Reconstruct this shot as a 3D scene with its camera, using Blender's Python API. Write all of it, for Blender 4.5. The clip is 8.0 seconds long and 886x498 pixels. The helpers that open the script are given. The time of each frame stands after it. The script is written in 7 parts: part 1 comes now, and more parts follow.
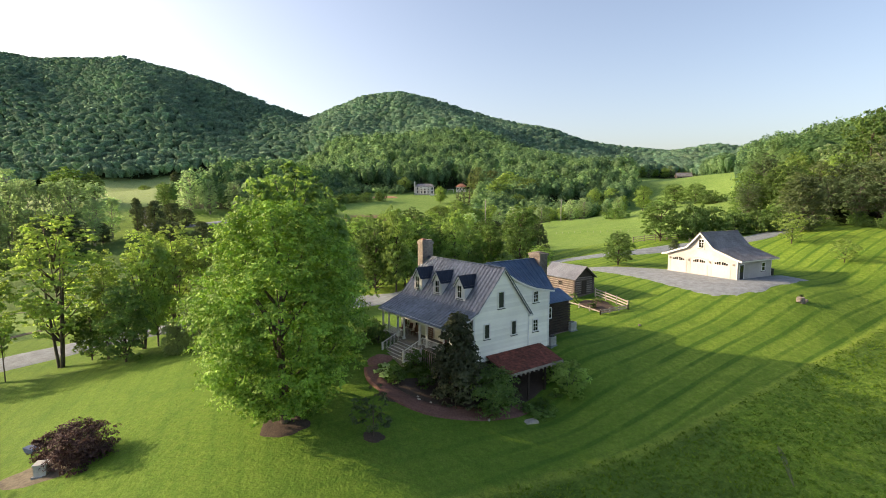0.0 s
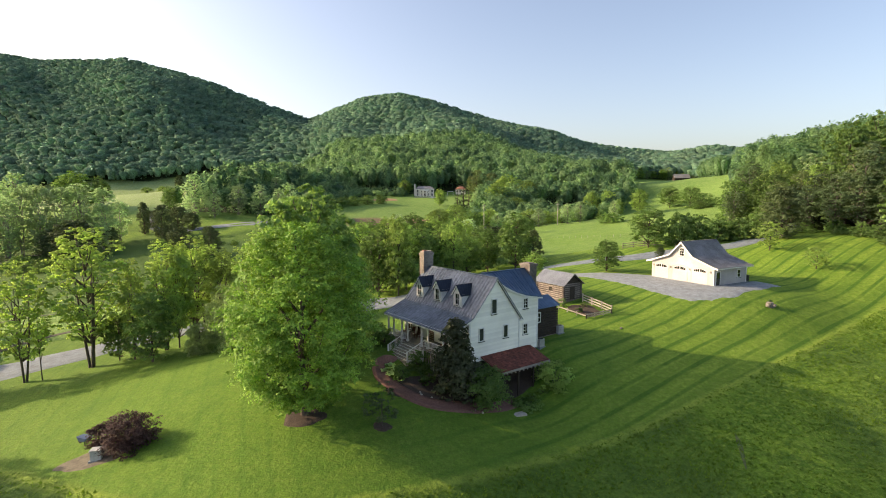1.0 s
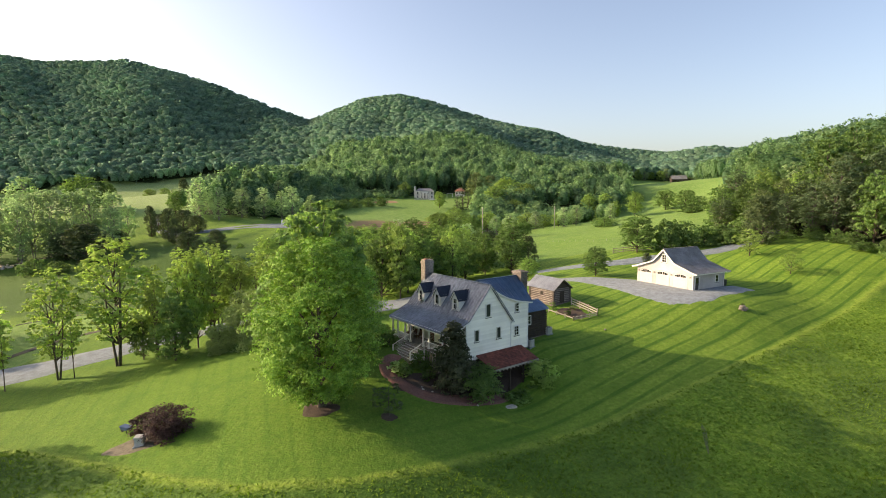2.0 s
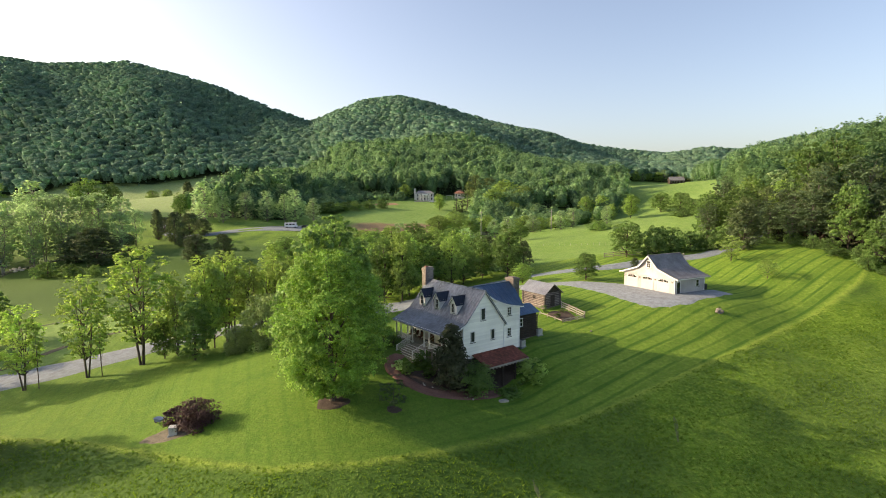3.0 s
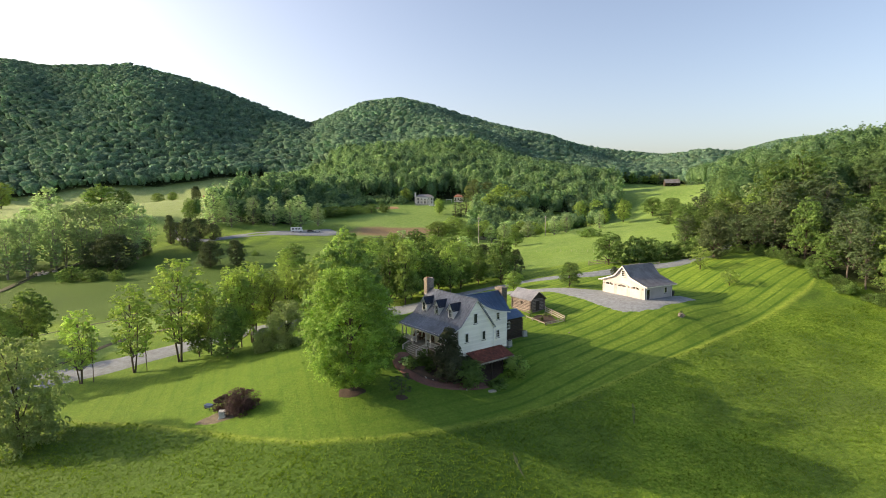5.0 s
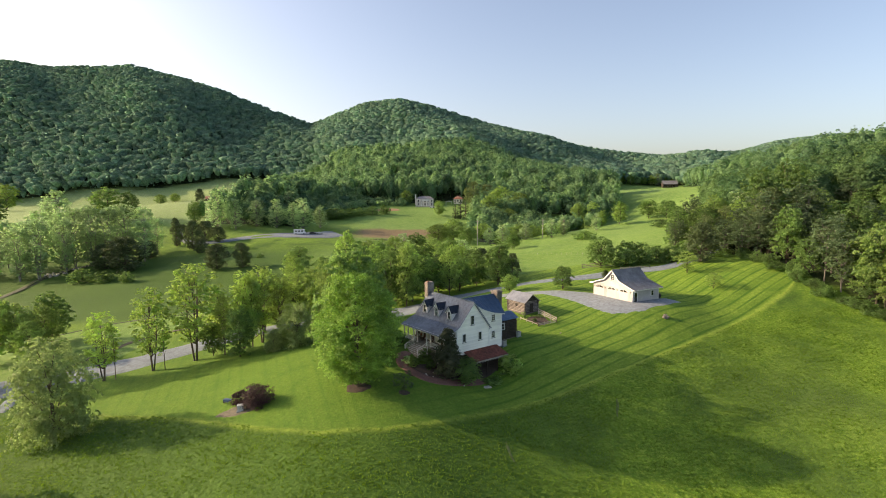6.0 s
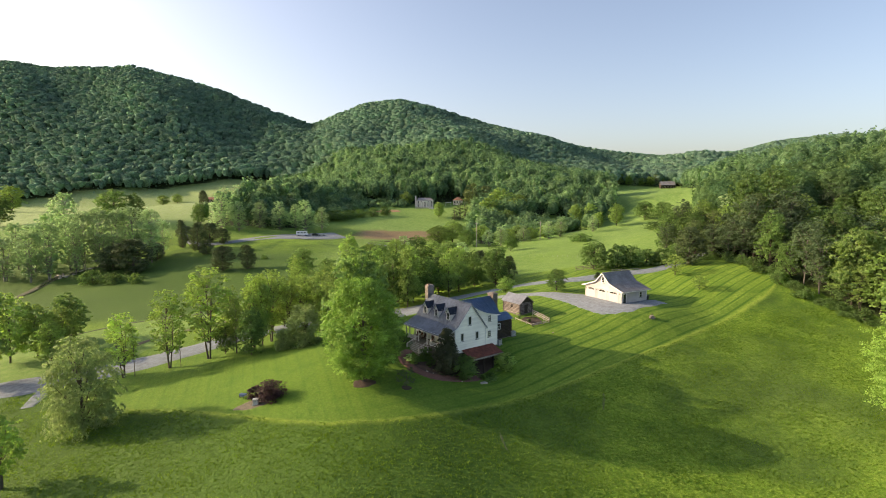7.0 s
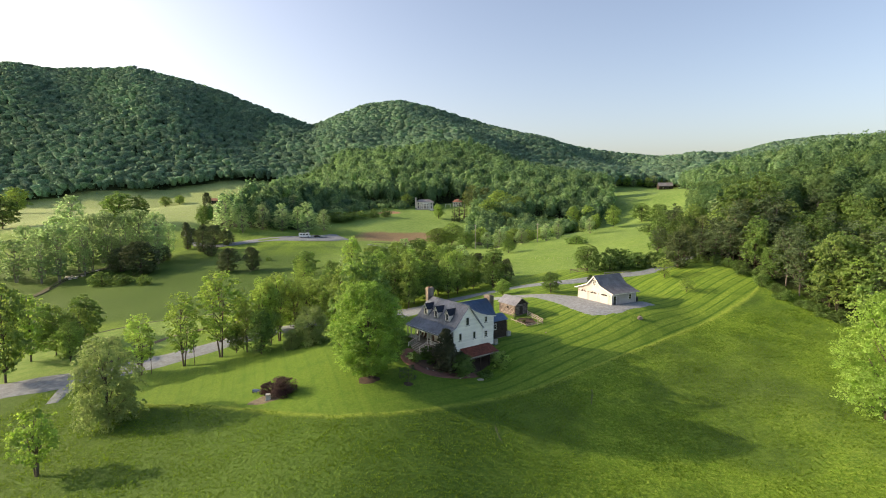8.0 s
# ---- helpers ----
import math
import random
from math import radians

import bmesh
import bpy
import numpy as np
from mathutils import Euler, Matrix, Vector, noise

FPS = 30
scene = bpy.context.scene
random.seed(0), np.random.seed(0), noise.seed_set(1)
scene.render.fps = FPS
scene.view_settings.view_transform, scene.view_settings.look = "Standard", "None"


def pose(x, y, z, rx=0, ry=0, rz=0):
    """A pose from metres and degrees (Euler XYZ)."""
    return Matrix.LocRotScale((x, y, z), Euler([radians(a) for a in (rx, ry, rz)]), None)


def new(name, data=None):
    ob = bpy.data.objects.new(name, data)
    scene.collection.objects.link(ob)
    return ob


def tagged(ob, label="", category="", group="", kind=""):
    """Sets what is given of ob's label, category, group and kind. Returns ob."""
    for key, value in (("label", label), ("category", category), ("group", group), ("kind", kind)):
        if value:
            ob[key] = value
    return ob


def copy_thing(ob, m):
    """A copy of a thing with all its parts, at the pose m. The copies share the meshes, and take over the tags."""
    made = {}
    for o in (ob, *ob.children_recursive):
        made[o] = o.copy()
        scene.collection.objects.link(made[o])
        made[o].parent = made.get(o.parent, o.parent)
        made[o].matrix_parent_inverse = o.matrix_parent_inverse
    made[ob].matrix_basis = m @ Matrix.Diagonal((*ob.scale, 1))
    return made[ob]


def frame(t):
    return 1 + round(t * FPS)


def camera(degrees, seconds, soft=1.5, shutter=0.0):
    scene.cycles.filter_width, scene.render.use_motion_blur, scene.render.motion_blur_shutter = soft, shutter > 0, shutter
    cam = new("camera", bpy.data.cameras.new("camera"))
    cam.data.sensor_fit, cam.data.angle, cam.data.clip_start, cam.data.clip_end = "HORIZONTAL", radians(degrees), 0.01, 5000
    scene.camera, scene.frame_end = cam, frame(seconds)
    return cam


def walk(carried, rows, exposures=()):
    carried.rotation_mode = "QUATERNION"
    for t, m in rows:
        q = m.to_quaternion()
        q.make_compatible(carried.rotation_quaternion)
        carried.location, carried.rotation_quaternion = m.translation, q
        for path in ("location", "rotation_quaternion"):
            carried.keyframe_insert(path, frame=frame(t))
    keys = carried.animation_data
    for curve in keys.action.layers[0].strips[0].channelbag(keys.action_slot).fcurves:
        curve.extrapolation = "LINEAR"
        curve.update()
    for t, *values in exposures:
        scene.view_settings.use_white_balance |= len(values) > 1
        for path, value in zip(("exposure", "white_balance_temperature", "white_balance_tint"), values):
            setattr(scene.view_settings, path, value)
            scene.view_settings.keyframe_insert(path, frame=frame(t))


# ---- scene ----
cam = camera(80.3, 8.0, soft=0.95)
METRES, EYE, TILT, LEAN, TURN = 54.0, 16.0, -6.0, 0.0, 0.0
ROWS = [
    (0.0, 0.0000, 0.0000, 0.0000, 0.000, 0.000, -0.000),
    (0.5, 0.0006, -0.0574, 0.0123, -0.008, 0.008, 0.030),
    (1.0, 0.0010, -0.1160, 0.0244, -0.016, 0.008, 0.050),
    (1.5, 0.0012, -0.1760, 0.0357, -0.033, -0.000, 0.060),
    (3.0, 0.0039, -0.3596, 0.0710, -0.058, -0.033, 0.130),
    (3.5, 0.0042, -0.4216, 0.0830, -0.066, -0.049, 0.140),
    (4.0, 0.0047, -0.4834, 0.0944, -0.074, -0.074, 0.140),
    (4.5, 0.0055, -0.5453, 0.1058, -0.082, -0.091, 0.130),
    (6.0, 0.0086, -0.7311, 0.1390, -0.082, -0.107, 0.130),
    (6.5, 0.0091, -0.7925, 0.1495, -0.099, -0.140, 0.130),
    (7.0, 0.0097, -0.8539, 0.1594, -0.107, -0.165, 0.130),
    (7.5, 0.0106, -0.9148, 0.1697, -0.115, -0.181, 0.130),
    (8.0, 0.0114, -0.9755, 0.1801, -0.123, -0.189, 0.130),
]
walk(cam, [(t, pose(0, 0, EYE, TILT, LEAN, TURN) @ pose(METRES * x, METRES * y, METRES * z, 90 + pitch, roll, yaw)) for t, x, y, z, yaw, pitch, roll in ROWS],
     exposures=[(0.0, 1.07, 7850, 17), (4.0, 1.02, 7850, 17), (8.0, 0.95, 7850, 17)])

# ---- sky, sun, exposure ----
SUN_EL, SUN_AZ = 21.3, 280.0   # degrees up; clockwise from +y
sky_world = bpy.data.worlds.new("sky")
scene.world = sky_world
sky_world.use_nodes = True
_nt = sky_world.node_tree
_sky = _nt.nodes.new("ShaderNodeTexSky")
_sky.sky_type, _sky.sun_disc = "NISHITA", False
_sky.sun_elevation, _sky.sun_rotation = radians(SUN_EL), radians(SUN_AZ)
_sky.air_density, _sky.dust_density, _sky.ozone_density = 0.85, 2.8, 2.0
_bg = _nt.nodes["Background"]
_bg.inputs["Strength"].default_value = 0.15
_nt.links.new(_sky.outputs["Color"], _bg.inputs["Color"])
sun = new("sun", bpy.data.lights.new("sun", "SUN"))
sun.data.energy, sun.data.angle, sun.data.color = 3.45, radians(0.6), (1.0, 0.86, 0.64)
_d = Vector((math.sin(radians(SUN_AZ)) * math.cos(radians(SUN_EL)), math.cos(radians(SUN_AZ)) * math.cos(radians(SUN_EL)), math.sin(radians(SUN_EL))))
sun.matrix_world = Matrix.Translation((-60, 40, 60)) @ _d.to_track_quat("Z", "Y").to_matrix().to_4x4()

# ---- materials ----
def mat(name, c1, c2, scale, rough=0.8, bump=0.0, bump_scale=None, metal=0.0, island=0.0, piece=0.0, glow=0.0, stain=0.25, stretch=(1, 1, 1)):
    """Two colours mixed by a fine noise, a slow stain over it, relief, and a shade that differs from piece to piece."""
    m = bpy.data.materials.new(name)
    m.use_nodes = True
    nt = m.node_tree
    N, L = nt.nodes, nt.links
    bsdf = N["Principled BSDF"]
    geo = N.new("ShaderNodeNewGeometry")
    tex = N.new("ShaderNodeTexCoord")
    mp = N.new("ShaderNodeMapping")
    mp.inputs["Scale"].default_value = stretch
    L.new(tex.outputs["Object"], mp.inputs["Vector"])
    fine = N.new("ShaderNodeTexNoise")
    fine.inputs["Scale"].default_value, fine.inputs["Detail"].default_value, fine.inputs["Roughness"].default_value = scale, 5, 0.65
    L.new(mp.outputs["Vector"], fine.inputs["Vector"])
    ramp = N.new("ShaderNodeValToRGB")
    ramp.color_ramp.elements[0].position, ramp.color_ramp.elements[0].color = 0.33, (*c1, 1)
    ramp.color_ramp.elements[1].position, ramp.color_ramp.elements[1].color = 0.68, (*c2, 1)
    L.new(fine.outputs["Fac"], ramp.inputs["Fac"])
    slow = N.new("ShaderNodeTexNoise")
    slow.inputs["Scale"].default_value, slow.inputs["Detail"].default_value = scale / 11, 3
    L.new(tex.outputs["Object"], slow.inputs["Vector"])
    span = N.new("ShaderNodeMapRange")
    span.inputs["From Min"].default_value, span.inputs["From Max"].default_value = 0.3, 0.7
    span.inputs["To Min"].default_value, span.inputs["To Max"].default_value = 1 - stain, 1 + stain * 0.6
    L.new(slow.outputs["Fac"], span.inputs["Value"])
    value = span.outputs["Result"]
    if island or piece:
        src = geo.outputs["Random Per Island"] if island else N.new("ShaderNodeObjectInfo").outputs["Random"]
        amount = island or piece
        vary = N.new("ShaderNodeMapRange")
        vary.inputs["To Min"].default_value, vary.inputs["To Max"].default_value = 1 - amount, 1 + amount
        L.new(src, vary.inputs["Value"])
        mul = N.new("ShaderNodeMath")
        mul.operation = "MULTIPLY"
        L.new(value, mul.inputs[0])
        L.new(vary.outputs["Result"], mul.inputs[1])
        value = mul.outputs["Value"]
    tint = N.new("ShaderNodeVectorMath")
    tint.operation = "SCALE"
    L.new(ramp.outputs["Color"], tint.inputs[0])
    L.new(value, tint.inputs["Scale"])
    L.new(tint.outputs["Vector"], bsdf.inputs["Base Color"])
    bsdf.inputs["Roughness"].default_value, bsdf.inputs["Metallic"].default_value = rough, metal
    if bump:
        bn = N.new("ShaderNodeBump")
        bn.inputs["Strength"].default_value, bn.inputs["Distance"].default_value = bump, 0.05
        src = fine
        if bump_scale:
            src = N.new("ShaderNodeTexNoise")
            src.inputs["Scale"].default_value, src.inputs["Detail"].default_value = bump_scale, 3
            L.new(mp.outputs["Vector"], src.inputs["Vector"])
        L.new(src.outputs["Fac"], bn.inputs["Height"])
        L.new(bn.outputs["Normal"], bsdf.inputs["Normal"])
    return m


def leaf_mat(name, c1, c2, through_light=0.35, island=0.3, tree=0.18, patch_scale=0.5, by_crown=False, gloss=0.22, clumps=0.0, glow=(1.35, 1.35, 0.8), mottle=0.0):
    """Leaves: a shade of its own for every spray and every tree, and light that comes through."""
    m = bpy.data.materials.new(name)
    m.use_nodes = True
    N, L = m.node_tree.nodes, m.node_tree.links
    bsdf, out = N["Principled BSDF"], N["Material Output"]
    geo, info = N.new("ShaderNodeNewGeometry"), N.new("ShaderNodeObjectInfo")
    ramp = N.new("ShaderNodeValToRGB")
    ramp.color_ramp.elements[0].color, ramp.color_ramp.elements[1].color = (*c1, 1), (*c2, 1)
    patch = N.new("ShaderNodeTexNoise")
    patch.inputs["Scale"].default_value, patch.inputs["Detail"].default_value = patch_scale, 2
    L.new(geo.outputs["Position"], patch.inputs["Vector"])
    hue = N.new("ShaderNodeMix")
    hue.inputs[0].default_value = 0.55 if patch_scale < 0.4 else 0.25
    L.new(geo.outputs["Random Per Island"], hue.inputs[2])
    drift = N.new("ShaderNodeTexNoise")
    drift.inputs["Scale"].default_value, drift.inputs["Detail"].default_value = patch_scale * 0.37, 3
    L.new(geo.outputs["Position"], drift.inputs["Vector"])
    wide = N.new("ShaderNodeMapRange")
    wide.inputs["From Min"].default_value, wide.inputs["From Max"].default_value = 0.32, 0.68
    if by_crown:
        tone = N.new("ShaderNodeAttribute")
        tone.attribute_name = "tone"
        hue.inputs[0].default_value = 0.8
        wide.inputs["From Min"].default_value, wide.inputs["From Max"].default_value = 0.0, 1.0
        L.new(tone.outputs["Fac"], wide.inputs["Value"])
    else:
        L.new(drift.outputs["Fac"], wide.inputs["Value"])
    L.new(wide.outputs["Result"], hue.inputs[3])
    L.new(hue.outputs[0], ramp.inputs["Fac"])
    a = N.new("ShaderNodeMapRange")
    a.inputs["From Min"].default_value, a.inputs["From Max"].default_value = 0.3, 0.7
    a.inputs["To Min"].default_value, a.inputs["To Max"].default_value = 1 - island, 1 + island
    L.new(patch.outputs["Fac"], a.inputs["Value"])
    b = N.new("ShaderNodeMapRange")
    b.inputs["To Min"].default_value, b.inputs["To Max"].default_value = 1 - tree, 1 + tree
    L.new(info.outputs["Random"], b.inputs["Value"])
    mul = N.new("ShaderNodeMath")
    mul.operation = "MULTIPLY"
    L.new(a.outputs["Result"], mul.inputs[0])
    L.new(b.outputs["Result"], mul.inputs[1])
    tint = N.new("ShaderNodeVectorMath")
    tint.operation = "SCALE"
    L.new(ramp.outputs["Color"], tint.inputs[0])
    L.new(mul.outputs["Value"], tint.inputs["Scale"])
    L.new(tint.outputs["Vector"], bsdf.inputs["Base Color"])
    bsdf.inputs["Roughness"].default_value = 0.6
    bsdf.inputs["Specular IOR Level"].default_value = gloss
    if clumps:
        lumps, relief = N.new("ShaderNodeTexNoise"), N.new("ShaderNodeBump")
        lumps.inputs["Scale"].default_value, lumps.inputs["Detail"].default_value, lumps.inputs["Roughness"].default_value = clumps, 4, 0.7
        L.new(geo.outputs["Position"], lumps.inputs["Vector"])
        relief.inputs["Strength"].default_value, relief.inputs["Distance"].default_value = 1.0, 0.9 / clumps
        L.new(lumps.outputs["Fac"], relief.inputs["Height"])
        spots, blotch = N.new("ShaderNodeMapRange"), N.new("ShaderNodeMath")
        spots.inputs["From Min"].default_value, spots.inputs["From Max"].default_value = 0.35, 0.65
        spots.inputs["To Min"].default_value, spots.inputs["To Max"].default_value = 1 - mottle, 1 + mottle
        L.new(lumps.outputs["Fac"], spots.inputs["Value"])
        blotch.operation = "MULTIPLY"
        L.new(mul.outputs["Value"], blotch.inputs[0])
        L.new(spots.outputs["Result"], blotch.inputs[1])
        L.new(blotch.outputs["Value"], tint.inputs["Scale"])
        L.new(relief.outputs["Normal"], bsdf.inputs["Normal"])
    if through_light:
        tl, mix = N.new("ShaderNodeBsdfTranslucent"), N.new("ShaderNodeMixShader")
        warm = N.new("ShaderNodeVectorMath")
        warm.operation = "MULTIPLY"
        warm.inputs[1].default_value = glow
        L.new(tint.outputs["Vector"], warm.inputs[0])
        L.new(warm.outputs["Vector"], tl.inputs["Color"])
        mix.inputs["Fac"].default_value = through_light
        L.new(bsdf.outputs["BSDF"], mix.inputs[1])
        L.new(tl.outputs["BSDF"], mix.inputs[2])
        L.new(mix.outputs["Shader"], out.inputs["Surface"])
    return m


def ground_mat():
    """Mown lawn in stripes, rough meadow, and leaf litter under the woods."""
    m = bpy.data.materials.new("grass")
    m.use_nodes = True
    N, L = m.node_tree.nodes, m.node_tree.links
    bsdf = N["Principled BSDF"]
    geo = N.new("ShaderNodeNewGeometry")

    def noise_at(scale, detail=4, rough=0.6):
        n = N.new("ShaderNodeTexNoise")
        n.inputs["Scale"].default_value, n.inputs["Detail"].default_value, n.inputs["Roughness"].default_value = scale, detail, rough
        L.new(geo.outputs["Position"], n.inputs["Vector"])
        return n.outputs["Fac"]

    def attr(name):
        a = N.new("ShaderNodeAttribute")
        a.attribute_name = name
        return a.outputs["Fac"]

    def span(v, a, b, c=0.0, d=1.0, soft=False):
        r = N.new("ShaderNodeMapRange")
        r.interpolation_type = "SMOOTHSTEP" if soft else "LINEAR"
        for k, x in zip(("From Min", "From Max", "To Min", "To Max"), (a, b, c, d)):
            r.inputs[k].default_value = x
        L.new(v, r.inputs["Value"])
        return r.outputs["Result"]

    def maths(op, a, b=None):
        n = N.new("ShaderNodeMath")
        n.operation = op
        for k, x in enumerate((a, b)):
            if x is None:
                continue
            if isinstance(x, (int, float)):
                n.inputs[k].default_value = x
            else:
                L.new(x, n.inputs[k])
        return n.outputs["Value"]

    def mixed(f, a, b):
        n = N.new("ShaderNodeMix")
        n.data_type = "RGBA"
        L.new(f, n.inputs[0])
        for k, x in ((6, a), (7, b)):
            if isinstance(x, tuple):
                n.inputs[k].default_value = (*x, 1)
            else:
                L.new(x, n.inputs[k])
        return n.outputs[2]

    def mixed_value(f, a, b):
        n = N.new("ShaderNodeMix")
        for k, x in ((0, f), (2, a), (3, b)):
            L.new(x, n.inputs[k])
        return n.outputs[0]

    edge, wood, dry, hay_haze = attr("lawn"), attr("wood"), attr("dry"), attr("pasture")
    wob = maths("ADD", edge, maths("MULTIPLY", maths("SUBTRACT", noise_at(0.6), 0.5), 1.0))
    lawn = span(wob, -0.25, 0.25)
    meadow = mixed(span(noise_at(0.35, 5), 0.35, 0.65), MEADOW_A, MEADOW_B)
    meadow = mixed(span(noise_at(2.2, 4), 0.45, 0.72), meadow, MEADOW_C)
    meadow = mixed(span(noise_at(0.07, 4), 0.46, 0.7), meadow, MEADOW_D)
    meadow = mixed(span(noise_at(0.018, 4), 0.42, 0.7, 0.0, 0.75), meadow, MEADOW_E)
    row = maths("ADD", attr("rows"), maths("MULTIPLY", maths("SUBTRACT", noise_at(0.09), 0.5), 0.25))
    line = span(maths("SINE", maths("MULTIPLY", row, math.pi)), 0.5, 1.0, 0.0, 1.0, soft=True)
    band = span(maths("SINE", maths("MULTIPLY", row, math.pi / 2)), -0.3, 0.3, 0.0, 0.5, soft=True)
    strong = maths("MULTIPLY", maths("MULTIPLY", maths("ADD", line, band), attr("stripes")), span(noise_at(0.22, 5), 0.32, 0.62, 0.3, 1.0))
    lawn_c = mixed(span(noise_at(1.7, 5), 0.4, 0.75), LAWN_B, LAWN_C)
    lawn_c = mixed(span(noise_at(0.13, 3), 0.45, 0.8, 0.0, 0.7), lawn_c, LAWN_B)
    # mixes lawn and meadow darker towards the left and in the low valley
    deeper_left = attr("deeper_left")
    lawn_c = mixed(span(deeper_left, 0, 1, 0.0, 0.54), lawn_c, LAWN_A)
    lawn_c = mixed(span(noise_at(0.32, 5), 0.48, 0.72, 0.0, 0.55), lawn_c, LAWN_A)
    lawn_c = mixed(strong, lawn_c, LAWN_A)
    meadow = mixed(span(deeper_left, 0, 1, 0.0, 0.8), meadow, MEADOW_D)
    meadow = mixed(span(deeper_left, 1.02, 1.3, 0.0, 0.7), meadow, MEADOW_D)
    field = mixed(span(noise_at(0.03, 4), 0.35, 0.68), PASTURE_A, PASTURE_B)
    # weights above 1 pale the field colour, painting in distance haze
    field = mixed(span(hay_haze, 1.0, 2.0, 0.0, 0.9), field, PASTURE_HAZED)
    meadow = mixed(hay_haze, meadow, mixed(span(noise_at(0.4, 4), 0.42, 0.75), field, PASTURE_C))
    # sunlight on the tall grass edge, painted as a bright band beside the lawn
    lit_verge = maths("MULTIPLY", span(edge, -1.3, -0.2, 0.0, 0.85, soft=True), span(noise_at(0.4, 3), 0.3, 0.6, 0.35, 1.0))
    meadow = mixed(lit_verge, meadow, MEADOW_LIT)
    col = mixed(lawn, meadow, lawn_c)
    col = mixed(span(maths("ADD", dry, maths("MULTIPLY", maths("SUBTRACT", noise_at(0.08, 4), 0.5), 0.9)), 0.3, 0.75), col, (0.2, 0.15, 0.085))
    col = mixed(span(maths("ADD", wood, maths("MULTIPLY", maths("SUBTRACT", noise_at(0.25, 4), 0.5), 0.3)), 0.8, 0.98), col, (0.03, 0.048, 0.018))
    grain = maths("MULTIPLY", span(noise_at(9.0, 3, 0.7), 0.25, 0.75, 0.7, 1.3), mixed_value(lawn, span(noise_at(2.6, 4, 0.7), 0.3, 0.7, 0.8, 1.2), span(noise_at(2.6, 4, 0.7), 0.3, 0.7, 0.84, 1.16)))
    sc = N.new("ShaderNodeVectorMath")
    sc.operation = "SCALE"
    L.new(col, sc.inputs[0])
    L.new(grain, sc.inputs["Scale"])
    L.new(sc.outputs["Vector"], bsdf.inputs["Base Color"])
    bsdf.inputs["Roughness"].default_value = 0.9
    bsdf.inputs["Specular IOR Level"].default_value = 0.15
    bn = N.new("ShaderNodeBump")
    bn.inputs["Strength"].default_value, bn.inputs["Distance"].default_value = 0.8, 0.35
    tuft = maths("MULTIPLY", maths("ADD", noise_at(1.6, 4, 0.7), maths("MULTIPLY", noise_at(4.2, 3, 0.6), 0.5)), span(lawn, 0, 1, 0.9, 0.5))
    L.new(tuft, bn.inputs["Height"])
    L.new(bn.outputs["Normal"], bsdf.inputs["Normal"])
    return m


MEADOW_A, MEADOW_B, MEADOW_C, MEADOW_D = (0.074, 0.162, 0.016), (0.13, 0.236, 0.024), (0.195, 0.288, 0.042), (0.046, 0.104, 0.016)
PASTURE_A, PASTURE_B, PASTURE_C, PASTURE_HAZED = (0.115, 0.22, 0.045), (0.165, 0.28, 0.068), (0.205, 0.31, 0.088), (0.31, 0.38, 0.185)
MEADOW_LIT = (0.225, 0.315, 0.05)
MEADOW_E = (0.1, 0.16, 0.04)
LAWN_A, LAWN_B, LAWN_C = (0.056, 0.134, 0.016), (0.126, 0.22, 0.026), (0.21, 0.3, 0.05)
M_GRASS = ground_mat()
# mountain and valley leaves are paled and blued: distance haze put into their colour
M_FOREST = leaf_mat("hazed_mountain_leaves", (0.175, 0.3, 0.235), (0.255, 0.39, 0.26), 0.66, 0.16, 0.0, 0.03, True, 0.03, 0.5, (1.15, 1.25, 1.2), 0.35)
M_WOODS = leaf_mat("hazed_woods_leaves", (0.09, 0.185, 0.11), (0.22, 0.36, 0.17), 0.55, 0.2, 0.0, 0.05, True, 0.05, 0.7, (1.25, 1.3, 1.0), 0.4)
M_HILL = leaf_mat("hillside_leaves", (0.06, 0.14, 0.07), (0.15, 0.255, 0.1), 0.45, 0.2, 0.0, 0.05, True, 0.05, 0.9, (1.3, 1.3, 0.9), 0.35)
M_MAPLE = leaf_mat("maple_leaves", (0.078, 0.2, 0.03), (0.24, 0.4, 0.07), 0.2, 0.4)
M_LEAF = leaf_mat("leaves", (0.21, 0.345, 0.1), (0.36, 0.48, 0.18), 0.58, 0.3, 0.25)
# leaf colour paled and greyed to carry the haze over the far grove
M_PALE = leaf_mat("pale_leaves", (0.29, 0.4, 0.23), (0.42, 0.53, 0.31), 0.64, 0.25, 0.15, glow=(1.15, 1.3, 1.0))
M_DARK = leaf_mat("dark_leaves", (0.055, 0.092, 0.045), (0.125, 0.172, 0.082), 0.35, 0.25, 0.15)
M_PURPLE = leaf_mat("purple_leaves", (0.03, 0.016, 0.018), (0.095, 0.055, 0.058), 0.2, 0.3)
M_BROWNISH = leaf_mat("fading_leaves", (0.085, 0.135, 0.058), (0.17, 0.22, 0.105), 0.5, 0.3, 0.2)
M_PINE = leaf_mat("pine_needles", (0.06, 0.115, 0.058), (0.135, 0.195, 0.1), 0.4, 0.3, 0.25)
M_GREYBARK = mat("grey_bark", (0.085, 0.075, 0.066), (0.2, 0.18, 0.16), 7, 0.95, 0.6, stretch=(1, 1, 0.25))
M_PALEBARK = mat("pale_bark", (0.16, 0.15, 0.13), (0.36, 0.34, 0.3), 7, 0.95, 0.5, stretch=(1, 1, 0.25))
M_BARK = mat("bark", (0.05, 0.04, 0.03), (0.14, 0.115, 0.09), 9, 0.95, 0.8, stretch=(1, 1, 0.25))
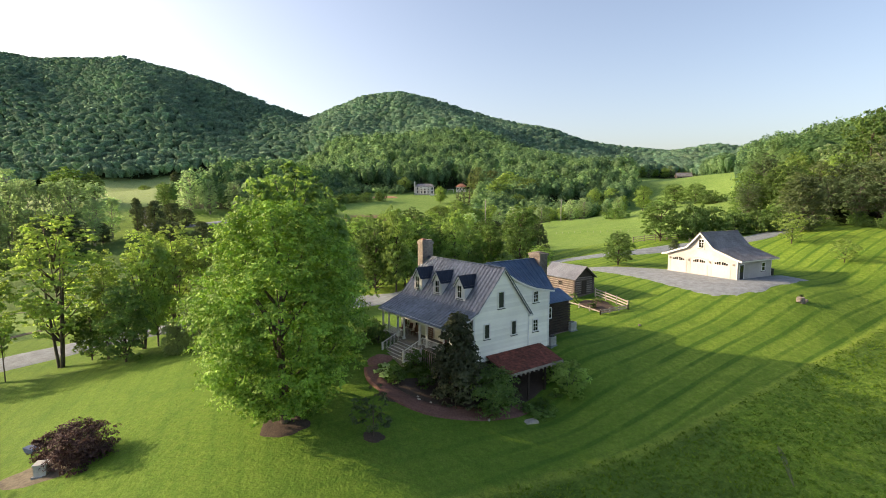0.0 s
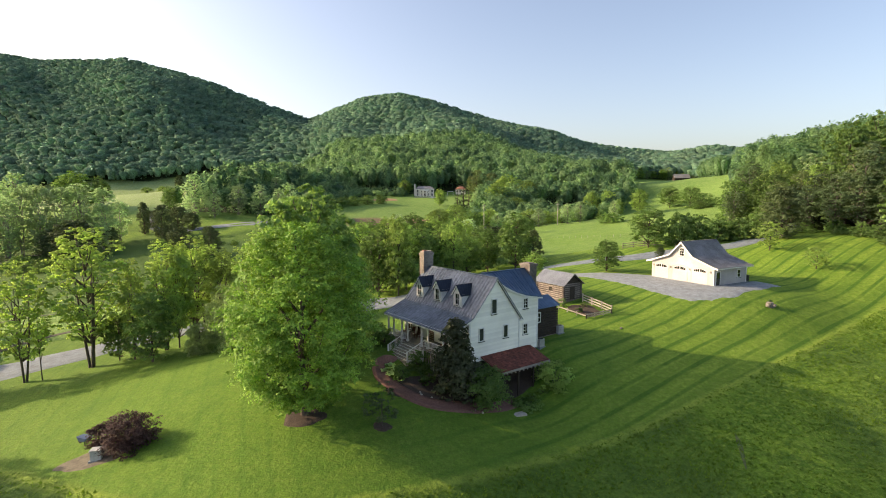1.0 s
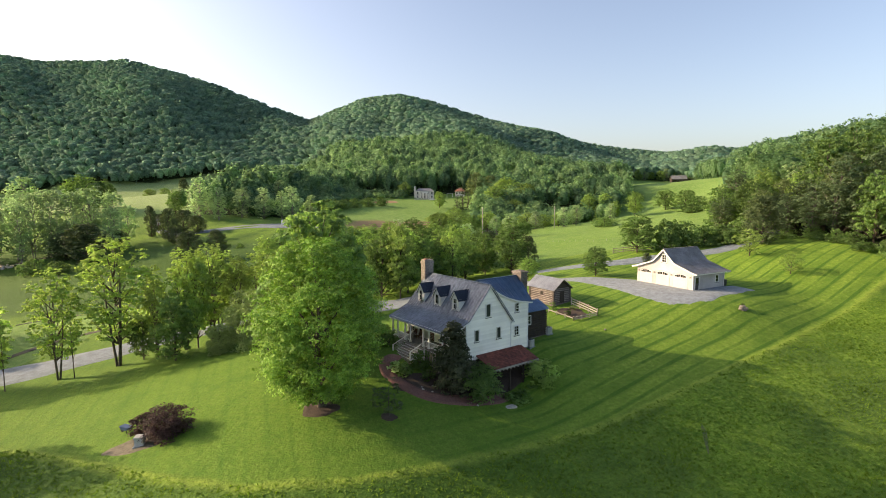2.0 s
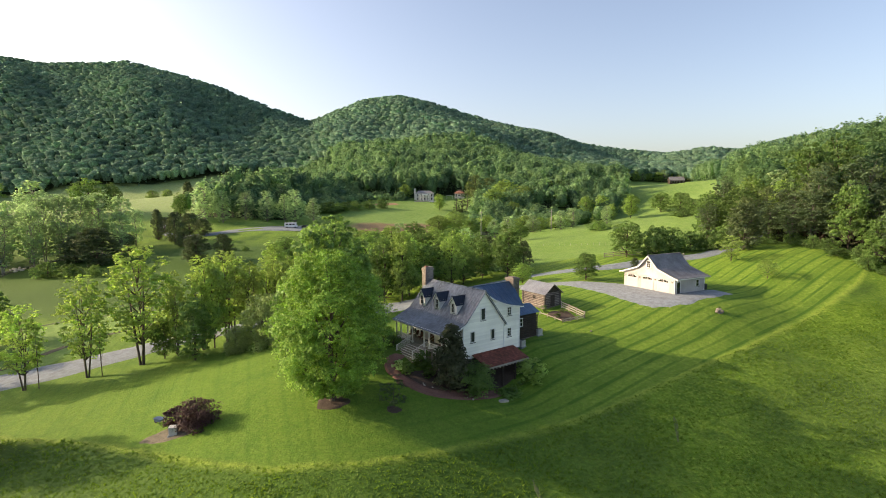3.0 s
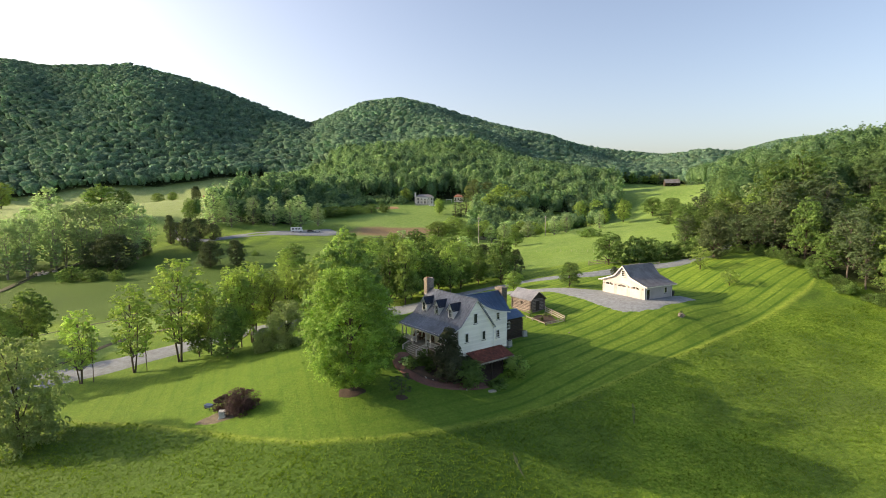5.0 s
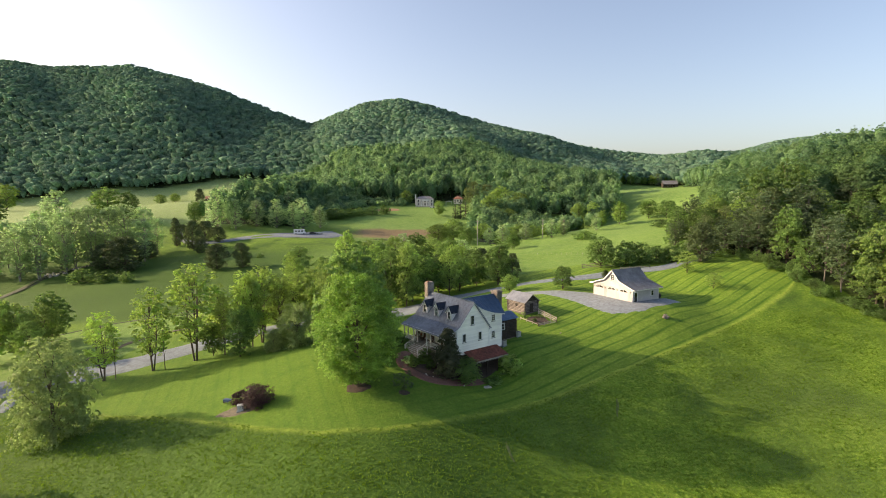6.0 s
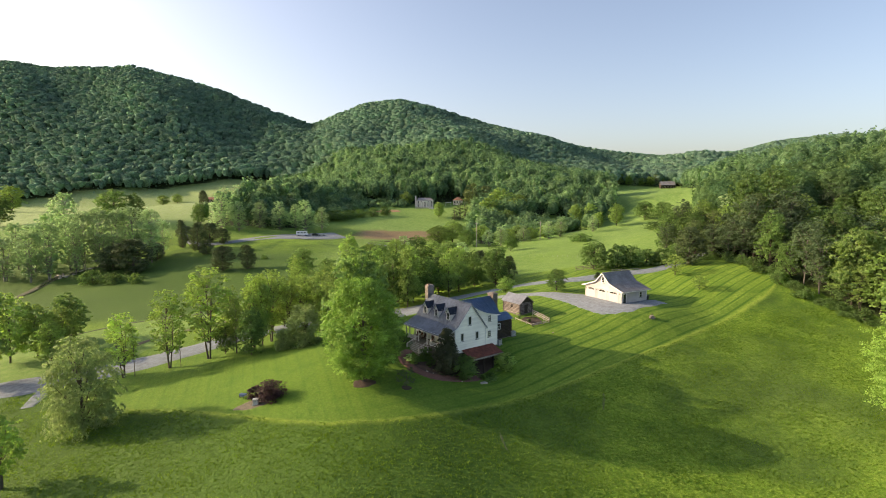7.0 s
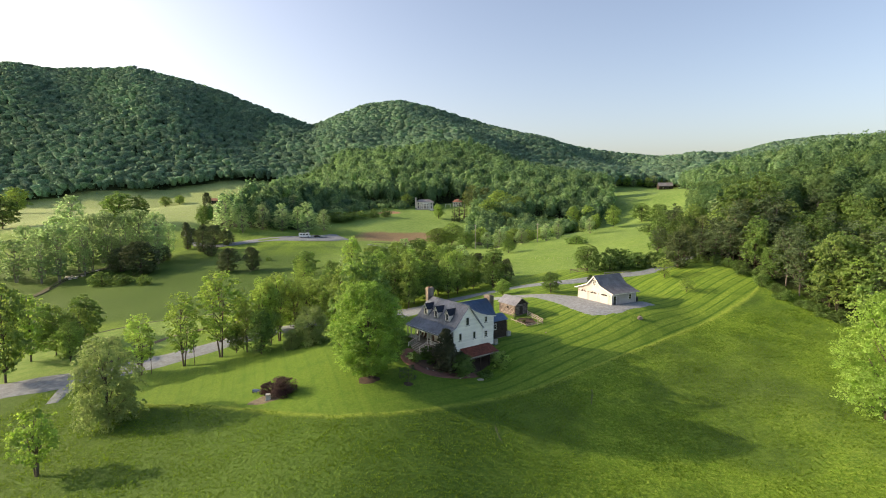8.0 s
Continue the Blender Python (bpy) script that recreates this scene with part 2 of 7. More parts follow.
M_GRAVEL = mat("gravel", (0.155, 0.18, 0.2), (0.27, 0.31, 0.335), 14, 0.95, 0.5)
M_ROAD = mat("road_gravel", (0.12, 0.148, 0.172), (0.205, 0.25, 0.285), 10, 0.95, 0.5)
M_SIDING = mat("white_siding", (0.86, 0.845, 0.745), (0.9, 0.885, 0.8), 3, 0.55, 0.08, stretch=(1, 1, 4), stain=0.12, piece=0.07)
M_TRIM = mat("white_trim", (0.72, 0.72, 0.69), (0.8, 0.8, 0.77), 5, 0.5, stain=0.1)
M_TIN = mat("grey_standing_seam", (0.112, 0.14, 0.17), (0.235, 0.272, 0.318), 2.2, 0.45, 0.1, metal=0.3, stain=0.4)
M_BLUE = mat("blue_standing_seam", (0.045, 0.1, 0.18), (0.075, 0.15, 0.25), 1.4, 0.36, 0.05, metal=0.35, stain=0.3)
M_NAVY = mat("dark_blue_tin", (0.012, 0.02, 0.035), (0.022, 0.034, 0.055), 2, 0.4, metal=0.3)
M_STONE = mat("field_stone", (0.135, 0.115, 0.1), (0.28, 0.245, 0.215), 5, 0.9, 0.7, stain=0.4, piece=0.2)
M_LOG = mat("weathered_log", (0.078, 0.064, 0.059), (0.18, 0.148, 0.138), 6, 0.9, 0.5, piece=0.25)
M_CHINK = mat("lime_chinking", (0.27, 0.24, 0.215), (0.4, 0.36, 0.33), 7, 0.95, 0.4)
M_DARKWOOD = mat("dark_log", (0.022, 0.016, 0.012), (0.06, 0.042, 0.03), 5, 0.8, 0.5, stretch=(1, 1, 3))
M_SHAKE = mat("red_shingle", (0.1, 0.028, 0.018), (0.24, 0.07, 0.045), 4, 0.85, 0.4, piece=0.3)
M_BRICK = mat("brick_paving", (0.15, 0.07, 0.055), (0.28, 0.145, 0.112), 6, 0.9, 0.4, piece=0.25)
M_MULCH = mat("mulch", (0.04, 0.028, 0.02), (0.085, 0.06, 0.045), 9, 0.95, 0.7)
M_WOOD = mat("grey_wood", (0.2, 0.18, 0.15), (0.38, 0.34, 0.29), 6, 0.85, 0.3, stretch=(1, 1, 1), piece=0.15)
M_BOARD = mat("pale_wood", (0.27, 0.245, 0.205), (0.41, 0.375, 0.32), 6, 0.85, 0.3, piece=0.15)
M_CREAM = mat("cream_siding", (0.42, 0.395, 0.385), (0.49, 0.46, 0.45), 3, 0.6, 0.06)
M_CREAMDOOR = mat("cream_door", (0.47, 0.44, 0.425), (0.53, 0.5, 0.485), 4, 0.5, stain=0.1)
M_SHINGLE = mat("grey_shingle", (0.15, 0.152, 0.162), (0.25, 0.253, 0.265), 7, 0.9, 0.4, stain=0.3)
M_BLACK = mat("black_paint", (0.015, 0.015, 0.016), (0.03, 0.03, 0.032), 4, 0.5)
M_SHUTTER = mat("dark_green_paint", (0.012, 0.02, 0.016), (0.025, 0.036, 0.03), 4, 0.5)
M_GREYBOX = mat("grey_metal", (0.4, 0.41, 0.41), (0.52, 0.53, 0.53), 5, 0.5, metal=0.2)
M_PIPE = mat("galvanised_metal", (0.3, 0.31, 0.32), (0.45, 0.46, 0.47), 6, 0.4, metal=0.7)
M_POLE = mat("pole_wood", (0.32, 0.3, 0.28), (0.46, 0.44, 0.41), 6, 0.9, 0.2)
M_CLAY = mat("bare_clay", (0.3, 0.16, 0.08), (0.42, 0.25, 0.14), 2, 0.95, 0.3)
M_TERRACOTTA = mat("clay_roof", (0.28, 0.12, 0.075), (0.4, 0.19, 0.13), 2, 0.85)
M_PLASTER = mat("pale_plaster", (0.66, 0.63, 0.57), (0.76, 0.73, 0.67), 2, 0.85)
M_FURNITURE = mat("porch_furniture", (0.12, 0.05, 0.03), (0.24, 0.11, 0.07), 6, 0.7)
M_TAN = mat("tan_trim", (0.42, 0.37, 0.34), (0.49, 0.44, 0.41), 4, 0.6)
M_WHITE = mat("white_plastic", (0.7, 0.7, 0.7), (0.8, 0.8, 0.8), 5, 0.4, stain=0.1)


def glass_mat():
    m = bpy.data.materials.new("window_glass")
    m.use_nodes = True
    b = m.node_tree.nodes["Principled BSDF"]
    b.inputs["Base Color"].default_value = (0.015, 0.018, 0.02, 1)
    b.inputs["Roughness"].default_value, b.inputs["Specular IOR Level"].default_value = 0.04, 0.6
    return m


M_GLASS = glass_mat()

# ---- lie of the land: knolls and hollows (x, y, height), near ones 17 m and far ones 75 m wide ----
KNOLLS = [(38, 68, -0.1), (62, 68, -1.4), (75, 76, 3.1), (88, 82, -0.2), (76, 92, 0.9), (62, 92, -0.7), (98, 72, 1.4), (50, 62, 0.4), (-3, 55, 6.9), (-100, 70, 0.1), (-60, 25, 1.0), (-60, 70, 1.2), (-30, 30, 0.8), (-28, 60, 3.0), (-10, 40, 0.9), (-5, 15, 5.2), (8, 55, -4.0), (10, 30, -2.2), (22, 55, 4.1), (38, 75, 2.1), (48, 25, -3.1), (60, 60, 1.1), (85, 65, -3.8), (78, 95, 3.5), (14, 2, -2.4), (-22, 2, 1.2), (45, 110, 4.1), (110, 110, -0.9), (15, 85, 4.4), (-33, 33, 1.0), (-100, 262, 1.8), (-74, 255, 1.6), (-60, 208, 2.0), (-112, 200, 2.0)]
SWELLS = [(-100, 140, -3.0), (20, 240, -4.7), (-100, 300, -4.2), (-200, 380, 9.3), (0, 430, -3.0), (110, 190, 7.0), (180, 330, -11.4), (300, 330, 27.0), (330, 700, 0.5), (240, 120, 34.0), (-230, 180, -8.1), (60, 330, -8.3)]
CREST_AT = [-1.1, -0.82, -0.75, -0.66, -0.59, -0.5, -0.42, -0.33, -0.25, -0.215, -0.15, -0.08, -0.02, 0.07, 0.175, 0.26, 0.335, 0.42, 0.5, 0.58, 0.65, 0.73, 1.0]
CREST_Z = [348, 352, 337, 336, 340, 311, 278, 231, 195, 214, 245, 255, 241, 204, 168, 141, 127, 117, 119, 127, 150, 165, 190]


def knoll(x, y, cx, cy, wide):
    return np.exp(-((x - cx) ** 2 + (y - cy) ** 2) / (2 * wide * wide))


def smooth(s):
    s = np.clip(s, 0.0, 1.0)
    return s * s * (3 - 2 * s)


def ground_z(x, y):
    """Height of the land at x, y (numbers or arrays)."""
    x, y = np.asarray(x, float), np.asarray(y, float)
    z = -11.05 + 3.41 * np.clip(x, -350, 350) / 100 + 7.46 * np.clip(y, -100, 450) / 100
    for cx, cy, h in KNOLLS:
        z = z + h * knoll(x, y, cx, cy, 17)
    for cx, cy, h in SWELLS:
        z = z + h * knoll(x, y, cx, cy, 75)
    # banks round the farmhouse: a hollow at the lower porch, a level front
    z = z - 1.2 * knoll(x, y, 8.6, 47.6, 3.6) + 0.75 * knoll(x, y, -6, 51.5, 4) + 0.9 * knoll(x, y, 13, 55.5, 3.5)
    # the upper field ends in a crest, with a dip behind it
    over = (y - np.interp(x, [25, 42, 83, 152, 180], [215, 250, 307, 344, 352])) * 0.76
    z = z - 4.5 * smooth(over / 22) * (1 - smooth((over - 45) / 45)) * smooth((x - 22) / 16) * (1 - smooth((x - 150) / 30))
    # level pad under the garage
    pad = 1 - smooth((np.hypot(x - 42.7, y - 80.5) - 7.5) / 15)
    z = z + (3.75 - z) * pad
    # wooded mountains
    u = x / np.maximum(y, 60.0)
    crest = np.interp(u, CREST_AT, CREST_Z) - 14
    foot = np.interp(u, [-1, -0.27, -0.2, 0.2, 0.28, 0.36, 0.46, 0.52, 1], [640, 620, 480, 470, 620, 700, 700, 560, 500])
    s = (y - foot) / (1300 - foot)
    spur = 14 * np.sin(u * 21 + 0.6) * np.sin(np.clip(s, 0, 1) * 3.1) * np.cos(y / 130.0 + 3 * u)
    up = 0.75 * np.clip(s, 0, 1) + 0.25 * smooth(s)
    rise = np.where(s < 1, (crest - z) * up + spur, (crest - z) * (1 - 0.5 * smooth((y - 1300) / 900)))
    return z + np.where(y > foot, rise, 0.0)


# ---- building helpers ----
def part(name, bm, material, parent=None, label="", shade=False):
    """Link a bmesh or a mesh as one object under parent."""
    if isinstance(bm, bmesh.types.BMesh):
        me = bpy.data.meshes.new(name)
        bm.normal_update()
        bm.to_mesh(me)
        bm.free()
    else:
        me = bm
    if not me.materials:
        me.materials.append(material)
    if shade:
        me.shade_smooth()
    ob = new(name, me)
    ob.parent = parent
    return tagged(ob, label)


def thing(name, label, category, group="", kind="", at=None):
    ob = new(name)
    ob.empty_display_size = 0.3
    if at is not None:
        ob.matrix_basis = at
    return tagged(ob, label, category, group, kind)


def box(bm, x0, x1, y0, y1, z0, z1):
    v = [bm.verts.new((x, y, z)) for x in (x0, x1) for y in (y0, y1) for z in (z0, z1)]
    for f in ((0, 1, 3, 2), (4, 6, 7, 5), (0, 4, 5, 1), (2, 3, 7, 6), (0, 2, 6, 4), (1, 5, 7, 3)):
        bm.faces.new([v[i] for i in f])
    return bm


def boxes(*dims):
    bm = bmesh.new()
    for d in dims:
        box(bm, *d)
    return bm


def beam(bm, a, b, w, h, up=(0, 0, 1)):
    """A bar of section w by h from a to b."""
    a, b = Vector(a), Vector(b)
    d = (b - a).normalized()
    s = d.cross(Vector(up))
    s = s.normalized() if s.length > 1e-4 else Vector((1, 0, 0))
    t = s.cross(d).normalized()
    v = [bm.verts.new(p + s * (i * w / 2) + t * (j * h / 2)) for p in (a, b) for i, j in ((-1, -1), (1, -1), (1, 1), (-1, 1))]
    for f in ((3, 2, 1, 0), (4, 5, 6, 7), (0, 1, 5, 4), (1, 2, 6, 5), (2, 3, 7, 6), (3, 0, 4, 7)):
        bm.faces.new([v[i] for i in f])
    return bm


def prism(bm, outline, axis, a, b):
    """A closed outline (pairs) drawn out along an axis from a to b. axis x: pairs are (y, z); y: (x, z); z: (x, y)."""
    def at(p, c):
        return {"x": (c, p[0], p[1]), "y": (p[0], c, p[1]), "z": (p[0], p[1], c)}[axis]
    va = [bm.verts.new(at(p, a)) for p in outline]
    vb = [bm.verts.new(at(p, b)) for p in outline]
    n = len(outline)
    f1 = bm.faces.new(va)
    f2 = bm.faces.new(vb[::-1])
    fs = [f1, f2]
    for i in range(n):
        fs.append(bm.faces.new((va[(i + 1) % n], va[i], vb[i], vb[(i + 1) % n])))
    bmesh.ops.recalc_face_normals(bm, faces=fs)
    return bm


def slab(bm, quad, thick):
    """A sheet through four corners with a thickness below it."""
    q = [Vector(p) for p in quad]
    n = (q[1] - q[0]).cross(q[3] - q[0]).normalized()
    if n.z < 0:
        n = -n
    top = [bm.verts.new(p) for p in q]
    low = [bm.verts.new(p - n * thick) for p in q]
    fs = [bm.faces.new(top), bm.faces.new(low[::-1])]
    for i in range(4):
        fs.append(bm.faces.new((top[i], low[i], low[(i + 1) % 4], top[(i + 1) % 4])))
    bmesh.ops.recalc_face_normals(bm, faces=fs)
    return n


def seamed(bm, quad, thick=0.06, step=0.48, rib=0.045):
    """A standing-seam sheet: quad runs ridge a, ridge b, eave b, eave a."""
    n = slab(bm, quad, thick)
    a, b, c, d = [Vector(p) for p in quad]
    k = max(2, round((b - a).length / step))
    for i in range(k + 1):
        f = i / k
        beam(bm, a.lerp(b, f) + n * rib * 0.4, d.lerp(c, f) + n * rib * 0.4, 0.035, rib, n)


def tube(bm, path, radii, sides=7):
    """A tapered tube along a path."""
    rings = []
    for i, p in enumerate(path):
        p = Vector(p)
        d = Vector(path[min(i + 1, len(path) - 1)]) - Vector(path[max(i - 1, 0)])
        d = d.normalized() if d.length > 1e-6 else Vector((0, 0, 1))
        s = d.cross(Vector((0.31, 0.95, 0.05))).normalized()
        t = s.cross(d).normalized()
        rings.append([bm.verts.new(p + (s * math.cos(k * 2 * math.pi / sides) + t * math.sin(k * 2 * math.pi / sides)) * radii[i]) for k in range(sides)])
    for r1, r2 in zip(rings, rings[1:]):
        for k in range(sides):
            bm.faces.new((r1[k], r1[(k + 1) % sides], r2[(k + 1) % sides], r2[k]))
    bm.faces.new(rings[-1])
    bm.faces.new(rings[0][::-1])
    return bm


def gz(x, y):
    return float(ground_z(x, y))


# ---- ground: one sheet to the horizon ----
# edge of the mown lawn: y at x
LAWN_X = [-140, -75, -58, -42, -33, -24, -16, -8, -1, 8, 15, 23, 34, 46, 56, 78, 95, 120]
LAWN_Y = [60, 56, 46, 40, 35.3, 30.9, 28.3, 29.3, 32.6, 38.0, 41.3, 45.2, 51.2, 58.2, 64.5, 78.5, 94, 130]


def lawn_edge(x, y):
    s = np.gradient(np.asarray(LAWN_Y), np.asarray(LAWN_X))
    return (y - np.interp(x, LAWN_X, LAWN_Y)) / np.sqrt(1 + np.interp(x, LAWN_X, s) ** 2)


# edge of the wood on the hillside: x at y
WOOD_Y = [44.6, 53.1, 58.7, 65.5, 69.6, 74.6, 80.1, 88.3, 96.4, 105.2, 118, 140, 170, 200, 320, 450, 560]
WOOD_X = [113, 101, 95, 90.3, 88.1, 86, 84, 82.6, 82, 80.3, 79, 86, 106, 118, 178, 250, 330]


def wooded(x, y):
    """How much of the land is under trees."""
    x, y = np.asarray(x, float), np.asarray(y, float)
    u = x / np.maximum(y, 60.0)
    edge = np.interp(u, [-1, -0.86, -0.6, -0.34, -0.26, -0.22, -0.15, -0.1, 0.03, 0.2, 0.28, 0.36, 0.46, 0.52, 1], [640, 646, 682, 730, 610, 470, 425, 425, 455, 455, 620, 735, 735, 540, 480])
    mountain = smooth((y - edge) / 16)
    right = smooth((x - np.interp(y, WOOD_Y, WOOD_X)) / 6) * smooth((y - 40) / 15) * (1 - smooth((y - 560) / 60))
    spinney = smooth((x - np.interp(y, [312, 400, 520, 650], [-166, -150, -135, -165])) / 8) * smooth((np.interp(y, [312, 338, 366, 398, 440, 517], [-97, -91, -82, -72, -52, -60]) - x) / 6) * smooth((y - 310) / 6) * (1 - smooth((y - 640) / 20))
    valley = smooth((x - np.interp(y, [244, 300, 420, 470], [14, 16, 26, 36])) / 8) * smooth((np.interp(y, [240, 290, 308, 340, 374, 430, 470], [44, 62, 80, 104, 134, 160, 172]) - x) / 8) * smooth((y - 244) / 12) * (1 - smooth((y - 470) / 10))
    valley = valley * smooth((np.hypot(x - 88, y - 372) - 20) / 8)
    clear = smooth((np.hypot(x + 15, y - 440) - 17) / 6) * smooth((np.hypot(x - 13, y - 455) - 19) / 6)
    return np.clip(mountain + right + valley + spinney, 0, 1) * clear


def build_ground():
    ys = np.concatenate([np.arange(-260, -60, 10), np.arange(-60, 130, 1.25), np.arange(130, 330, 3.0), np.arange(330, 640, 6.0), np.arange(640, 1400, 16), np.arange(1400, 2601, 100)])
    us = np.linspace(-1, 1, 261)
    fan = 0.42 * us + 0.58 * us ** 3
    wide = np.maximum(300, 1.25 * ys + 190)
    X = fan[None, :] * wide[:, None]
    Y = np.repeat(ys[:, None], len(us), 1)
    Z = ground_z(X, Y)
    Z = Z + 0.35 * np.sin(X / 9.1 + 1.3 * np.sin(Y / 13.0)) * np.cos(Y / 11.0) * smooth((Y - 100) / 40)
    verts = np.stack([X, Y, Z], -1).reshape(-1, 3)
    r, c = X.shape
    i = np.arange(r * c).reshape(r, c)
    faces = np.stack([i[:-1, :-1], i[:-1, 1:], i[1:, 1:], i[1:, :-1]], -1).reshape(-1, 4)
    me = bpy.data.meshes.new("ground")
    me.from_pydata(verts.tolist(), [], faces.tolist())
    me.shade_smooth()
    x, y = X.ravel(), Y.ravel()
    lawn = lawn_edge(x, y)
    lawn = lawn * np.interp(x, [0, 22], [0.75, 1.0])
    lawn = np.where(y > 128, -20, np.where(x < -72, -20, lawn))
    far_field = np.exp(-(((x + 28) / 30) ** 4 + ((y - 303) / 22) ** 4)) + 0.2 * smooth((y - 330) / 60) * smooth((-130 - x) / 40)
    stripes = 0.36 + 0.64 * smooth((x + 2) / 14) * smooth((130 - y) / 20)
    rows = np.where(x > -9, (-0.545 * x + 0.839 * y), 0.94 * x + 0.34 * y)
    pasture = smooth((y - 112) / 25) * np.clip(0.75 * smooth((x + 75) / 40) + 0.75 * smooth((y - 290) / 60), 0, 1)
    past_road = smooth((y - np.interp(x, [-190, -150, -118, -93, -81, -69, -61, -50, -36], [20, 36, 50, 60.6, 64.4, 69.6, 75, 88, 98]) - 3) / 3)
    before_ditch = 1 - smooth((y - np.interp(x, [-190, -106, -94, -70, -57], [88, 101, 112, 119, 122])) / 4)
    pasture = np.maximum(pasture, 0.85 * past_road * before_ditch * smooth((-44 - x) / 8))
    # push the far left fields past 1, into the haze-pale colour
    pasture = pasture + smooth((y - 262) / 60) * smooth((-70 - x) / 40)
    for name, values in (("stripes", stripes), ("pasture", pasture), ("deeper_left", np.maximum((1 - smooth((x - 0) / 30)) * (1 - smooth((y - 75) / 40)), 1.3 * smooth((-48 - x) / 25) * smooth((y - 108) / 15) * (1 - smooth((y - 215) / 45)))), ("rows", rows), ("lawn", lawn), ("wood", wooded(x, y)), ("dry", far_field)):
        a = me.attributes.new(name, "FLOAT", "POINT")
        a.data.foreach_set("value", np.asarray(values, np.float32))
    me.materials.append(M_GRASS)
    return tagged(new("ground", me), "rolling green land with mown lawn and rough meadow", "ground", kind="structure")


build_ground()


def ribbon(name, line, widths, lift, material, label, category="road"):
    """A strip of road laid over the land along a smooth line."""
    pts = [Vector((*p, 0)) for p in line]
    dense, wid = [], []
    for k in range(len(pts) - 1):
        p0, p1, p2, p3 = pts[max(k - 1, 0)], pts[k], pts[k + 1], pts[min(k + 2, len(pts) - 1)]
        steps = max(3, int((p2 - p1).length / 1.5))
        for j in range(steps):
            t = j / steps
            dense.append(0.5 * (2 * p1 + (p2 - p0) * t + (2 * p0 - 5 * p1 + 4 * p2 - p3) * t * t + (3 * p1 - p0 - 3 * p2 + p3) * t ** 3))
            wid.append(widths[k] + (widths[k + 1] - widths[k]) * t)
    dense.append(pts[-1])
    wid.append(widths[-1])
    bm = bmesh.new()
    rows = []
    for k, p in enumerate(dense):
        d = (dense[min(k + 1, len(dense) - 1)] - dense[max(k - 1, 0)]).normalized()
        n = Vector((-d.y, d.x, 0))
        row = []
        for s in (-1.12, -1, -0.5, 0, 0.5, 1, 1.12):
            q = p + n * (s * wid[k] / 2 * (1 + 0.05 * math.sin(k * 0.9 + s)))
            z = gz(q.x, q.y) + (lift if abs(s) <= 1 else -0.1)
            row.append(bm.verts.new((q.x, q.y, z)))
        rows.append(row)
    for r1, r2 in zip(rows, rows[1:]):
        for a in range(6):
            bm.faces.new((r1[a], r1[a + 1], r2[a + 1], r2[a]))
    bmesh.ops.recalc_face_normals(bm, faces=bm.faces[:])
    for f in bm.faces:
        if f.normal.z < 0:
            f.normal_flip()
    return tagged(part(name, bm, material, shade=True), label, category, kind="structure")


def apron(name, outer, inner, lift, material, label, category):
    """A laid surface between two lines over the land."""
    def walk_line(line, f):
        return np.interp(f, np.linspace(0, 1, len(line)), [p[0] for p in line]), np.interp(f, np.linspace(0, 1, len(line)), [p[1] for p in line])
    bm = bmesh.new()
    rows = []
    for k in range(73):
        (ax, ay), (bx, by) = walk_line(outer, k / 72), walk_line(inner, k / 72)
        row = []
        for j in range(-1, 10):
            t = max(j, 0) / 9
            x, y = ax + (bx - ax) * t, ay + (by - ay) * t
            wob = 0.1 * math.sin(k * 0.7) * (1 - t)
            if j < 0:
                out = Vector((ax - bx, ay - by)).normalized() * (0.5 + 0.2 * math.sin(k * 1.9))
                x, y = x + out.x, y + out.y
            row.append(bm.verts.new((x + wob, y - wob, gz(x, y) + (lift if j >= 0 else -0.06))))
        rows.append(row)
    for r1, r2 in zip(rows, rows[1:]):
        for j in range(10):
            bm.faces.new((r1[j], r1[j + 1], r2[j + 1], r2[j]))
    for f in bm.faces:
        f.normal_update()
        if f.normal.z < 0:
            f.normal_flip()
    return tagged(part(name, bm, material, shade=True), label, category, kind="structure")


# ---- roads ----
ribbon("road", [(-190, 20), (-150, 36), (-118, 50), (-93, 60.6), (-81, 64.4), (-69.2, 69.6), (-61.5, 75), (-49.6, 88.4), (-36, 98), (-22, 102), (-9, 98), (4, 106), (21, 107.5), (37, 102.5), (52, 103), (65.6, 105.3), (84, 124), (104, 150)],
       [8, 8.5, 9.5, 10.4, 10.6, 10.6, 10, 8.5, 7.5, 9, 13, 8] + [4.8] * 6, 0.07, M_ROAD, "pale grey gravel farm road curving past the lawn")
apron("driveway", [(13, 89), (25, 86.2), (29.1, 79.2), (31.8, 72.7), (34.3, 69), (36, 67.9), (38.6, 67.9), (42, 68.6), (47.7, 72.1), (53, 75.4)], [(14, 93), (29, 89), (36.5, 84.5), (37.5, 82), (38.5, 80), (40, 77.5), (41.5, 75), (44, 75.5), (48.5, 77.8), (51, 78.2)], 0.045, M_GRAVEL, "grey gravel apron in front of the garage", "driveway")
ribbon("side_track", [(-83, 64.5), (-81, 60.5), (-79.8, 56), (-78, 50.5)], [4.2, 3.4, 3.0, 2.0], 0.06, M_ROAD, "short gravel spur running off the farm road")
ribbon("field_road", [(-66, 296), (-80, 287), (-100, 280), (-122, 268), (-140, 262), (-158, 278), (-176, 315)], [20, 24, 19, 9, 5, 4, 4], 0.3, M_ROAD, "pale gravel yard and lane across the far field")
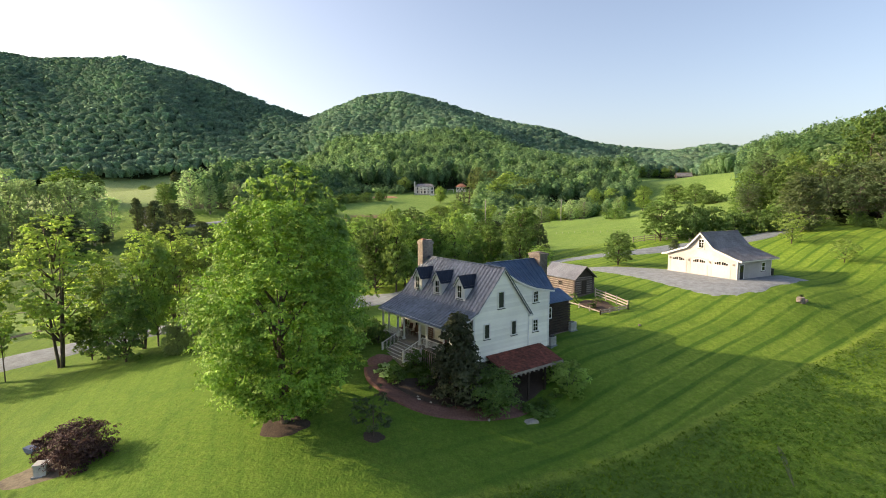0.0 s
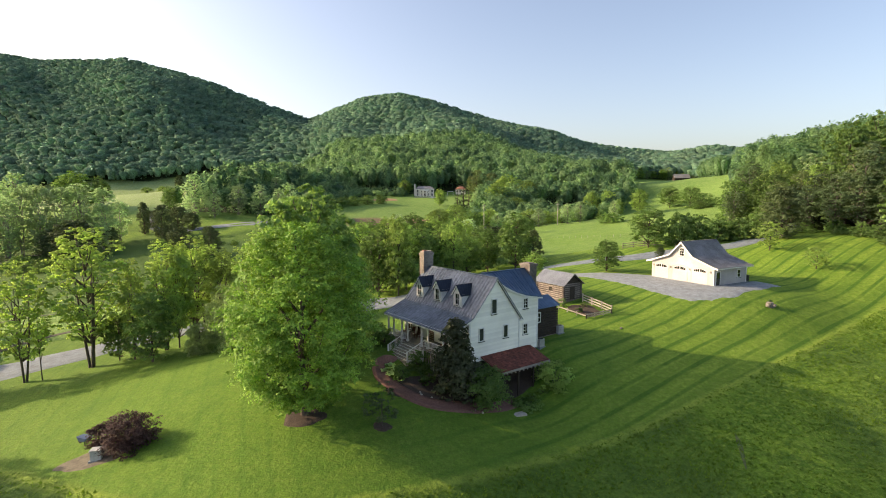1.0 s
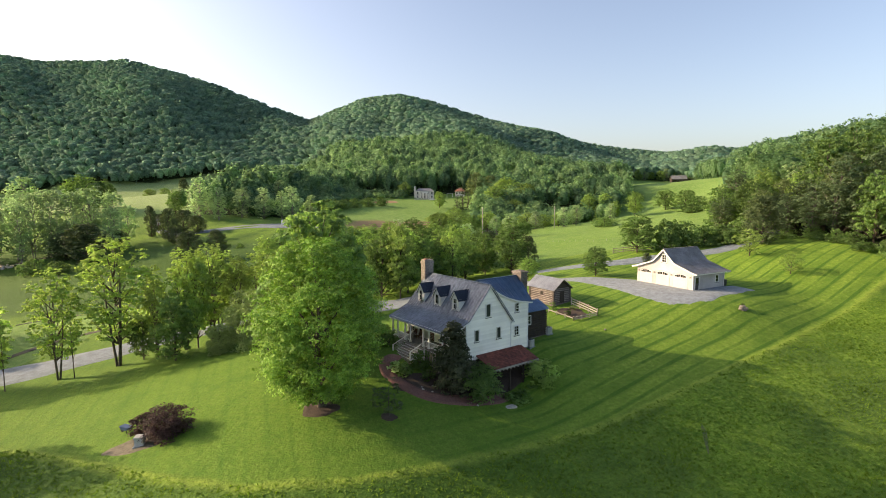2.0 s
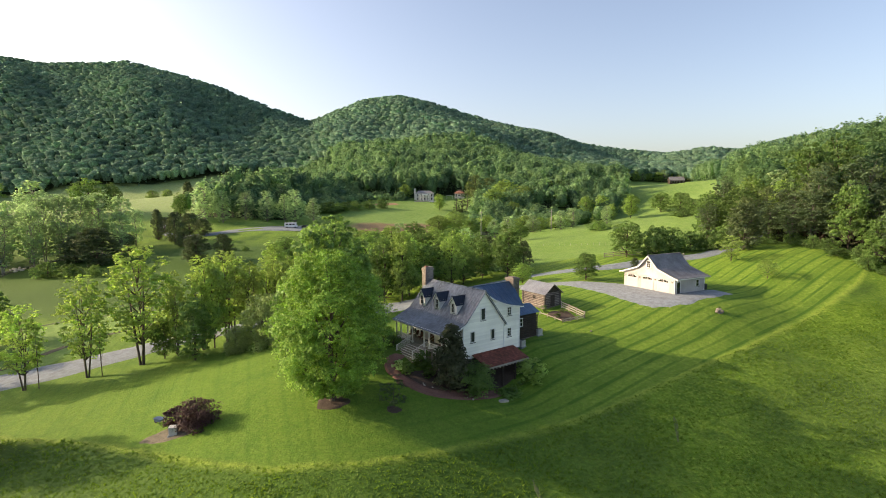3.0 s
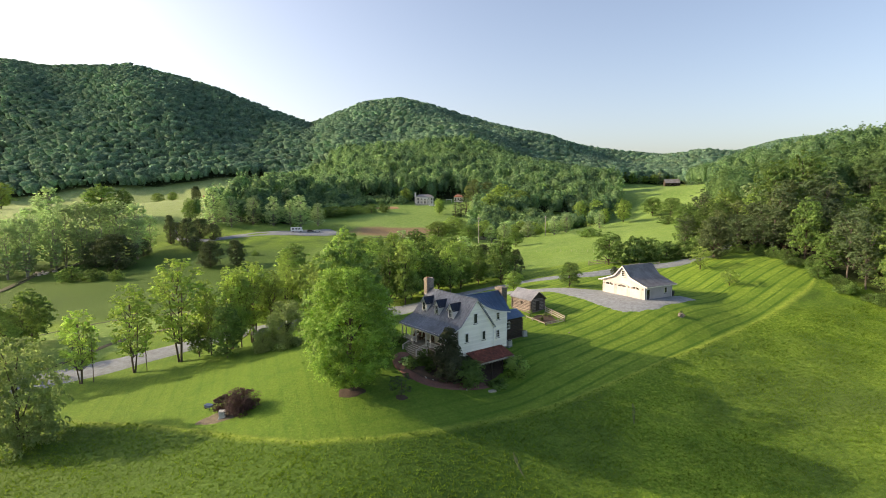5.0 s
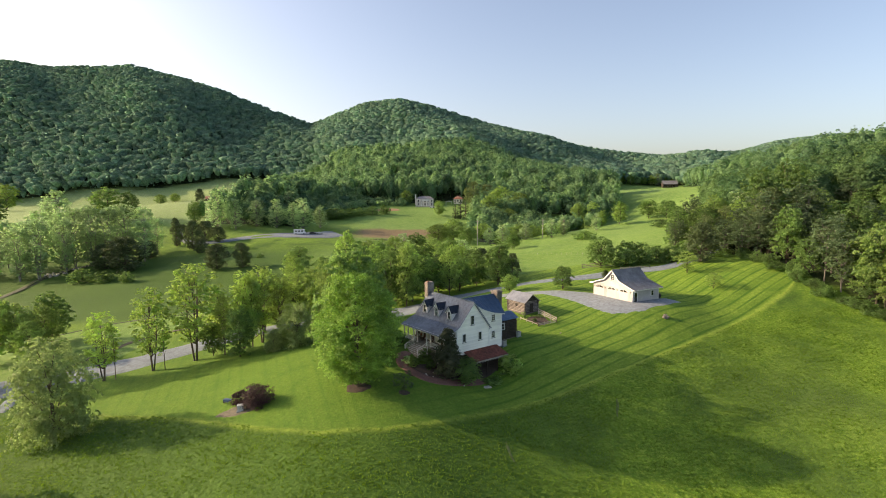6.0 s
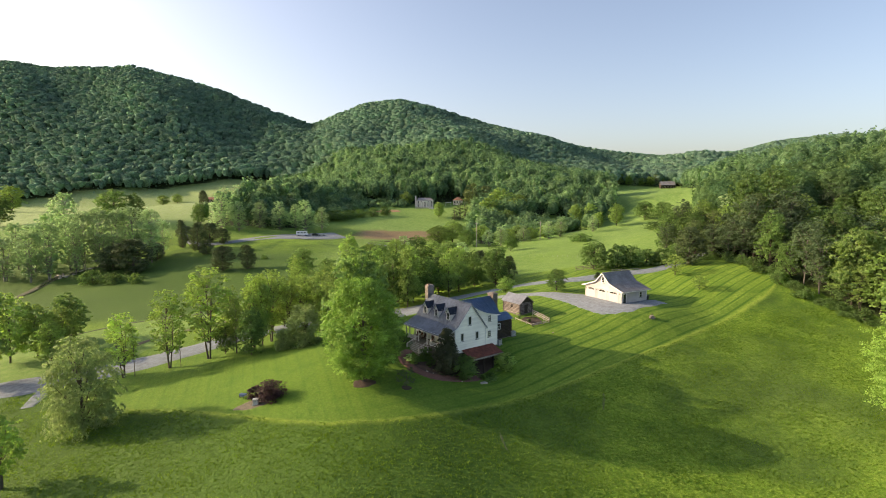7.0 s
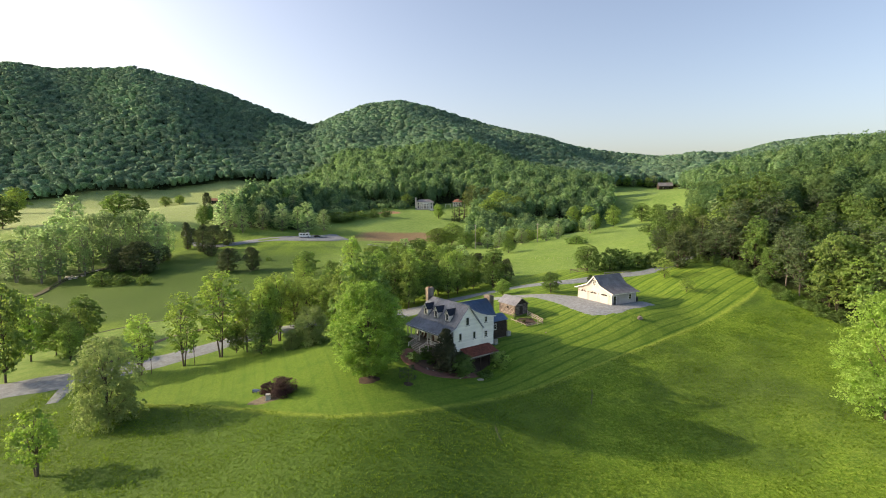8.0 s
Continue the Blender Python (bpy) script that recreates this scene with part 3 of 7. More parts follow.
ribbon("garden_path", [(-6.9, 48.6), (-6.3, 46.9), (-5.0, 45.5), (-3.2, 44.2), (-0.4, 43.4), (2.9, 44.0), (6.0, 45.8), (7.7, 47.2)], [1.3, 1.4, 1.4, 1.4, 1.6, 1.7, 1.5, 1.2], 0.1, M_BRICK, "curved red brick garden path below the shrubs", "path")


# ---- windows ----
_window_meshes = {}


def window(parent, at, rz, w, h, bars=(1, 1), trim=0.09, frame_mat=None, sill=True, pane_mat=None, name="window"):
    """A window whose outer face looks along its own -y: a frame with bars, a pane set back, a sill."""
    key = (w, h, bars, trim, frame_mat)
    if key not in _window_meshes:
        f = bmesh.new()
        for x0, x1, z0, z1 in ((-w / 2 - trim, -w / 2, -h / 2 - trim, h / 2 + trim), (w / 2, w / 2 + trim, -h / 2 - trim, h / 2 + trim),
                               (-w / 2, w / 2, h / 2, h / 2 + trim), (-w / 2, w / 2, -h / 2 - trim, -h / 2)):
            box(f, x0, x1, -0.05, 0.06, z0, z1)
        for i in range(1, bars[0] + 1):
            x = -w / 2 + w * i / (bars[0] + 1)
            box(f, x - 0.018, x + 0.018, -0.015, 0.03, -h / 2, h / 2)
        for i in range(1, bars[1] + 1):
            z = -h / 2 + h * i / (bars[1] + 1)
            box(f, -w / 2, w / 2, -0.02, 0.03, z - 0.022, z + 0.022)
        p = boxes((-w / 2, w / 2, 0.0, 0.012, -h / 2, h / 2))
        s = boxes((-w / 2 - trim - 0.05, w / 2 + trim + 0.05, -0.12, 0.05, -h / 2 - trim - 0.06, -h / 2 - trim))
        ms = []
        for nm, b in (("window_frame", f), ("pane", p), ("window_sill", s)):
            me = bpy.data.meshes.new(nm)
            b.to_mesh(me)
            b.free()
            ms.append(me)
        ms[0].materials.append(frame_mat or M_TRIM)
        ms[1].materials.append(pane_mat or M_GLASS)
        ms[2].materials.append(M_SHUTTER)
        _window_meshes[key] = ms
    f, p, s = _window_meshes[key]
    ob = part(name, f, None, parent)
    ob.matrix_basis = pose(*at, 0, 0, rz)
    part("pane", p, None, ob)
    if sill:
        part("sill", s, None, ob, "dark painted sill")
    return ob


# ---- the farmhouse: own x runs from front to back, own y along the ridge ----
HOUSE = pose(2.85, 48.2, 0, 0, 0, 37.4)
house = thing("farmhouse", "white clapboard farmhouse with grey tin roof, dormers and porch", "house", at=HOUSE)
LONG, DEEP, RIDGE_X, RIDGE_Z = 12.5, 7.3, 3.75, 8.85
KNEE = (0.3, 4.9)                    # where the roof eases out over the porch
FRONT_PITCH = (RIDGE_Z - KNEE[1]) / (RIDGE_X - KNEE[0])


def roof_z(x):
    """Underside line of the main roof across the house."""
    if x < KNEE[0]:
        return KNEE[1] - (KNEE[0] - x) * 0.44
    return RIDGE_Z - abs(x - RIDGE_X) * (FRONT_PITCH if x < RIDGE_X else (RIDGE_Z - 3.9) / (7.6 - RIDGE_X))


def wing_z(x):
    """Curved eave line of the back wing."""
    return float(np.interp(x, [4.3, 5.4, 6.9, 8.4, 10.4, 11.1], [8.3, 7.6, 6.95, 6.45, 6.05, 5.95]))


def clapboards(parent, spans, face, out, axis="y", lap=0.22):
    """Lapped boards on a wall: spans gives for each height the ends of the board."""
    for z0, a, b in spans:
        z1 = z0 + lap
        bm = bmesh.new()
        if axis == "y":
            prism(bm, [(face, z0), (face + out * 0.1, z0), (face + out * 0.006, z1 + 0.012), (face, z1 + 0.012)], "x", a, b)
        else:
            prism(bm, [(face, z0), (face + out * 0.1, z0), (face + out * 0.006, z1 + 0.012), (face, z1 + 0.012)], "y", a, b)
        part("clapboard", bm, M_SIDING, parent)


def tin_sheet(roof, quad, material=None, step=0.48, rib=0.06):
    """One slope of a standing-seam roof: a sheet and its seams, each a piece of the roof."""
    material = material or M_TIN
    bm = bmesh.new()
    n = slab(bm, quad, 0.06)
    part("sheet", bm, material, roof)
    a, b, c, d = [Vector(p) for p in quad]
    k = max(2, round((b - a).length / step))
    for i in range(k + 1):
        f = i / k
        part("seam", beam(bmesh.new(), a.lerp(b, f) + n * rib * 0.4, d.lerp(c, f) + n * rib * 0.4, 0.045, rib, n), material, roof)


def build_house():
    th = 0.22
    # walls
    wb = bmesh.new()
    gable = [(0, 0), (DEEP, 0), (DEEP, roof_z(DEEP) - 0.1), (RIDGE_X, RIDGE_Z - 0.12), (KNEE[0], KNEE[1] - 0.1), (0, 4.55)]
    prism(wb, gable, "y", 0, th)
    prism(wb, gable, "y", LONG - th, LONG)
    box(wb, 0, th, th, LONG - th, 0, 4.5)
    box(wb, DEEP - th, DEEP, th, LONG - th, 0, roof_z(DEEP) - 0.15)
    wall = part("wall", wb, M_SIDING, house)
    # boards on the gable, hung course by course
    z = 0.0
    spans = []
    while z < 8.3:
        lo = 0.0
        hi = DEEP
        top = z + 0.22
        if top > 4.4:
            lo = max(0.0, KNEE[0] + (top - KNEE[1]) / FRONT_PITCH + 0.05)
        if top > roof_z(DEEP) - 0.1:
            hi = RIDGE_X + (RIDGE_Z - top) / ((RIDGE_Z - 3.9) / (7.6 - RIDGE_X)) - 0.1
        if hi - lo > 0.3:
            spans.append((z, lo, hi))
        z += 0.22
    clapboards(wall, spans, 0.0, -1)
    clapboards(wall, [(k * 0.22 + 1.1, 0.1, LONG - 0.1) for k in range(14)], 0.0, -1, axis="x")
    # back wing wall, flush with the gable, under its curved eave
    ww = bmesh.new()
    xs = [4.9, 5.4, 6.2, 6.9, 7.6, 8.4, 9.4, 10.4]
    outline = [(DEEP + 0.02, 0), (10.4, 0)] + [(x, wing_z(x) - 0.1) for x in reversed(xs) if x >= 7.6] + [(DEEP + 0.02, wing_z(7.3) - 0.1)]
    prism(ww, outline, "y", 0.0, 0.2)
    up = [(x, wing_z(x) - 0.1) for x in xs if x <= 7.3] + [(DEEP + 0.02, wing_z(7.3) - 0.1), (DEEP + 0.02, 4.3), (5.0, 7.2)]
    prism(ww, up, "y", 0.05, 0.2)
    box(ww, 10.2, 10.4, 0.2, 6, 0, 5.9)
    box(ww, DEEP, 10.2, 5.8, 6, 0, 5.9)
    prism(ww, [(0.2, 5.9), (5.8, 5.9), (3.0, 8.7)], "x", 10.2, 10.4)
    wing_wall = part("wing_wall", ww, M_SIDING, house)
    spans = []
    for k in range(37):
        z = k * 0.22
        lo = DEEP + 0.1
        hi = 10.4
        top = z + 0.23
        if top > 5.9:
            hi = float(np.interp(-top, [-8.2, -7.5, -6.85, -6.35, -5.95], [4.3, 5.4, 6.9, 8.4, 10.4]))
        if top > 3.95:
            lo = RIDGE_X + (RIDGE_Z - z) / ((RIDGE_Z - 3.9) / (7.6 - RIDGE_X)) + 0.05
        if hi - lo > 0.15:
            spans.append((z, min(lo, hi), hi))
    clapboards(wing_wall, spans, 0.0, -1)
    # corner boards
    for d in ((-0.11, 0.1, -0.11, 0.1, 0, 4.4), (DEEP - 0.02, DEEP + 0.1, -0.12, -0.003, 0, 3.7), (10.3, 10.46, -0.11, 0.12, 0, 6.0)):
        part("corner_board", boxes(d), M_TRIM, house)
    # stone cellar wall under the gable side
    part("foundation", boxes((0.05, 10.35, 0.06, 5.8, -3.4, -0.003), (0.05, DEEP - 0.05, 5.8, LONG - 0.05, -2.0, -0.003)), M_STONE, house, "field stone foundation")
    # main roof
    o = 0.32
    roof = part("roof", boxes((RIDGE_X - 0.11, RIDGE_X + 0.11, -o, LONG + o, RIDGE_Z, RIDGE_Z + 0.07)), M_TIN, house, "weathered grey standing-seam tin")
    rf = roof
    tin_sheet(rf, [(RIDGE_X, -o, RIDGE_Z), (RIDGE_X, LONG + o, RIDGE_Z), (KNEE[0], LONG + o, KNEE[1]), (KNEE[0], -o, KNEE[1])])
    tin_sheet(rf, [(KNEE[0], -o, KNEE[1]), (KNEE[0], LONG + o, KNEE[1]), (-2.75, LONG + o, roof_z(-2.75)), (-2.75, -o, roof_z(-2.75))])
    tin_sheet(rf, [(RIDGE_X, -o, RIDGE_Z), (RIDGE_X, LONG + o, RIDGE_Z), (7.75, LONG + o, roof_z(7.75)), (7.75, -o, roof_z(7.75))])
    # rake boards and eave fascia
    rk = bmesh.new()
    for a, b in (((RIDGE_X, RIDGE_Z), KNEE), (KNEE, (-2.7, roof_z(-2.7)))):
        beam(rk, (a[0], -o + 0.03, a[1] - 0.15), (b[0], -o + 0.03, b[1] - 0.15), 0.05, 0.16)
    beam(rk, (RIDGE_X, -o + 0.03, RIDGE_Z - 0.1), (7.7, -o + 0.03, roof_z(7.7) - 0.1), 0.04, 0.07)
    beam(rk, (-2.7, -o, roof_z(-2.7) - 0.14), (-2.7, LONG + o, roof_z(-2.7) - 0.14), 0.05, 0.18)
    box(rk, 7.3, 7.7, -0.34, -0.02, 3.62, 3.78)
    part("rake_trim", rk, M_TRIM, house)
    # wing roof: ridge runs to the back, the near eave is curved
    wing_roof = part("wing_roof", beam(bmesh.new(), (4.3, 3.0, 8.98), (11.7, 3.0, 8.98), 0.2, 0.06), M_BLUE, house, "dark blue standing-seam metal")
    xs = [4.3, 4.9, 5.5, 6.2, 6.9, 7.6, 8.4, 9.4, 10.4, 11.1]
    for a, b in zip(xs, xs[1:]):
        ra, rb = max(a, 4.3), b + 0.6 * smooth((b - 9) / 2.1)
        ra = a + 0.6 * float(smooth((a - 9) / 2.1))
        for e in (-0.22, 6.2):
            wr = bmesh.new()
            slab(wr, [(ra, 3.0, 8.95), (float(rb), 3.0, 8.95), (b, e, wing_z(b)), (a, e, wing_z(a))], 0.06)
            part("sheet", wr, M_BLUE, wing_roof)
    for k in range(15):
        x = 4.5 + k * 0.46
        xr = x + 0.6 * float(smooth((x - 9) / 2.1))
        part("seam", beam(bmesh.new(), (xr, 3.0, 8.97), (x, -0.2, wing_z(x) + 0.02), 0.045, 0.06, (0, -0.6, 0.8)), M_BLUE, wing_roof)
    we = bmesh.new()
    for a, b in zip(xs, xs[1:]):
        beam(we, (a, -0.2, wing_z(a) - 0.15), (b, -0.2, wing_z(b) - 0.15), 0.07, 0.17)
    part("wing_eave_trim", we, M_TRIM, house)
    # log addition at the back
    la = bmesh.new()
    prism(la, [(2.0, 0.02), (5.4, 0.02), (5.4, 3.95), (3.7, 4.8), (2.0, 3.95)], "x", 10.45, 16.2)
    part("log_addition", la, M_DARKWOOD, house, "dark log walls")
    for k in range(12):
        z = 0.35 + k * 0.3
        if z < 3.6:
            part("log", tube(bmesh.new(), [(10.5, 1.99, z), (16.42, 1.99, z)], [0.13, 0.13], 6), M_DARKWOOD, house)
    ar = part("addition_roof", boxes((10.47, 16.5, 3.6, 3.8, 4.93, 4.99)), M_BLUE, house, "dark blue standing-seam metal")
    tin_sheet(ar, [(10.5, 3.7, 4.95), (16.5, 3.7, 4.95), (16.5, 1.65, 3.92), (10.5, 1.65, 3.92)], M_BLUE)
    tin_sheet(ar, [(10.5, 3.7, 4.95), (16.5, 3.7, 4.95), (16.5, 5.75, 3.92), (10.5, 5.75, 3.92)], M_BLUE)
    part("stone_base", boxes((10.5, 16.3, 1.85, 5.5, -1.2, 0.25)), M_STONE, house, "rough stone footing")
    # windows on the gable wall
    for x, z, w, h in ((3.43, 5.75, 0.66, 1.5), (1.6, 2.9, 0.56, 1.3), (5.2, 2.74, 0.56, 1.3)):
        window(house, (x, -0.125, z), 0, w, h, (0, 0), 0.1, None, True, M_SHUTTER)
    for x, z, w, h in ((8.32, 5.5, 0.62, 1.05), (8.32, 2.5, 0.62, 1.1)):
        window(house, (x, -0.125, z), 0, w, h, (1, 2), 0.1)
    window(house, (12.6, 1.8, 2.8), 0, 0.7, 1.1, (1, 1), 0.09)
    # dormers
    for y in (3.05, 6.75, 10.35):
        dx, w, sill_z, eave_z, top = 0.85, 0.68, roof_z(0.85), 7.0, 7.95
        back = RIDGE_X - (RIDGE_Z - eave_z) / FRONT_PITCH + 0.1
        peak_back = RIDGE_X - (RIDGE_Z - top) / FRONT_PITCH + 0.1
        d = bmesh.new()
        prism(d, [(y - w, sill_z - 0.1), (y + w, sill_z - 0.1), (y + w, eave_z), (y, top - 0.08), (y - w, eave_z)], "x", dx, dx + 0.12)
        for s in (-1, 1):
            prism(d, [(dx, sill_z - 0.15), (dx, eave_z), (back, eave_z)], "y", y + s * w - 0.04, y + s * w + 0.04)
        dormer = part("dormer", d, M_TRIM, house)
        for s in (-1, 1):
            e = 0.17
            ez = eave_z - e * (top - eave_z) / w
            tin_sheet(dormer, [(dx - 0.2, y, top + 0.05), (peak_back, y, top + 0.05), (back, y + s * (w + e), ez + 0.05), (dx - 0.2, y + s * (w + e), ez + 0.05)], M_NAVY, 0.4, 0.045)
        t = bmesh.new()
        for s in (-1, 1):
            beam(t, (dx - 0.18, y, top - 0.06), (dx - 0.18, y + s * (w + 0.15), eave_z - 0.25), 0.05, 0.13, (1, 0, 0))
        part("rake_trim", t, M_TRIM, dormer)
        window(dormer, (dx - 0.02, y, (sill_z + eave_z) / 2 + 0.12), -90, 0.6, 1.2, (1, 1), 0.08)
    # chimneys of brick and stone
    c1 = boxes((2.95, 4.4, LONG - 0.1, LONG + 0.85, -0.5, 10.45), (2.88, 4.47, LONG - 0.17, LONG + 0.92, 10.2, 10.5), (2.99, 4.36, LONG - 0.06, LONG + 0.8, 10.5, 10.72))
    chimney = part("chimney", c1, M_STONE, house, "tall grey-brown masonry chimney")
    part("flue", boxes((3.2, 3.6, LONG + 0.2, LONG + 0.6, 10.72, 10.85)), M_TERRACOTTA, chimney)
    part("chimney", boxes((11.3, 12.5, 2.1, 3.7, -0.3, 9.4), (11.2, 12.6, 2.0, 3.8, 9.25, 9.5), (11.5, 12.3, 2.4, 3.4, 9.5, 9.62)), M_STONE, house, "stone chimney with a pale cap")
    # porch: deck, posts, rails, steps, door
    part("porch_deck", boxes((-2.6, -0.03, 0.0, LONG, 0.9, 1.05)), M_WOOD, house, "grey painted boards")
    skirt = part("porch_skirt", boxes((-2.5, -2.44, 0.05, LONG - 0.05, 0.75, 0.9)), M_TRIM, house)
    for k in range(40):
        y = 0.1 + k * (LONG - 0.2) / 39
        if not 4.6 < y < 8.7:
            part("slat", boxes((-2.55, -2.5, y - 0.06, y + 0.06, -1.6, 0.9)), M_WOOD, skirt)
    for y in (0.15, 1.4, 4.15, 5.35, 8.15, 9.35, 11.1, 12.3):
        p = boxes((-2.5, -2.34, y - 0.08, y + 0.08, 1.05, 3.52), (-2.55, -2.29, y - 0.13, y + 0.13, 1.05, 1.22), (-2.55, -2.29, y - 0.13, y + 0.13, 3.38, 3.54))
        part("porch_post", p, M_TRIM, house)
    part("porch_beam", boxes((-2.54, -2.3, 0.0, LONG, 3.5, 3.68)), M_TRIM, house)
    for a, b in ((0.2, 1.4), (1.4, 4.15), (4.15, 4.9), (8.45, 9.35), (9.35, 11.1), (11.1, 12.3)):
        r = boxes((-2.46, -2.38, a, b, 1.85, 1.92), (-2.45, -2.39, a, b, 1.18, 1.24))
        n = max(2, int((b - a) / 0.14))
        for k in range(1, n):
            y = a + (b - a) * k / n
            box(r, -2.435, -2.405, y - 0.015, y + 0.015, 1.24, 1.85)
        part("railing", r, M_TRIM, house)
    part("ceiling_boards", boxes((-2.5, -0.02, 0.1, LONG - 0.1, 3.44, 3.48)), M_TRIM, house)
    steps = part("steps", boxes((-4.9, -4.5, 4.75, 8.55, -0.9, -0.03)), M_WOOD, house, "wide grey wooden steps")
    for k in range(6):
        x0 = -4.75 + k * 0.36
        z = 0.12 + k * 0.16
        part("tread", boxes((x0 - 0.03, x0 + 0.38, 4.7, 8.6, z - 0.045, z)), M_WOOD, steps)
        part("riser", boxes((x0 + 0.002, x0 + 0.03, 4.75, 8.55, z - 0.16, z - 0.046)), M_TRIM, steps)
    for y in (4.72, 8.58):
        s = bmesh.new()
        prism(s, [(-4.8, -0.5), (-4.8, 0.0), (-2.6, 0.95), (-2.6, -0.5)], "y", y - 0.04, y + 0.04)
        box(s, -4.85, -4.72, y - 0.07, y + 0.07, -0.2, 1.0)
        beam(s, (-4.8, y, 0.95), (-2.5, y, 1.9), 0.08, 0.07)
        for k in range(13):
            x = -4.65 + k * 0.165
            zz = 0.95 + (x + 4.8) / 2.3 * 0.95
            box(s, x - 0.015, x + 0.015, y - 0.015, y + 0.015, zz - 0.85, zz)
        part("stair_rail", s, M_TRIM, steps)
    door = part("front_door", boxes((-0.09, -0.035, 6.2, 7.15, 1.06, 3.1)), M_FURNITURE, house, "dark red-brown panelled door")
    part("door_frame", boxes((-0.1, -0.034, 6.05, 6.19, 1.06, 3.25), (-0.1, -0.034, 7.16, 7.3, 1.06, 3.25), (-0.1, -0.034, 6.19, 7.16, 3.11, 3.25)), M_TRIM, door)
    for y in (2.2, 4.4, 9.0, 11.0):
        window(house, (-0.125, y, 2.35), -90, 0.8, 1.5, (1, 1), 0.1)
    # lower porch with the red roof
    rr = bmesh.new()
    slab(rr, [(1.5, -0.12, 0.5), (9.2, -0.12, 0.46), (9.1, -3.2, -0.48), (1.5, -3.2, -0.48)], 0.08)
    lower = part("lower_porch_roof", rr, M_SHAKE, house, "red-brown shingled lean-to roof")
    part("fascia", boxes((1.5, 9.1, -3.26, -3.19, -0.73, -0.51)), M_BOARD, lower)
    for k in range(13):
        x = 1.7 + k * 0.6
        part("rafter_tail", beam(bmesh.new(), (x, -0.2, 0.28), (x, -3.5, -0.74), 0.09, 0.13), M_BOARD, lower)
    for x in (2.0, 4.3, 6.6, 8.8):
        part("post", boxes((x - 0.09, x + 0.09, -3.14, -2.98, -4.2, -0.58)), M_DARKWOOD, lower)
    rng = np.random.default_rng(3)
    for r in range(8):
        f0 = r / 8
        for k in range(22):
            xa = 1.5 + k * 0.35 + 0.17 * (r % 2) + rng.uniform(-0.02, 0.02)
            if xa > 8.8:
                continue
            za, zb = 0.48 - f0 * 0.96, 0.48 - (f0 + 0.13) * 0.96
            ya, yb = -0.12 - f0 * 3.08, -0.12 - (f0 + 0.14) * 3.08
            s = bmesh.new()
            slab(s, [(xa, ya, za + 0.035), (xa + 0.32, ya, za + 0.035), (xa + 0.32, yb, zb + 0.05 + rng.uniform(0, 0.02)), (xa, yb, zb + 0.05)], 0.03)
            part("shingle", s, M_SHAKE, lower)
    # dark wall added as the porch's shade, with a black panel on it
    part("cellar_wall", boxes((1.6, 8.95, -0.1, 0.03, -3.6, -0.02)), M_DARKWOOD, lower, "dark sheet put in for the shade under the lower porch")
    part("cellar_door", boxes((6.2, 7.2, -0.16, -0.103, -3.0, -1.0)), M_BLACK, lower)


build_house()

# ---- garage: own x runs along the side wall, own y along the front from its near corner ----
GARAGE = pose(41.75, 73.8, 3.78, 0, 0, 29.0)


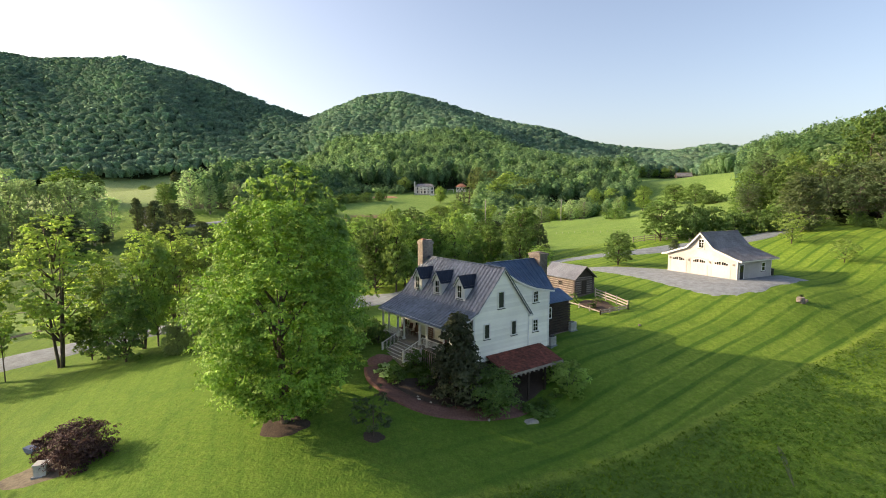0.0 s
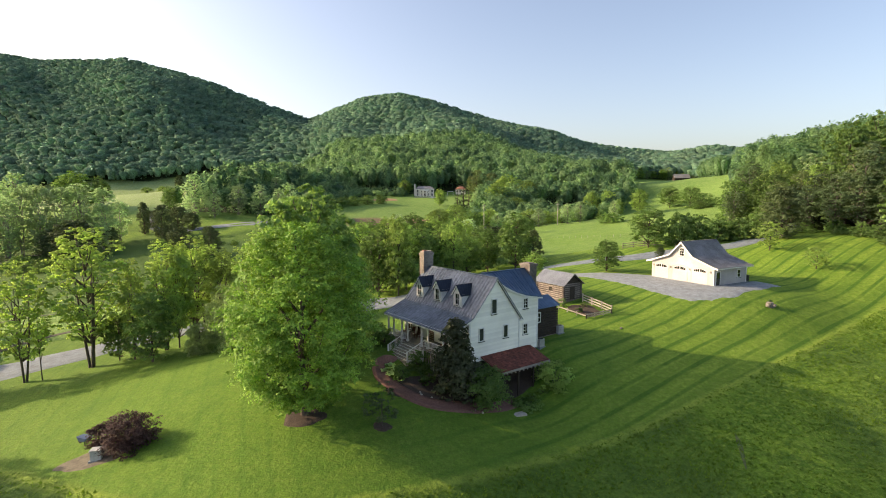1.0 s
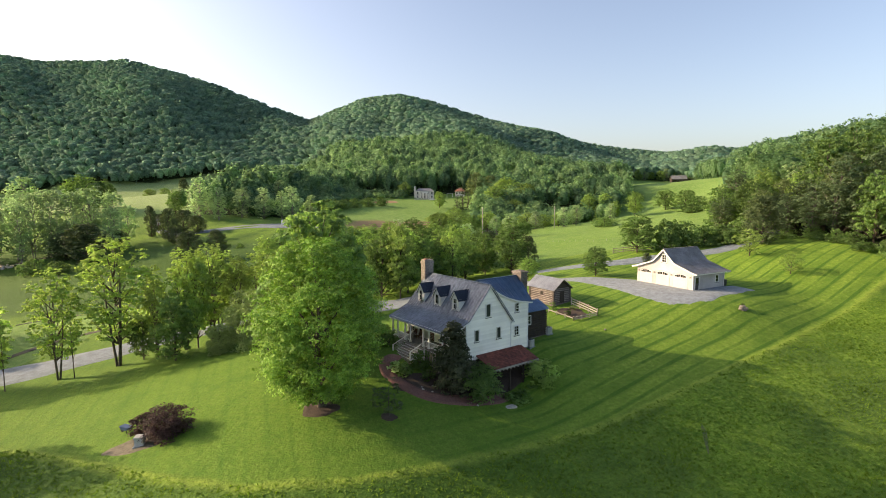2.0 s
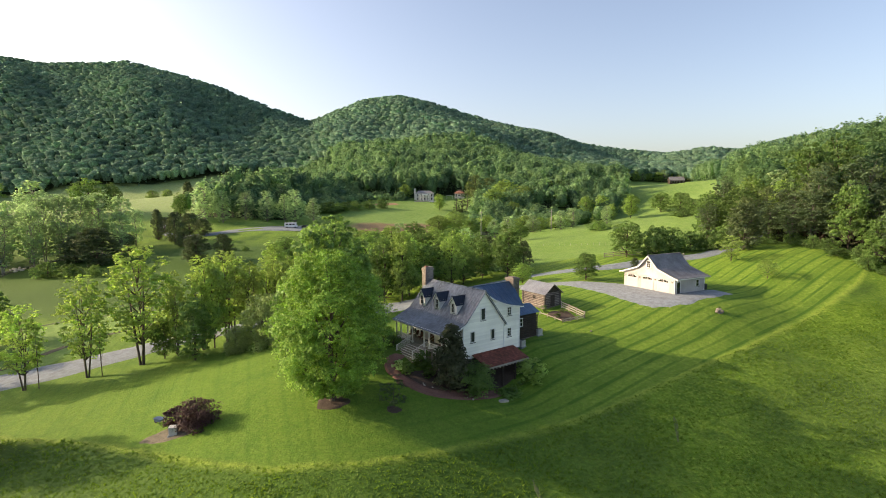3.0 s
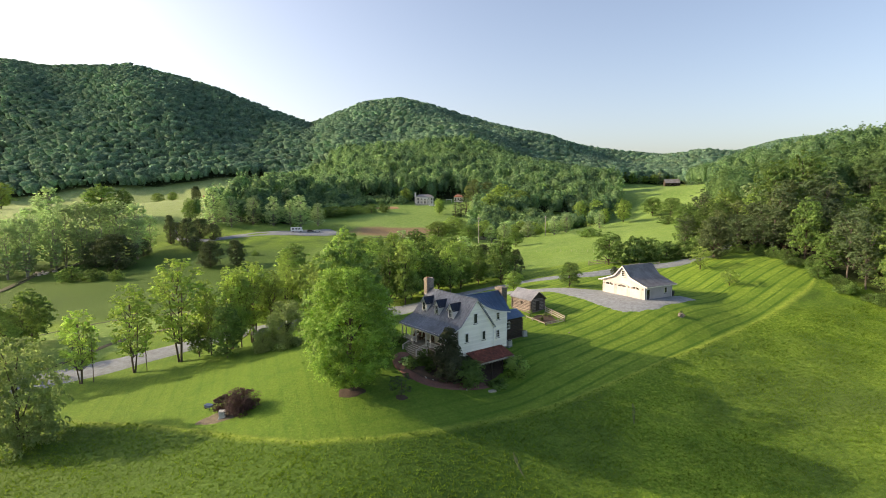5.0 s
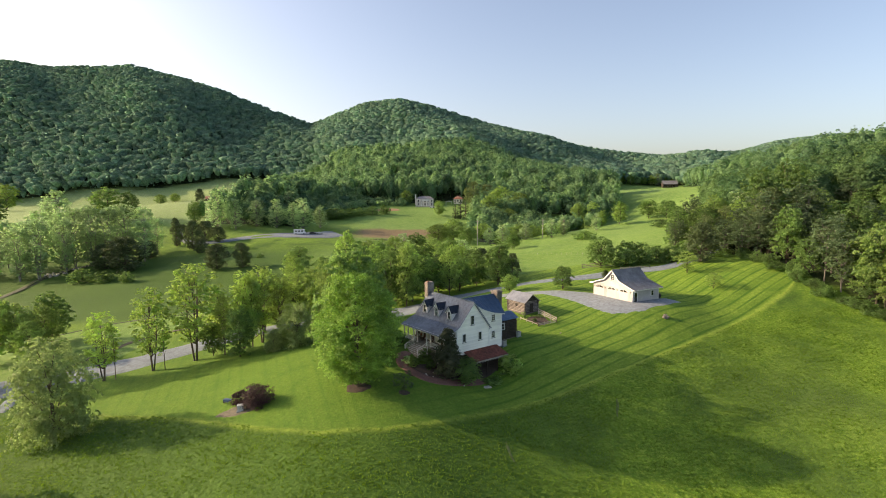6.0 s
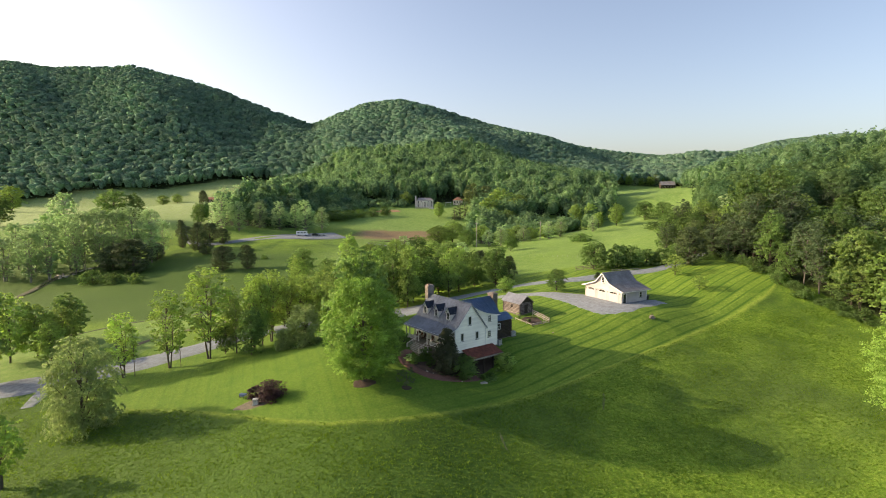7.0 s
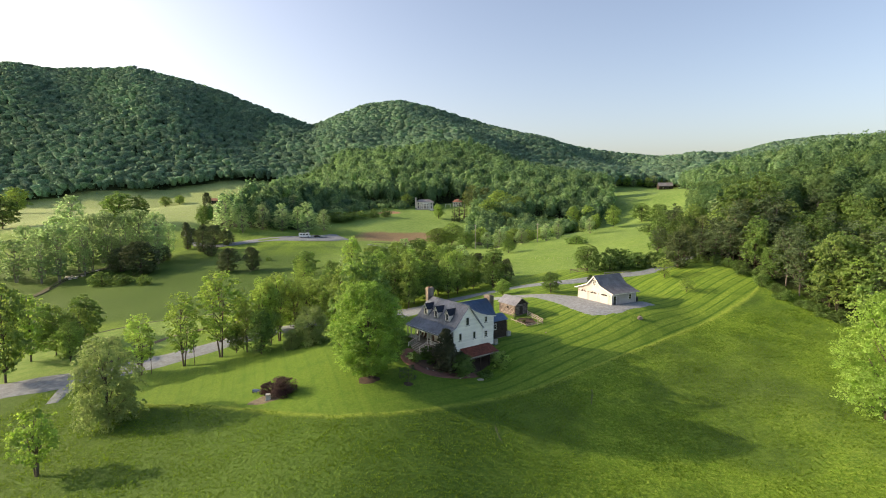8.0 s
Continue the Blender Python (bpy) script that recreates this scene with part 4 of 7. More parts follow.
def build_garage():
    g = thing("garage", "cream three-bay garage with flared grey shingle roof", "garage", at=GARAGE)
    W, D, H, P = 11.45, 8.35, 2.9, 6.35
    half = W / 2

    def roof(y):
        """Flared roof line across the front."""
        d = abs(y - half)
        return float(np.interp(d, [0, 2.05, 2.3, half, half + 0.9], [P + 0.12, 4.38, 4.2, H + 0.14, H - 0.08]))

    front = [(0, 0), (W, 0), (W, H - 0.02), (half + 2.3, 4.06), (half + 2.05, 4.24), (half, P), (half - 2.05, 4.24), (half - 2.3, 4.06), (0, H - 0.02)]
    w = bmesh.new()
    prism(w, front, "x", 0, 0.2)
    prism(w, front, "x", D - 0.2, D)
    box(w, 0.2, D - 0.2, 0, 0.2, 0, H)
    box(w, 0.2, D - 0.2, W - 0.2, W, 0, H)
    part("wall", w, M_CREAM, g)
    part("slab", boxes((-0.3, D + 0.3, -0.3, W + 0.3, -0.5, 0.03)), M_GRAVEL, g, "concrete slab")
    top = part("roof", beam(bmesh.new(), (-0.46, half, P + 0.14), (D + 0.46, half, P + 0.14), 0.25, 0.05), M_SHINGLE, g, "flared grey shingle roof")
    ys = [-0.9, 0, half - 2.3, half - 2.05, half, half + 2.05, half + 2.3, W, W + 0.9]
    for a, b in zip(ys, ys[1:]):
        r = bmesh.new()
        slab(r, [(-0.45, a, roof(a)), (D + 0.45, a, roof(a)), (D + 0.45, b, roof(b)), (-0.45, b, roof(b))], 0.12)
        part("roof_slope", r, M_SHINGLE, top)
    for a, b in zip(ys, ys[1:]):
        n = max(1, round(abs(b - a) / 0.28))
        for k in range(n):
            y0, y1 = a + (b - a) * k / n, a + (b - a) * (k + 1) / n
            lo = y0 if b <= half + 0.01 else y1
            part("shingle_course", beam(bmesh.new(), (-0.47, lo, roof(lo) + 0.012), (D + 0.47, lo, roof(lo) + 0.012), 0.05, 0.03), M_SHINGLE, top)
    t = bmesh.new()
    for x in (-0.44, D + 0.44):
        for a, b in zip(ys, ys[1:]):
            beam(t, (x, a, roof(a) - 0.16), (x, b, roof(b) - 0.16), 0.05, 0.22)
    for y in (-0.88, W + 0.88):
        beam(t, (-0.45, y, roof(y) - 0.13), (D + 0.45, y, roof(y) - 0.13), 0.06, 0.16)
    part("fascia", t, M_TRIM, g)
    part("soffit", boxes((-0.4, D + 0.4, -0.85, 0, H - 0.27, H - 0.22), (-0.4, D + 0.4, W, W + 0.85, H - 0.27, H - 0.22)), M_TRIM, g)
    for k in range(3):
        y = 1.05 + k * 3.55
        w_d = 2.75
        frame_b = boxes((-0.04, 0.01, y - 0.1, y, 0.03, 2.5), (-0.04, 0.01, y + w_d, y + w_d + 0.1, 0.03, 2.5))
        n = 8
        for i in range(n):
            a, b = i / n, (i + 1) / n
            za, zb = 2.28 + 0.28 * math.sin(a * math.pi), 2.28 + 0.28 * math.sin(b * math.pi)
            beam(frame_b, (-0.02, y + a * w_d, za + 0.04), (-0.02, y + b * w_d, zb + 0.04), 0.06, 0.12)
        door = part("garage_door", boxes((-0.015, 0.05, y, y + w_d, 0.04, 2.3)), M_CREAMDOOR, g, "cream panelled overhead door")
        part("door_frame", frame_b, M_TAN, door)
        for i in range(4):
            for j in range(2):
                y0 = y + 0.1 + i * 0.66
                part("panel", boxes((-0.035, -0.014, y0, y0 + 0.56, 0.12 + j * 0.85, 0.87 + j * 0.85)), M_CREAMDOOR, door)
        for i in range(6):
            y0 = y + 0.36 + i * 0.33 + (0.12 if i > 2 else 0.0)
            hh = 2.12 + 0.24 * math.sin((i + 0.5) / 6 * math.pi)
            part("pane", boxes((-0.03, -0.013, y0, y0 + 0.27, 1.9, hh)), M_GLASS, door)
    for y in (0.55, 4.15, 7.7, 11.0):
        lamp = part("wall_lamp", boxes((-0.2, -0.003, y - 0.08, y + 0.08, 1.95, 2.2), (-0.22, -0.02, y - 0.1, y + 0.1, 2.2, 2.24)), M_BOARD, g, "small bronze wall lamp")
    window(g, (-0.04, half, 4.75), -90, 0.8, 1.2, (1, 2), 0.12)
    sd = part("side_door", boxes((0.55, 1.45, -0.05, 0.01, 0.04, 2.1)), M_BLACK, g, "dark glazed side door")
    part("pane", boxes((0.68, 1.32, -0.065, -0.049, 1.1, 1.95)), M_GLASS, sd)
    part("door_frame", boxes((0.42, 0.55, -0.06, 0.01, 0.04, 2.2), (1.45, 1.58, -0.06, 0.01, 0.04, 2.2), (0.55, 1.45, -0.06, 0.01, 2.1, 2.2)), M_TRIM, sd)
    window(g, (6.3, -0.04, 1.55), 0, 0.75, 1.1, (0, 1), 0.1)
    for x, y in ((-0.03, -0.03), (D - 0.05, -0.03)):
        part("corner_board", boxes((x, x + 0.1, y, y + 0.08, 0.03, H - 0.25)), M_TRIM, g)
    part("downspout", tube(bmesh.new(), [(8.2, -0.08, 0.1), (8.2, -0.08, 2.4), (8.2, -0.7, 2.7)], [0.05] * 3, 6), M_WHITE, g)
    bins = thing("waste_bin", "black wheeled waste bin beside the garage", "bin", at=GARAGE @ pose(8.7, 0.35, -0.02))
    part("body", boxes((0.05, 0.6, -0.3, 0.3, 0.1, 0.98)), M_BLACK, bins)
    part("lid", boxes((0.0, 0.65, -0.34, 0.34, 0.98, 1.06)), M_BLACK, bins)
    for y in (-0.28, 0.28):
        part("wheel", tube(bmesh.new(), [(0.12, y - 0.04, 0.1), (0.12, y + 0.04, 0.1)], [0.1, 0.1], 10), M_BLACK, bins)


build_garage()


# ---- trees ----
def leaf_mesh(name, centres, normals, size, rng, material):
    """Many small bent leaf sprays, two triangles each."""
    n = len(centres)
    nrm = normals / np.maximum(np.linalg.norm(normals, axis=1, keepdims=True), 1e-6)
    ref = rng.normal(size=(n, 3))
    a = np.cross(nrm, ref)
    a /= np.maximum(np.linalg.norm(a, axis=1, keepdims=True), 1e-6)
    b = np.cross(nrm, a)
    s = size * rng.uniform(0.55, 1.25, (n, 1))
    t = s * rng.uniform(0.6, 1.0, (n, 1))
    v = np.stack([centres + a * s, centres + b * t + nrm * s * 0.2, centres - a * s, centres - b * t + nrm * s * 0.2], 1).reshape(-1, 3)
    f = np.arange(4 * n).reshape(n, 4)
    me = bpy.data.meshes.new(name)
    me.from_pydata(v.tolist(), [], f.tolist())
    me.materials.append(material)
    return me


ENVELOPES = {
    "round": ([0, 0.12, 0.35, 0.6, 0.85, 1], [0.55, 0.88, 1.0, 0.92, 0.62, 0.2]),
    "maple": ([0, 0.1, 0.24, 0.42, 0.6, 0.76, 0.9, 1], [0.3, 0.62, 0.88, 1.0, 0.97, 0.83, 0.6, 0.28]),
    "tall": ([0, 0.2, 0.45, 0.7, 0.88, 1], [0.35, 0.62, 0.9, 1.0, 0.7, 0.3]),
    "pyramid": ([0, 0.12, 0.35, 0.6, 0.82, 1], [0.75, 1.0, 0.92, 0.68, 0.4, 0.12]),
    "cone": ([0, 0.15, 0.5, 0.8, 1], [0.85, 1.0, 0.72, 0.38, 0.05]),
    "spread": ([0, 0.3, 0.6, 0.85, 1], [0.7, 0.95, 1.0, 0.8, 0.35]),
}


def make_tree(name, seed, H, R, bare, shape, lobes, leaves, leaf, material, label, stems=1, lobe_size=0.36, trunk_r=None, category="tree", hang=0.0, flat=0.8, bark=None, loose=1.0):
    """One tree at the origin: a tapered trunk with limbs, and a crown of leaf sprays in uneven clumps."""
    rng = np.random.default_rng(seed)
    t = thing(name, label, category)
    z0 = H * bare
    hs = np.sort(rng.uniform(0.02, 1.0, lobes))
    ang = np.arange(lobes) * 2.4 + rng.uniform(-0.5, 0.5, lobes)
    env = np.interp(hs, *ENVELOPES[shape])
    rad = R * env * np.sqrt(rng.uniform(0.12, 0.62, lobes))
    size = R * lobe_size * (0.55 + 0.45 * env) * rng.uniform(0.75, 1.25, lobes)
    cx, cy = rad * np.cos(ang), rad * np.sin(ang)
    cz = z0 + hs * (H - z0) - size * 0.35
    cz = np.minimum(cz, H - size * 0.8)
    r0 = trunk_r or H * 0.018 + 0.04
    bm = bmesh.new()
    for s in range(stems):
        sx, sy = (0, 0) if stems == 1 else (0.25 * R * math.cos(s * 2.2), 0.25 * R * math.sin(s * 2.2))
        rr = r0 if stems == 1 else r0 * 0.7
        top = z0 + (H - z0) * 0.72
        wob = rng.uniform(-1, 1, 4) * 0.02 * H
        tube(bm, [(sx * 0.15, sy * 0.15, -0.4), (sx * 0.2, sy * 0.2, 0.15), (sx * 0.6 + wob[0], sy * 0.6 + wob[1], top * 0.5), (sx * 1.3 + wob[2], sy * 1.3 + wob[3], top)], [rr * 1.5, rr * 1.05, rr * 0.75, rr * 0.2], 7)
    for k in range(lobes):
        if size[k] < 0.3 or k % max(2, lobes // 22):
            continue
        zb = max(z0 * 0.75, cz[k] - rad[k] * 0.9 - 0.1 * H)
        zb = min(zb, H * 0.7)
        tube(bm, [(0, 0, zb), (cx[k] * 0.5, cy[k] * 0.5, zb + (cz[k] - zb) * 0.45), (cx[k], cy[k], cz[k])], [r0 * 0.42, r0 * 0.26, r0 * 0.08], 5)
    part("trunk", bm, bark or M_BARK, t, shade=True)
    # twigs: small flattened tufts over the lobes, each with its own leaves
    w = size ** 2
    per = 15
    twigs = max(10, leaves // per)
    lobe = rng.choice(lobes, twigs, p=w / w.sum())
    d = rng.normal(size=(twigs, 3))
    d /= np.linalg.norm(d, axis=1, keepdims=True)
    d[:, 2] = np.where(d[:, 2] < -0.5, -d[:, 2], d[:, 2])
    deep = np.where(rng.uniform(0, 1, twigs) < 0.25, rng.uniform(0.2, 0.7, twigs), rng.uniform(0.78, 1.08, twigs))
    at = np.stack([cx[lobe], cy[lobe], cz[lobe]], 1) + d * (size[lobe] * deep)[:, None] * np.array([1, 1, flat])
    tuft = size[lobe] * rng.uniform(0.2, 0.4, twigs)
    leaves = twigs * per
    k = np.repeat(np.arange(twigs), per)
    e = rng.normal(size=(leaves, 3))
    e /= np.linalg.norm(e, axis=1, keepdims=True)
    e[:, 2] = np.where(e[:, 2] < -0.25, -e[:, 2], e[:, 2])
    c = at[k] + e * (tuft[k] * (1 - 0.5 * rng.uniform(0, 1, leaves) ** 2))[:, None] * np.array([1, 1, 0.75])
    if hang:
        out = np.hypot(c[:, 0], c[:, 1]) / R
        c[:, 2] -= hang * H * out ** 2 * rng.uniform(0.3, 1.2, twigs)[k]
    c[:, 2] = np.maximum(c[:, 2], 0.12)
    whole = (c - np.array([0, 0, z0 + (H - z0) * 0.45])) / np.array([R, R, (H - z0) * 0.55])
    n = 0.5 * e + 0.3 * d[k] + 0.3 * whole + 0.5 * loose * rng.normal(size=(leaves, 3)) + np.array([0, 0, 0.2])
    part("crown", leaf_mesh("crown", c, n, leaf, rng, material), None, t)
    return t


# the big maple on the front lawn
maple = make_tree("maple_tree", 14, 17.6, 8.2, 0.05, "maple", 430, 96000, 0.11, M_MAPLE, "large bright green maple in full leaf on the lawn", lobe_size=0.16, trunk_r=0.36, loose=0.7)
maple.matrix_basis = pose(-12.7, 40.4, gz(-12.7, 40.4))

M_DEEP = leaf_mat("deep_green_leaves", (0.085, 0.175, 0.055), (0.175, 0.28, 0.095), 0.5, 0.35, 0.25)
M_MID = leaf_mat("ash_leaves", (0.165, 0.29, 0.09), (0.305, 0.43, 0.15), 0.54, 0.3, 0.3)
M_BRIGHT = leaf_mat("bright_leaves", (0.17, 0.31, 0.07), (0.3, 0.45, 0.13), 0.5, 0.25)
M_WILLOW = leaf_mat("willow_leaves", (0.2, 0.3, 0.12), (0.31, 0.4, 0.18), 0.5, 0.2, 0.1, glow=(1.2, 1.25, 0.95))
PROTOS = {
    # kind: (tree, height, half width)
    "tall": (make_tree("slender_tree", 21, 14, 3.2, 0.24, "spread", 84, 11500, 0.12, M_LEAF, "slender light-leaved tree with several bare lower stems by the road", lobe_size=0.22, trunk_r=0.15, stems=3, flat=1.1), 14, 3.2),
    "thin": (make_tree("young_tree", 22, 9, 1.4, 0.35, "tall", 22, 1300, 0.14, M_LEAF, "thin young tree with sparse leaves by the road", lobe_size=0.36, trunk_r=0.09), 9, 1.4),
    "dark": (make_tree("oak_tree", 23, 12, 4.6, 0.1, "round", 60, 9000, 0.19, M_DEEP, "dark green leafy tree with a full crown", lobe_size=0.3, trunk_r=0.18), 12, 4.6),
    "round": (make_tree("ash_tree", 24, 13, 4.6, 0.14, "round", 60, 9000, 0.19, M_MID, "mid green leafy tree with a rounded crown", lobe_size=0.3, trunk_r=0.18), 13, 4.6),
    "pale": (make_tree("willow_tree", 25, 11, 4.8, 0.1, "spread", 90, 19000, 0.135, M_WILLOW, "pale grey-green tree with drooping branches on the meadow", lobe_size=0.28, hang=0.2), 11, 4.8),
    "small": (make_tree("small_tree", 26, 7, 2.7, 0.25, "round", 34, 5200, 0.12, M_BRIGHT, "small bright green tree with several stems", lobe_size=0.33, stems=3, trunk_r=0.14), 7, 2.7),
    "poplar": (make_tree("poplar_tree", 27, 24, 5.0, 0.12, "tall", 46, 8000, 0.24, M_PALE, "tall pale green poplar with a bare trunk by the stream", lobe_size=0.24, trunk_r=0.24, flat=2.1, stems=2, bark=M_PALEBARK), 24, 5.0),
    "cedar": (make_tree("cedar_tree", 28, 8, 3.0, 0.02, "maple", 90, 9500, 0.14, M_DARK, "dark green cedar with branches to the ground", lobe_size=0.3, flat=1.1), 8, 3.0),
    "cypress": (make_tree("cypress_tree", 29, 14, 2.2, 0.02, "cone", 18, 1500, 0.24, M_DARK, "narrow dark green cypress on the far hill", lobe_size=0.5), 14, 2.2),
    "fading": (make_tree("elm_tree", 30, 14, 6.0, 0.1, "round", 60, 6500, 0.22, M_BROWNISH, "dull olive-brown leafy tree", lobe_size=0.36), 14, 6.0),
    "orchard": (make_tree("apple_tree", 31, 5, 2.6, 0.2, "spread", 24, 2200, 0.12, M_LEAF, "small pale green fruit tree on the lawn", lobe_size=0.38, trunk_r=0.1), 5, 2.6),
    "bush": (make_tree("bush", 32, 3, 2.4, 0.0, "round", 26, 3000, 0.13, M_DEEP, "rounded green bush in the field", lobe_size=0.42, trunk_r=0.08, category="bush"), 3, 2.4),
    "aspen": (make_tree("aspen_tree", 34, 18, 6.0, 0.08, "round", 60, 7000, 0.26, M_PALE, "pale grey-green airy tree in the far field", lobe_size=0.26, flat=1.2, bark=M_PALEBARK), 18, 6.0),
    "pine": (make_tree("pine_tree", 33, 17, 4.2, 0.2, "tall", 60, 6500, 0.19, M_PINE, "tall dull green pine at the edge of the wood", lobe_size=0.3, flat=0.8, trunk_r=0.17, bark=M_GREYBARK), 17, 4.2),
}
_used = set()


def plant(kind, x, y, h, w, group="", seed=0):
    """A tree of that height and width; the first of a kind is the one that was built."""
    proto, H, R = PROTOS[kind]
    s = h / H
    m = pose(x, y, gz(x, y) - 0.06 * s, 0, 0, (seed * 67 + x * 13) % 360) @ Matrix.Diagonal((w / 2 / R, w / 2 / R, s, 1))
    if kind in _used:
        return tagged(copy_thing(proto, m), group=group)
    _used.add(kind)
    proto.matrix_basis = Matrix.Identity(4)
    PROTOS[kind] = (proto, H, R)
    first = copy_thing(proto, m)
    return tagged(first, group=group)


for n, (x, y, h, w) in enumerate([(-66.3, 61.9, 13.8, 7.5), (-58.1, 64.7, 17.0, 8.5), (-51, 68.2, 20.4, 12), (-45.4, 69.4, 12.4, 3.8), (-42.9, 73.6, 17.2, 7.5), (-40.4, 78.2, 17.6, 9), (-44, 90, 16, 10), (-35.5, 88, 15, 9), (-47.8, 73.5, 15, 5), (-37, 80.5, 15, 7)]):
    plant("tall", x, y, h, w, "trees along the farm road", n)
for n, (x, y, h, w) in enumerate([(-64, 61.9, 11.5, 2.2), (-55.6, 64.6, 10.9, 2.3)]):
    plant("thin", x, y, h, w, "trees along the farm road", n)
for n, (x, y, h, w) in enumerate([(-40.7, 65.6, 10.6, 7.2), (-101, 94.9, 13.9, 11.0)]):
    plant("dark", x, y, h, w, "trees along the farm road", n)
for n, (x, y, h, w) in enumerate([(-28.9, 65.2, 9.0, 8.6)]):
    plant("pale", x, y, h, w, "trees along the farm road", n)
for n, (x, y, h, w) in enumerate([(-28.2, 84.6, 12.9, 8.8), (-41.3, 74.4, 16.2, 6.8)]):
    plant("round", x, y, h, w, "trees along the farm road", n)
for n, (x, y, h, w) in enumerate([(-58.8, 38.3, 16, 12.1)]):
    plant("pale", x, y, h, w, "trees on the meadow", n)
for n, (x, y, h, w) in enumerate([(-59.6, 22.7, 10.2, 7.6)]):
    plant("small", x, y, h, w, "trees on the meadow", n)
for n, (x, y, h, w) in enumerate([(-204, 198.7, 20.5, 18.8), (-188.3, 194.1, 23.3, 15.8), (-182.2, 196.9, 26.5, 14.7), (-185.6, 215.8, 24.7, 14.4), (-179, 216.8, 28.5, 14.4), (-170.6, 217.5, 29.4, 14.5), (-163.3, 218.3, 28, 13.1), (-158.4, 224.3, 28.6, 14.8), (-154, 233, 25.8, 13.8), (-214.7, 219.7, 23.6, 14.6), (-152.8, 242.6, 18.1, 11.1)]):
    plant("poplar", x, y, h, w, "grove by the stream", n)
for n, (x, y, h, w) in enumerate([(-238.4, 288.7, 27.3, 22.0)]):
    plant("aspen", x, y, h, w, "grove by the stream", n)
for n, (x, y, h, w) in enumerate([(-224.1, 315.3, 24.3, 23.7), (-213.6, 321.9, 20, 14.1)]):
    plant("dark", x, y, h, w, "grove by the stream", n)
for n, (x, y, h, w) in enumerate([(-145.5, 201.4, 15.4, 19.2), (-159.6, 208.8, 11.9, 14.9), (-149.4, 229.9, 8.3, 9.1)]):
    plant("cedar", x, y, h, w, "grove by the stream", n)
for n, (x, y, h, w) in enumerate([(-152.4, 182, 6.7, 10.0), (-141.8, 179.3, 5.3, 9.9), (-130, 176.2, 4.8, 6.1)]):
    plant("bush", x, y, h, w, "grove by the stream", n)
for n, (x, y, h, w) in enumerate([(-98.4, 190.1, 10.8, 11.7), (-88.2, 192.5, 10.7, 8.9), (-135.9, 247.6, 15.2, 9.7), (-138.4, 268.7, 11.1, 12.4), (-128.5, 263, 8.9, 10.1), (-126, 235.8, 7.8, 8.0), (-153.4, 271.4, 8.7, 8.3), (-148.5, 255.1, 15.6, 6.6), (-186.5, 369.1, 13.5, 8.1)]):
    plant("cedar", x, y, h, w, "trees in the far fields", n)
for n, (x, y, h, w) in enumerate([(-164.2, 311.5, 15.6, 11.7), (-326.5, 340.1, 25.1, 25.3), (-147.4, 370.6, 13.5, 16.9), (-157, 354.4, 13, 16.2)]):
    plant("dark", x, y, h, w, "trees in the far fields", n)
for n, (x, y, h, w) in enumerate([(-87.8, 214.2, 2.6, 3.4), (-63.7, 370.3, 7.2, 10.0), (-54.8, 378.6, 7.4, 10.2), (-46.4, 386.8, 7.5, 9.4), (-78.9, 354.8, 7.8, 21.9), (-90, 346.2, 7.7, 17.1), (-70.6, 362.7, 7.1, 11.6)]):
    plant("bush", x, y, h, w, "trees in the far fields", n)
for n, (x, y, h, w) in enumerate([(-359.7, 636.5, 13.9, 17.4), (-345.2, 644.7, 12.6, 15.0), (-428.4, 480.7, 27.2, 28.6), (-42.2, 481.8, 17, 12.6), (-32.1, 441.1, 13.7, 12.7), (-2.1, 384.9, 13.1, 11.3), (51.2, 404.6, 21.9, 24.5), (64, 391.2, 18.9, 19.0), (90.3, 431.3, 16.5, 12.5), (38.3, 370.1, 20.3, 18.1), (50.4, 357.6, 13.2, 16.5)]):
    plant("round", x, y, h, w, "trees in the far fields", n)
for n, (x, y, h, w) in enumerate([(-144.6, 301.5, 24.6, 18), (-132.7, 300, 19.6, 13), (-122.4, 308.8, 17.8, 14), (-108.6, 308.1, 19.3, 13), (-99, 312, 17, 12), (-91.2, 307.9, 20.8, 15), (-82, 316, 15, 11), (-114.6, 358.2, 17.5, 15), (-128, 330, 16, 12), (33, 246, 11, 10), (45, 240, 9, 9), (60, 246, 10, 9), (70, 262, 11, 10), (26, 240, 9, 9), (100, 300, 11, 9)]):
    plant("aspen", x, y, h, w, "trees in the far fields", n)
for n, (x, y, h, w) in enumerate([(14.9, 376.6, 20.2, 6.4), (10.8, 376.3, 14.7, 5.5), (19.5, 386.7, 15.5, 6.6)]):
    plant("cypress", x, y, h, w, "trees in the far fields", n)
for n, (x, y, h, w) in enumerate([(28, 427.8, 22.5, 20.6), (40.6, 437.4, 18.8, 18.9)]):
    plant("fading", x, y, h, w, "trees in the far fields", n)
for n, (x, y, h, w) in enumerate([(-11.3, 245.5, 6.4, 8.0), (-1.7, 253.3, 11.9, 14.9), (6.7, 263, 13.6, 16.9), (23.5, 259.4, 10.8, 13.4), (34.8, 255.3, 10.6, 13.2), (42.7, 253, 9.2, 11.5), (49.9, 246.9, 7.7, 9.6), (61.1, 262.9, 8.2, 10.2), (74.6, 286.3, 8, 10.0)]):
    plant("round", x, y, h, w, "hedgerow trees", n)
for n, (x, y, h, w) in enumerate([(14.2, 241.3, 9.8, 12.2), (32.3, 196.5, 6.7, 8.0)]):
    plant("dark", x, y, h, w, "hedgerow trees", n)
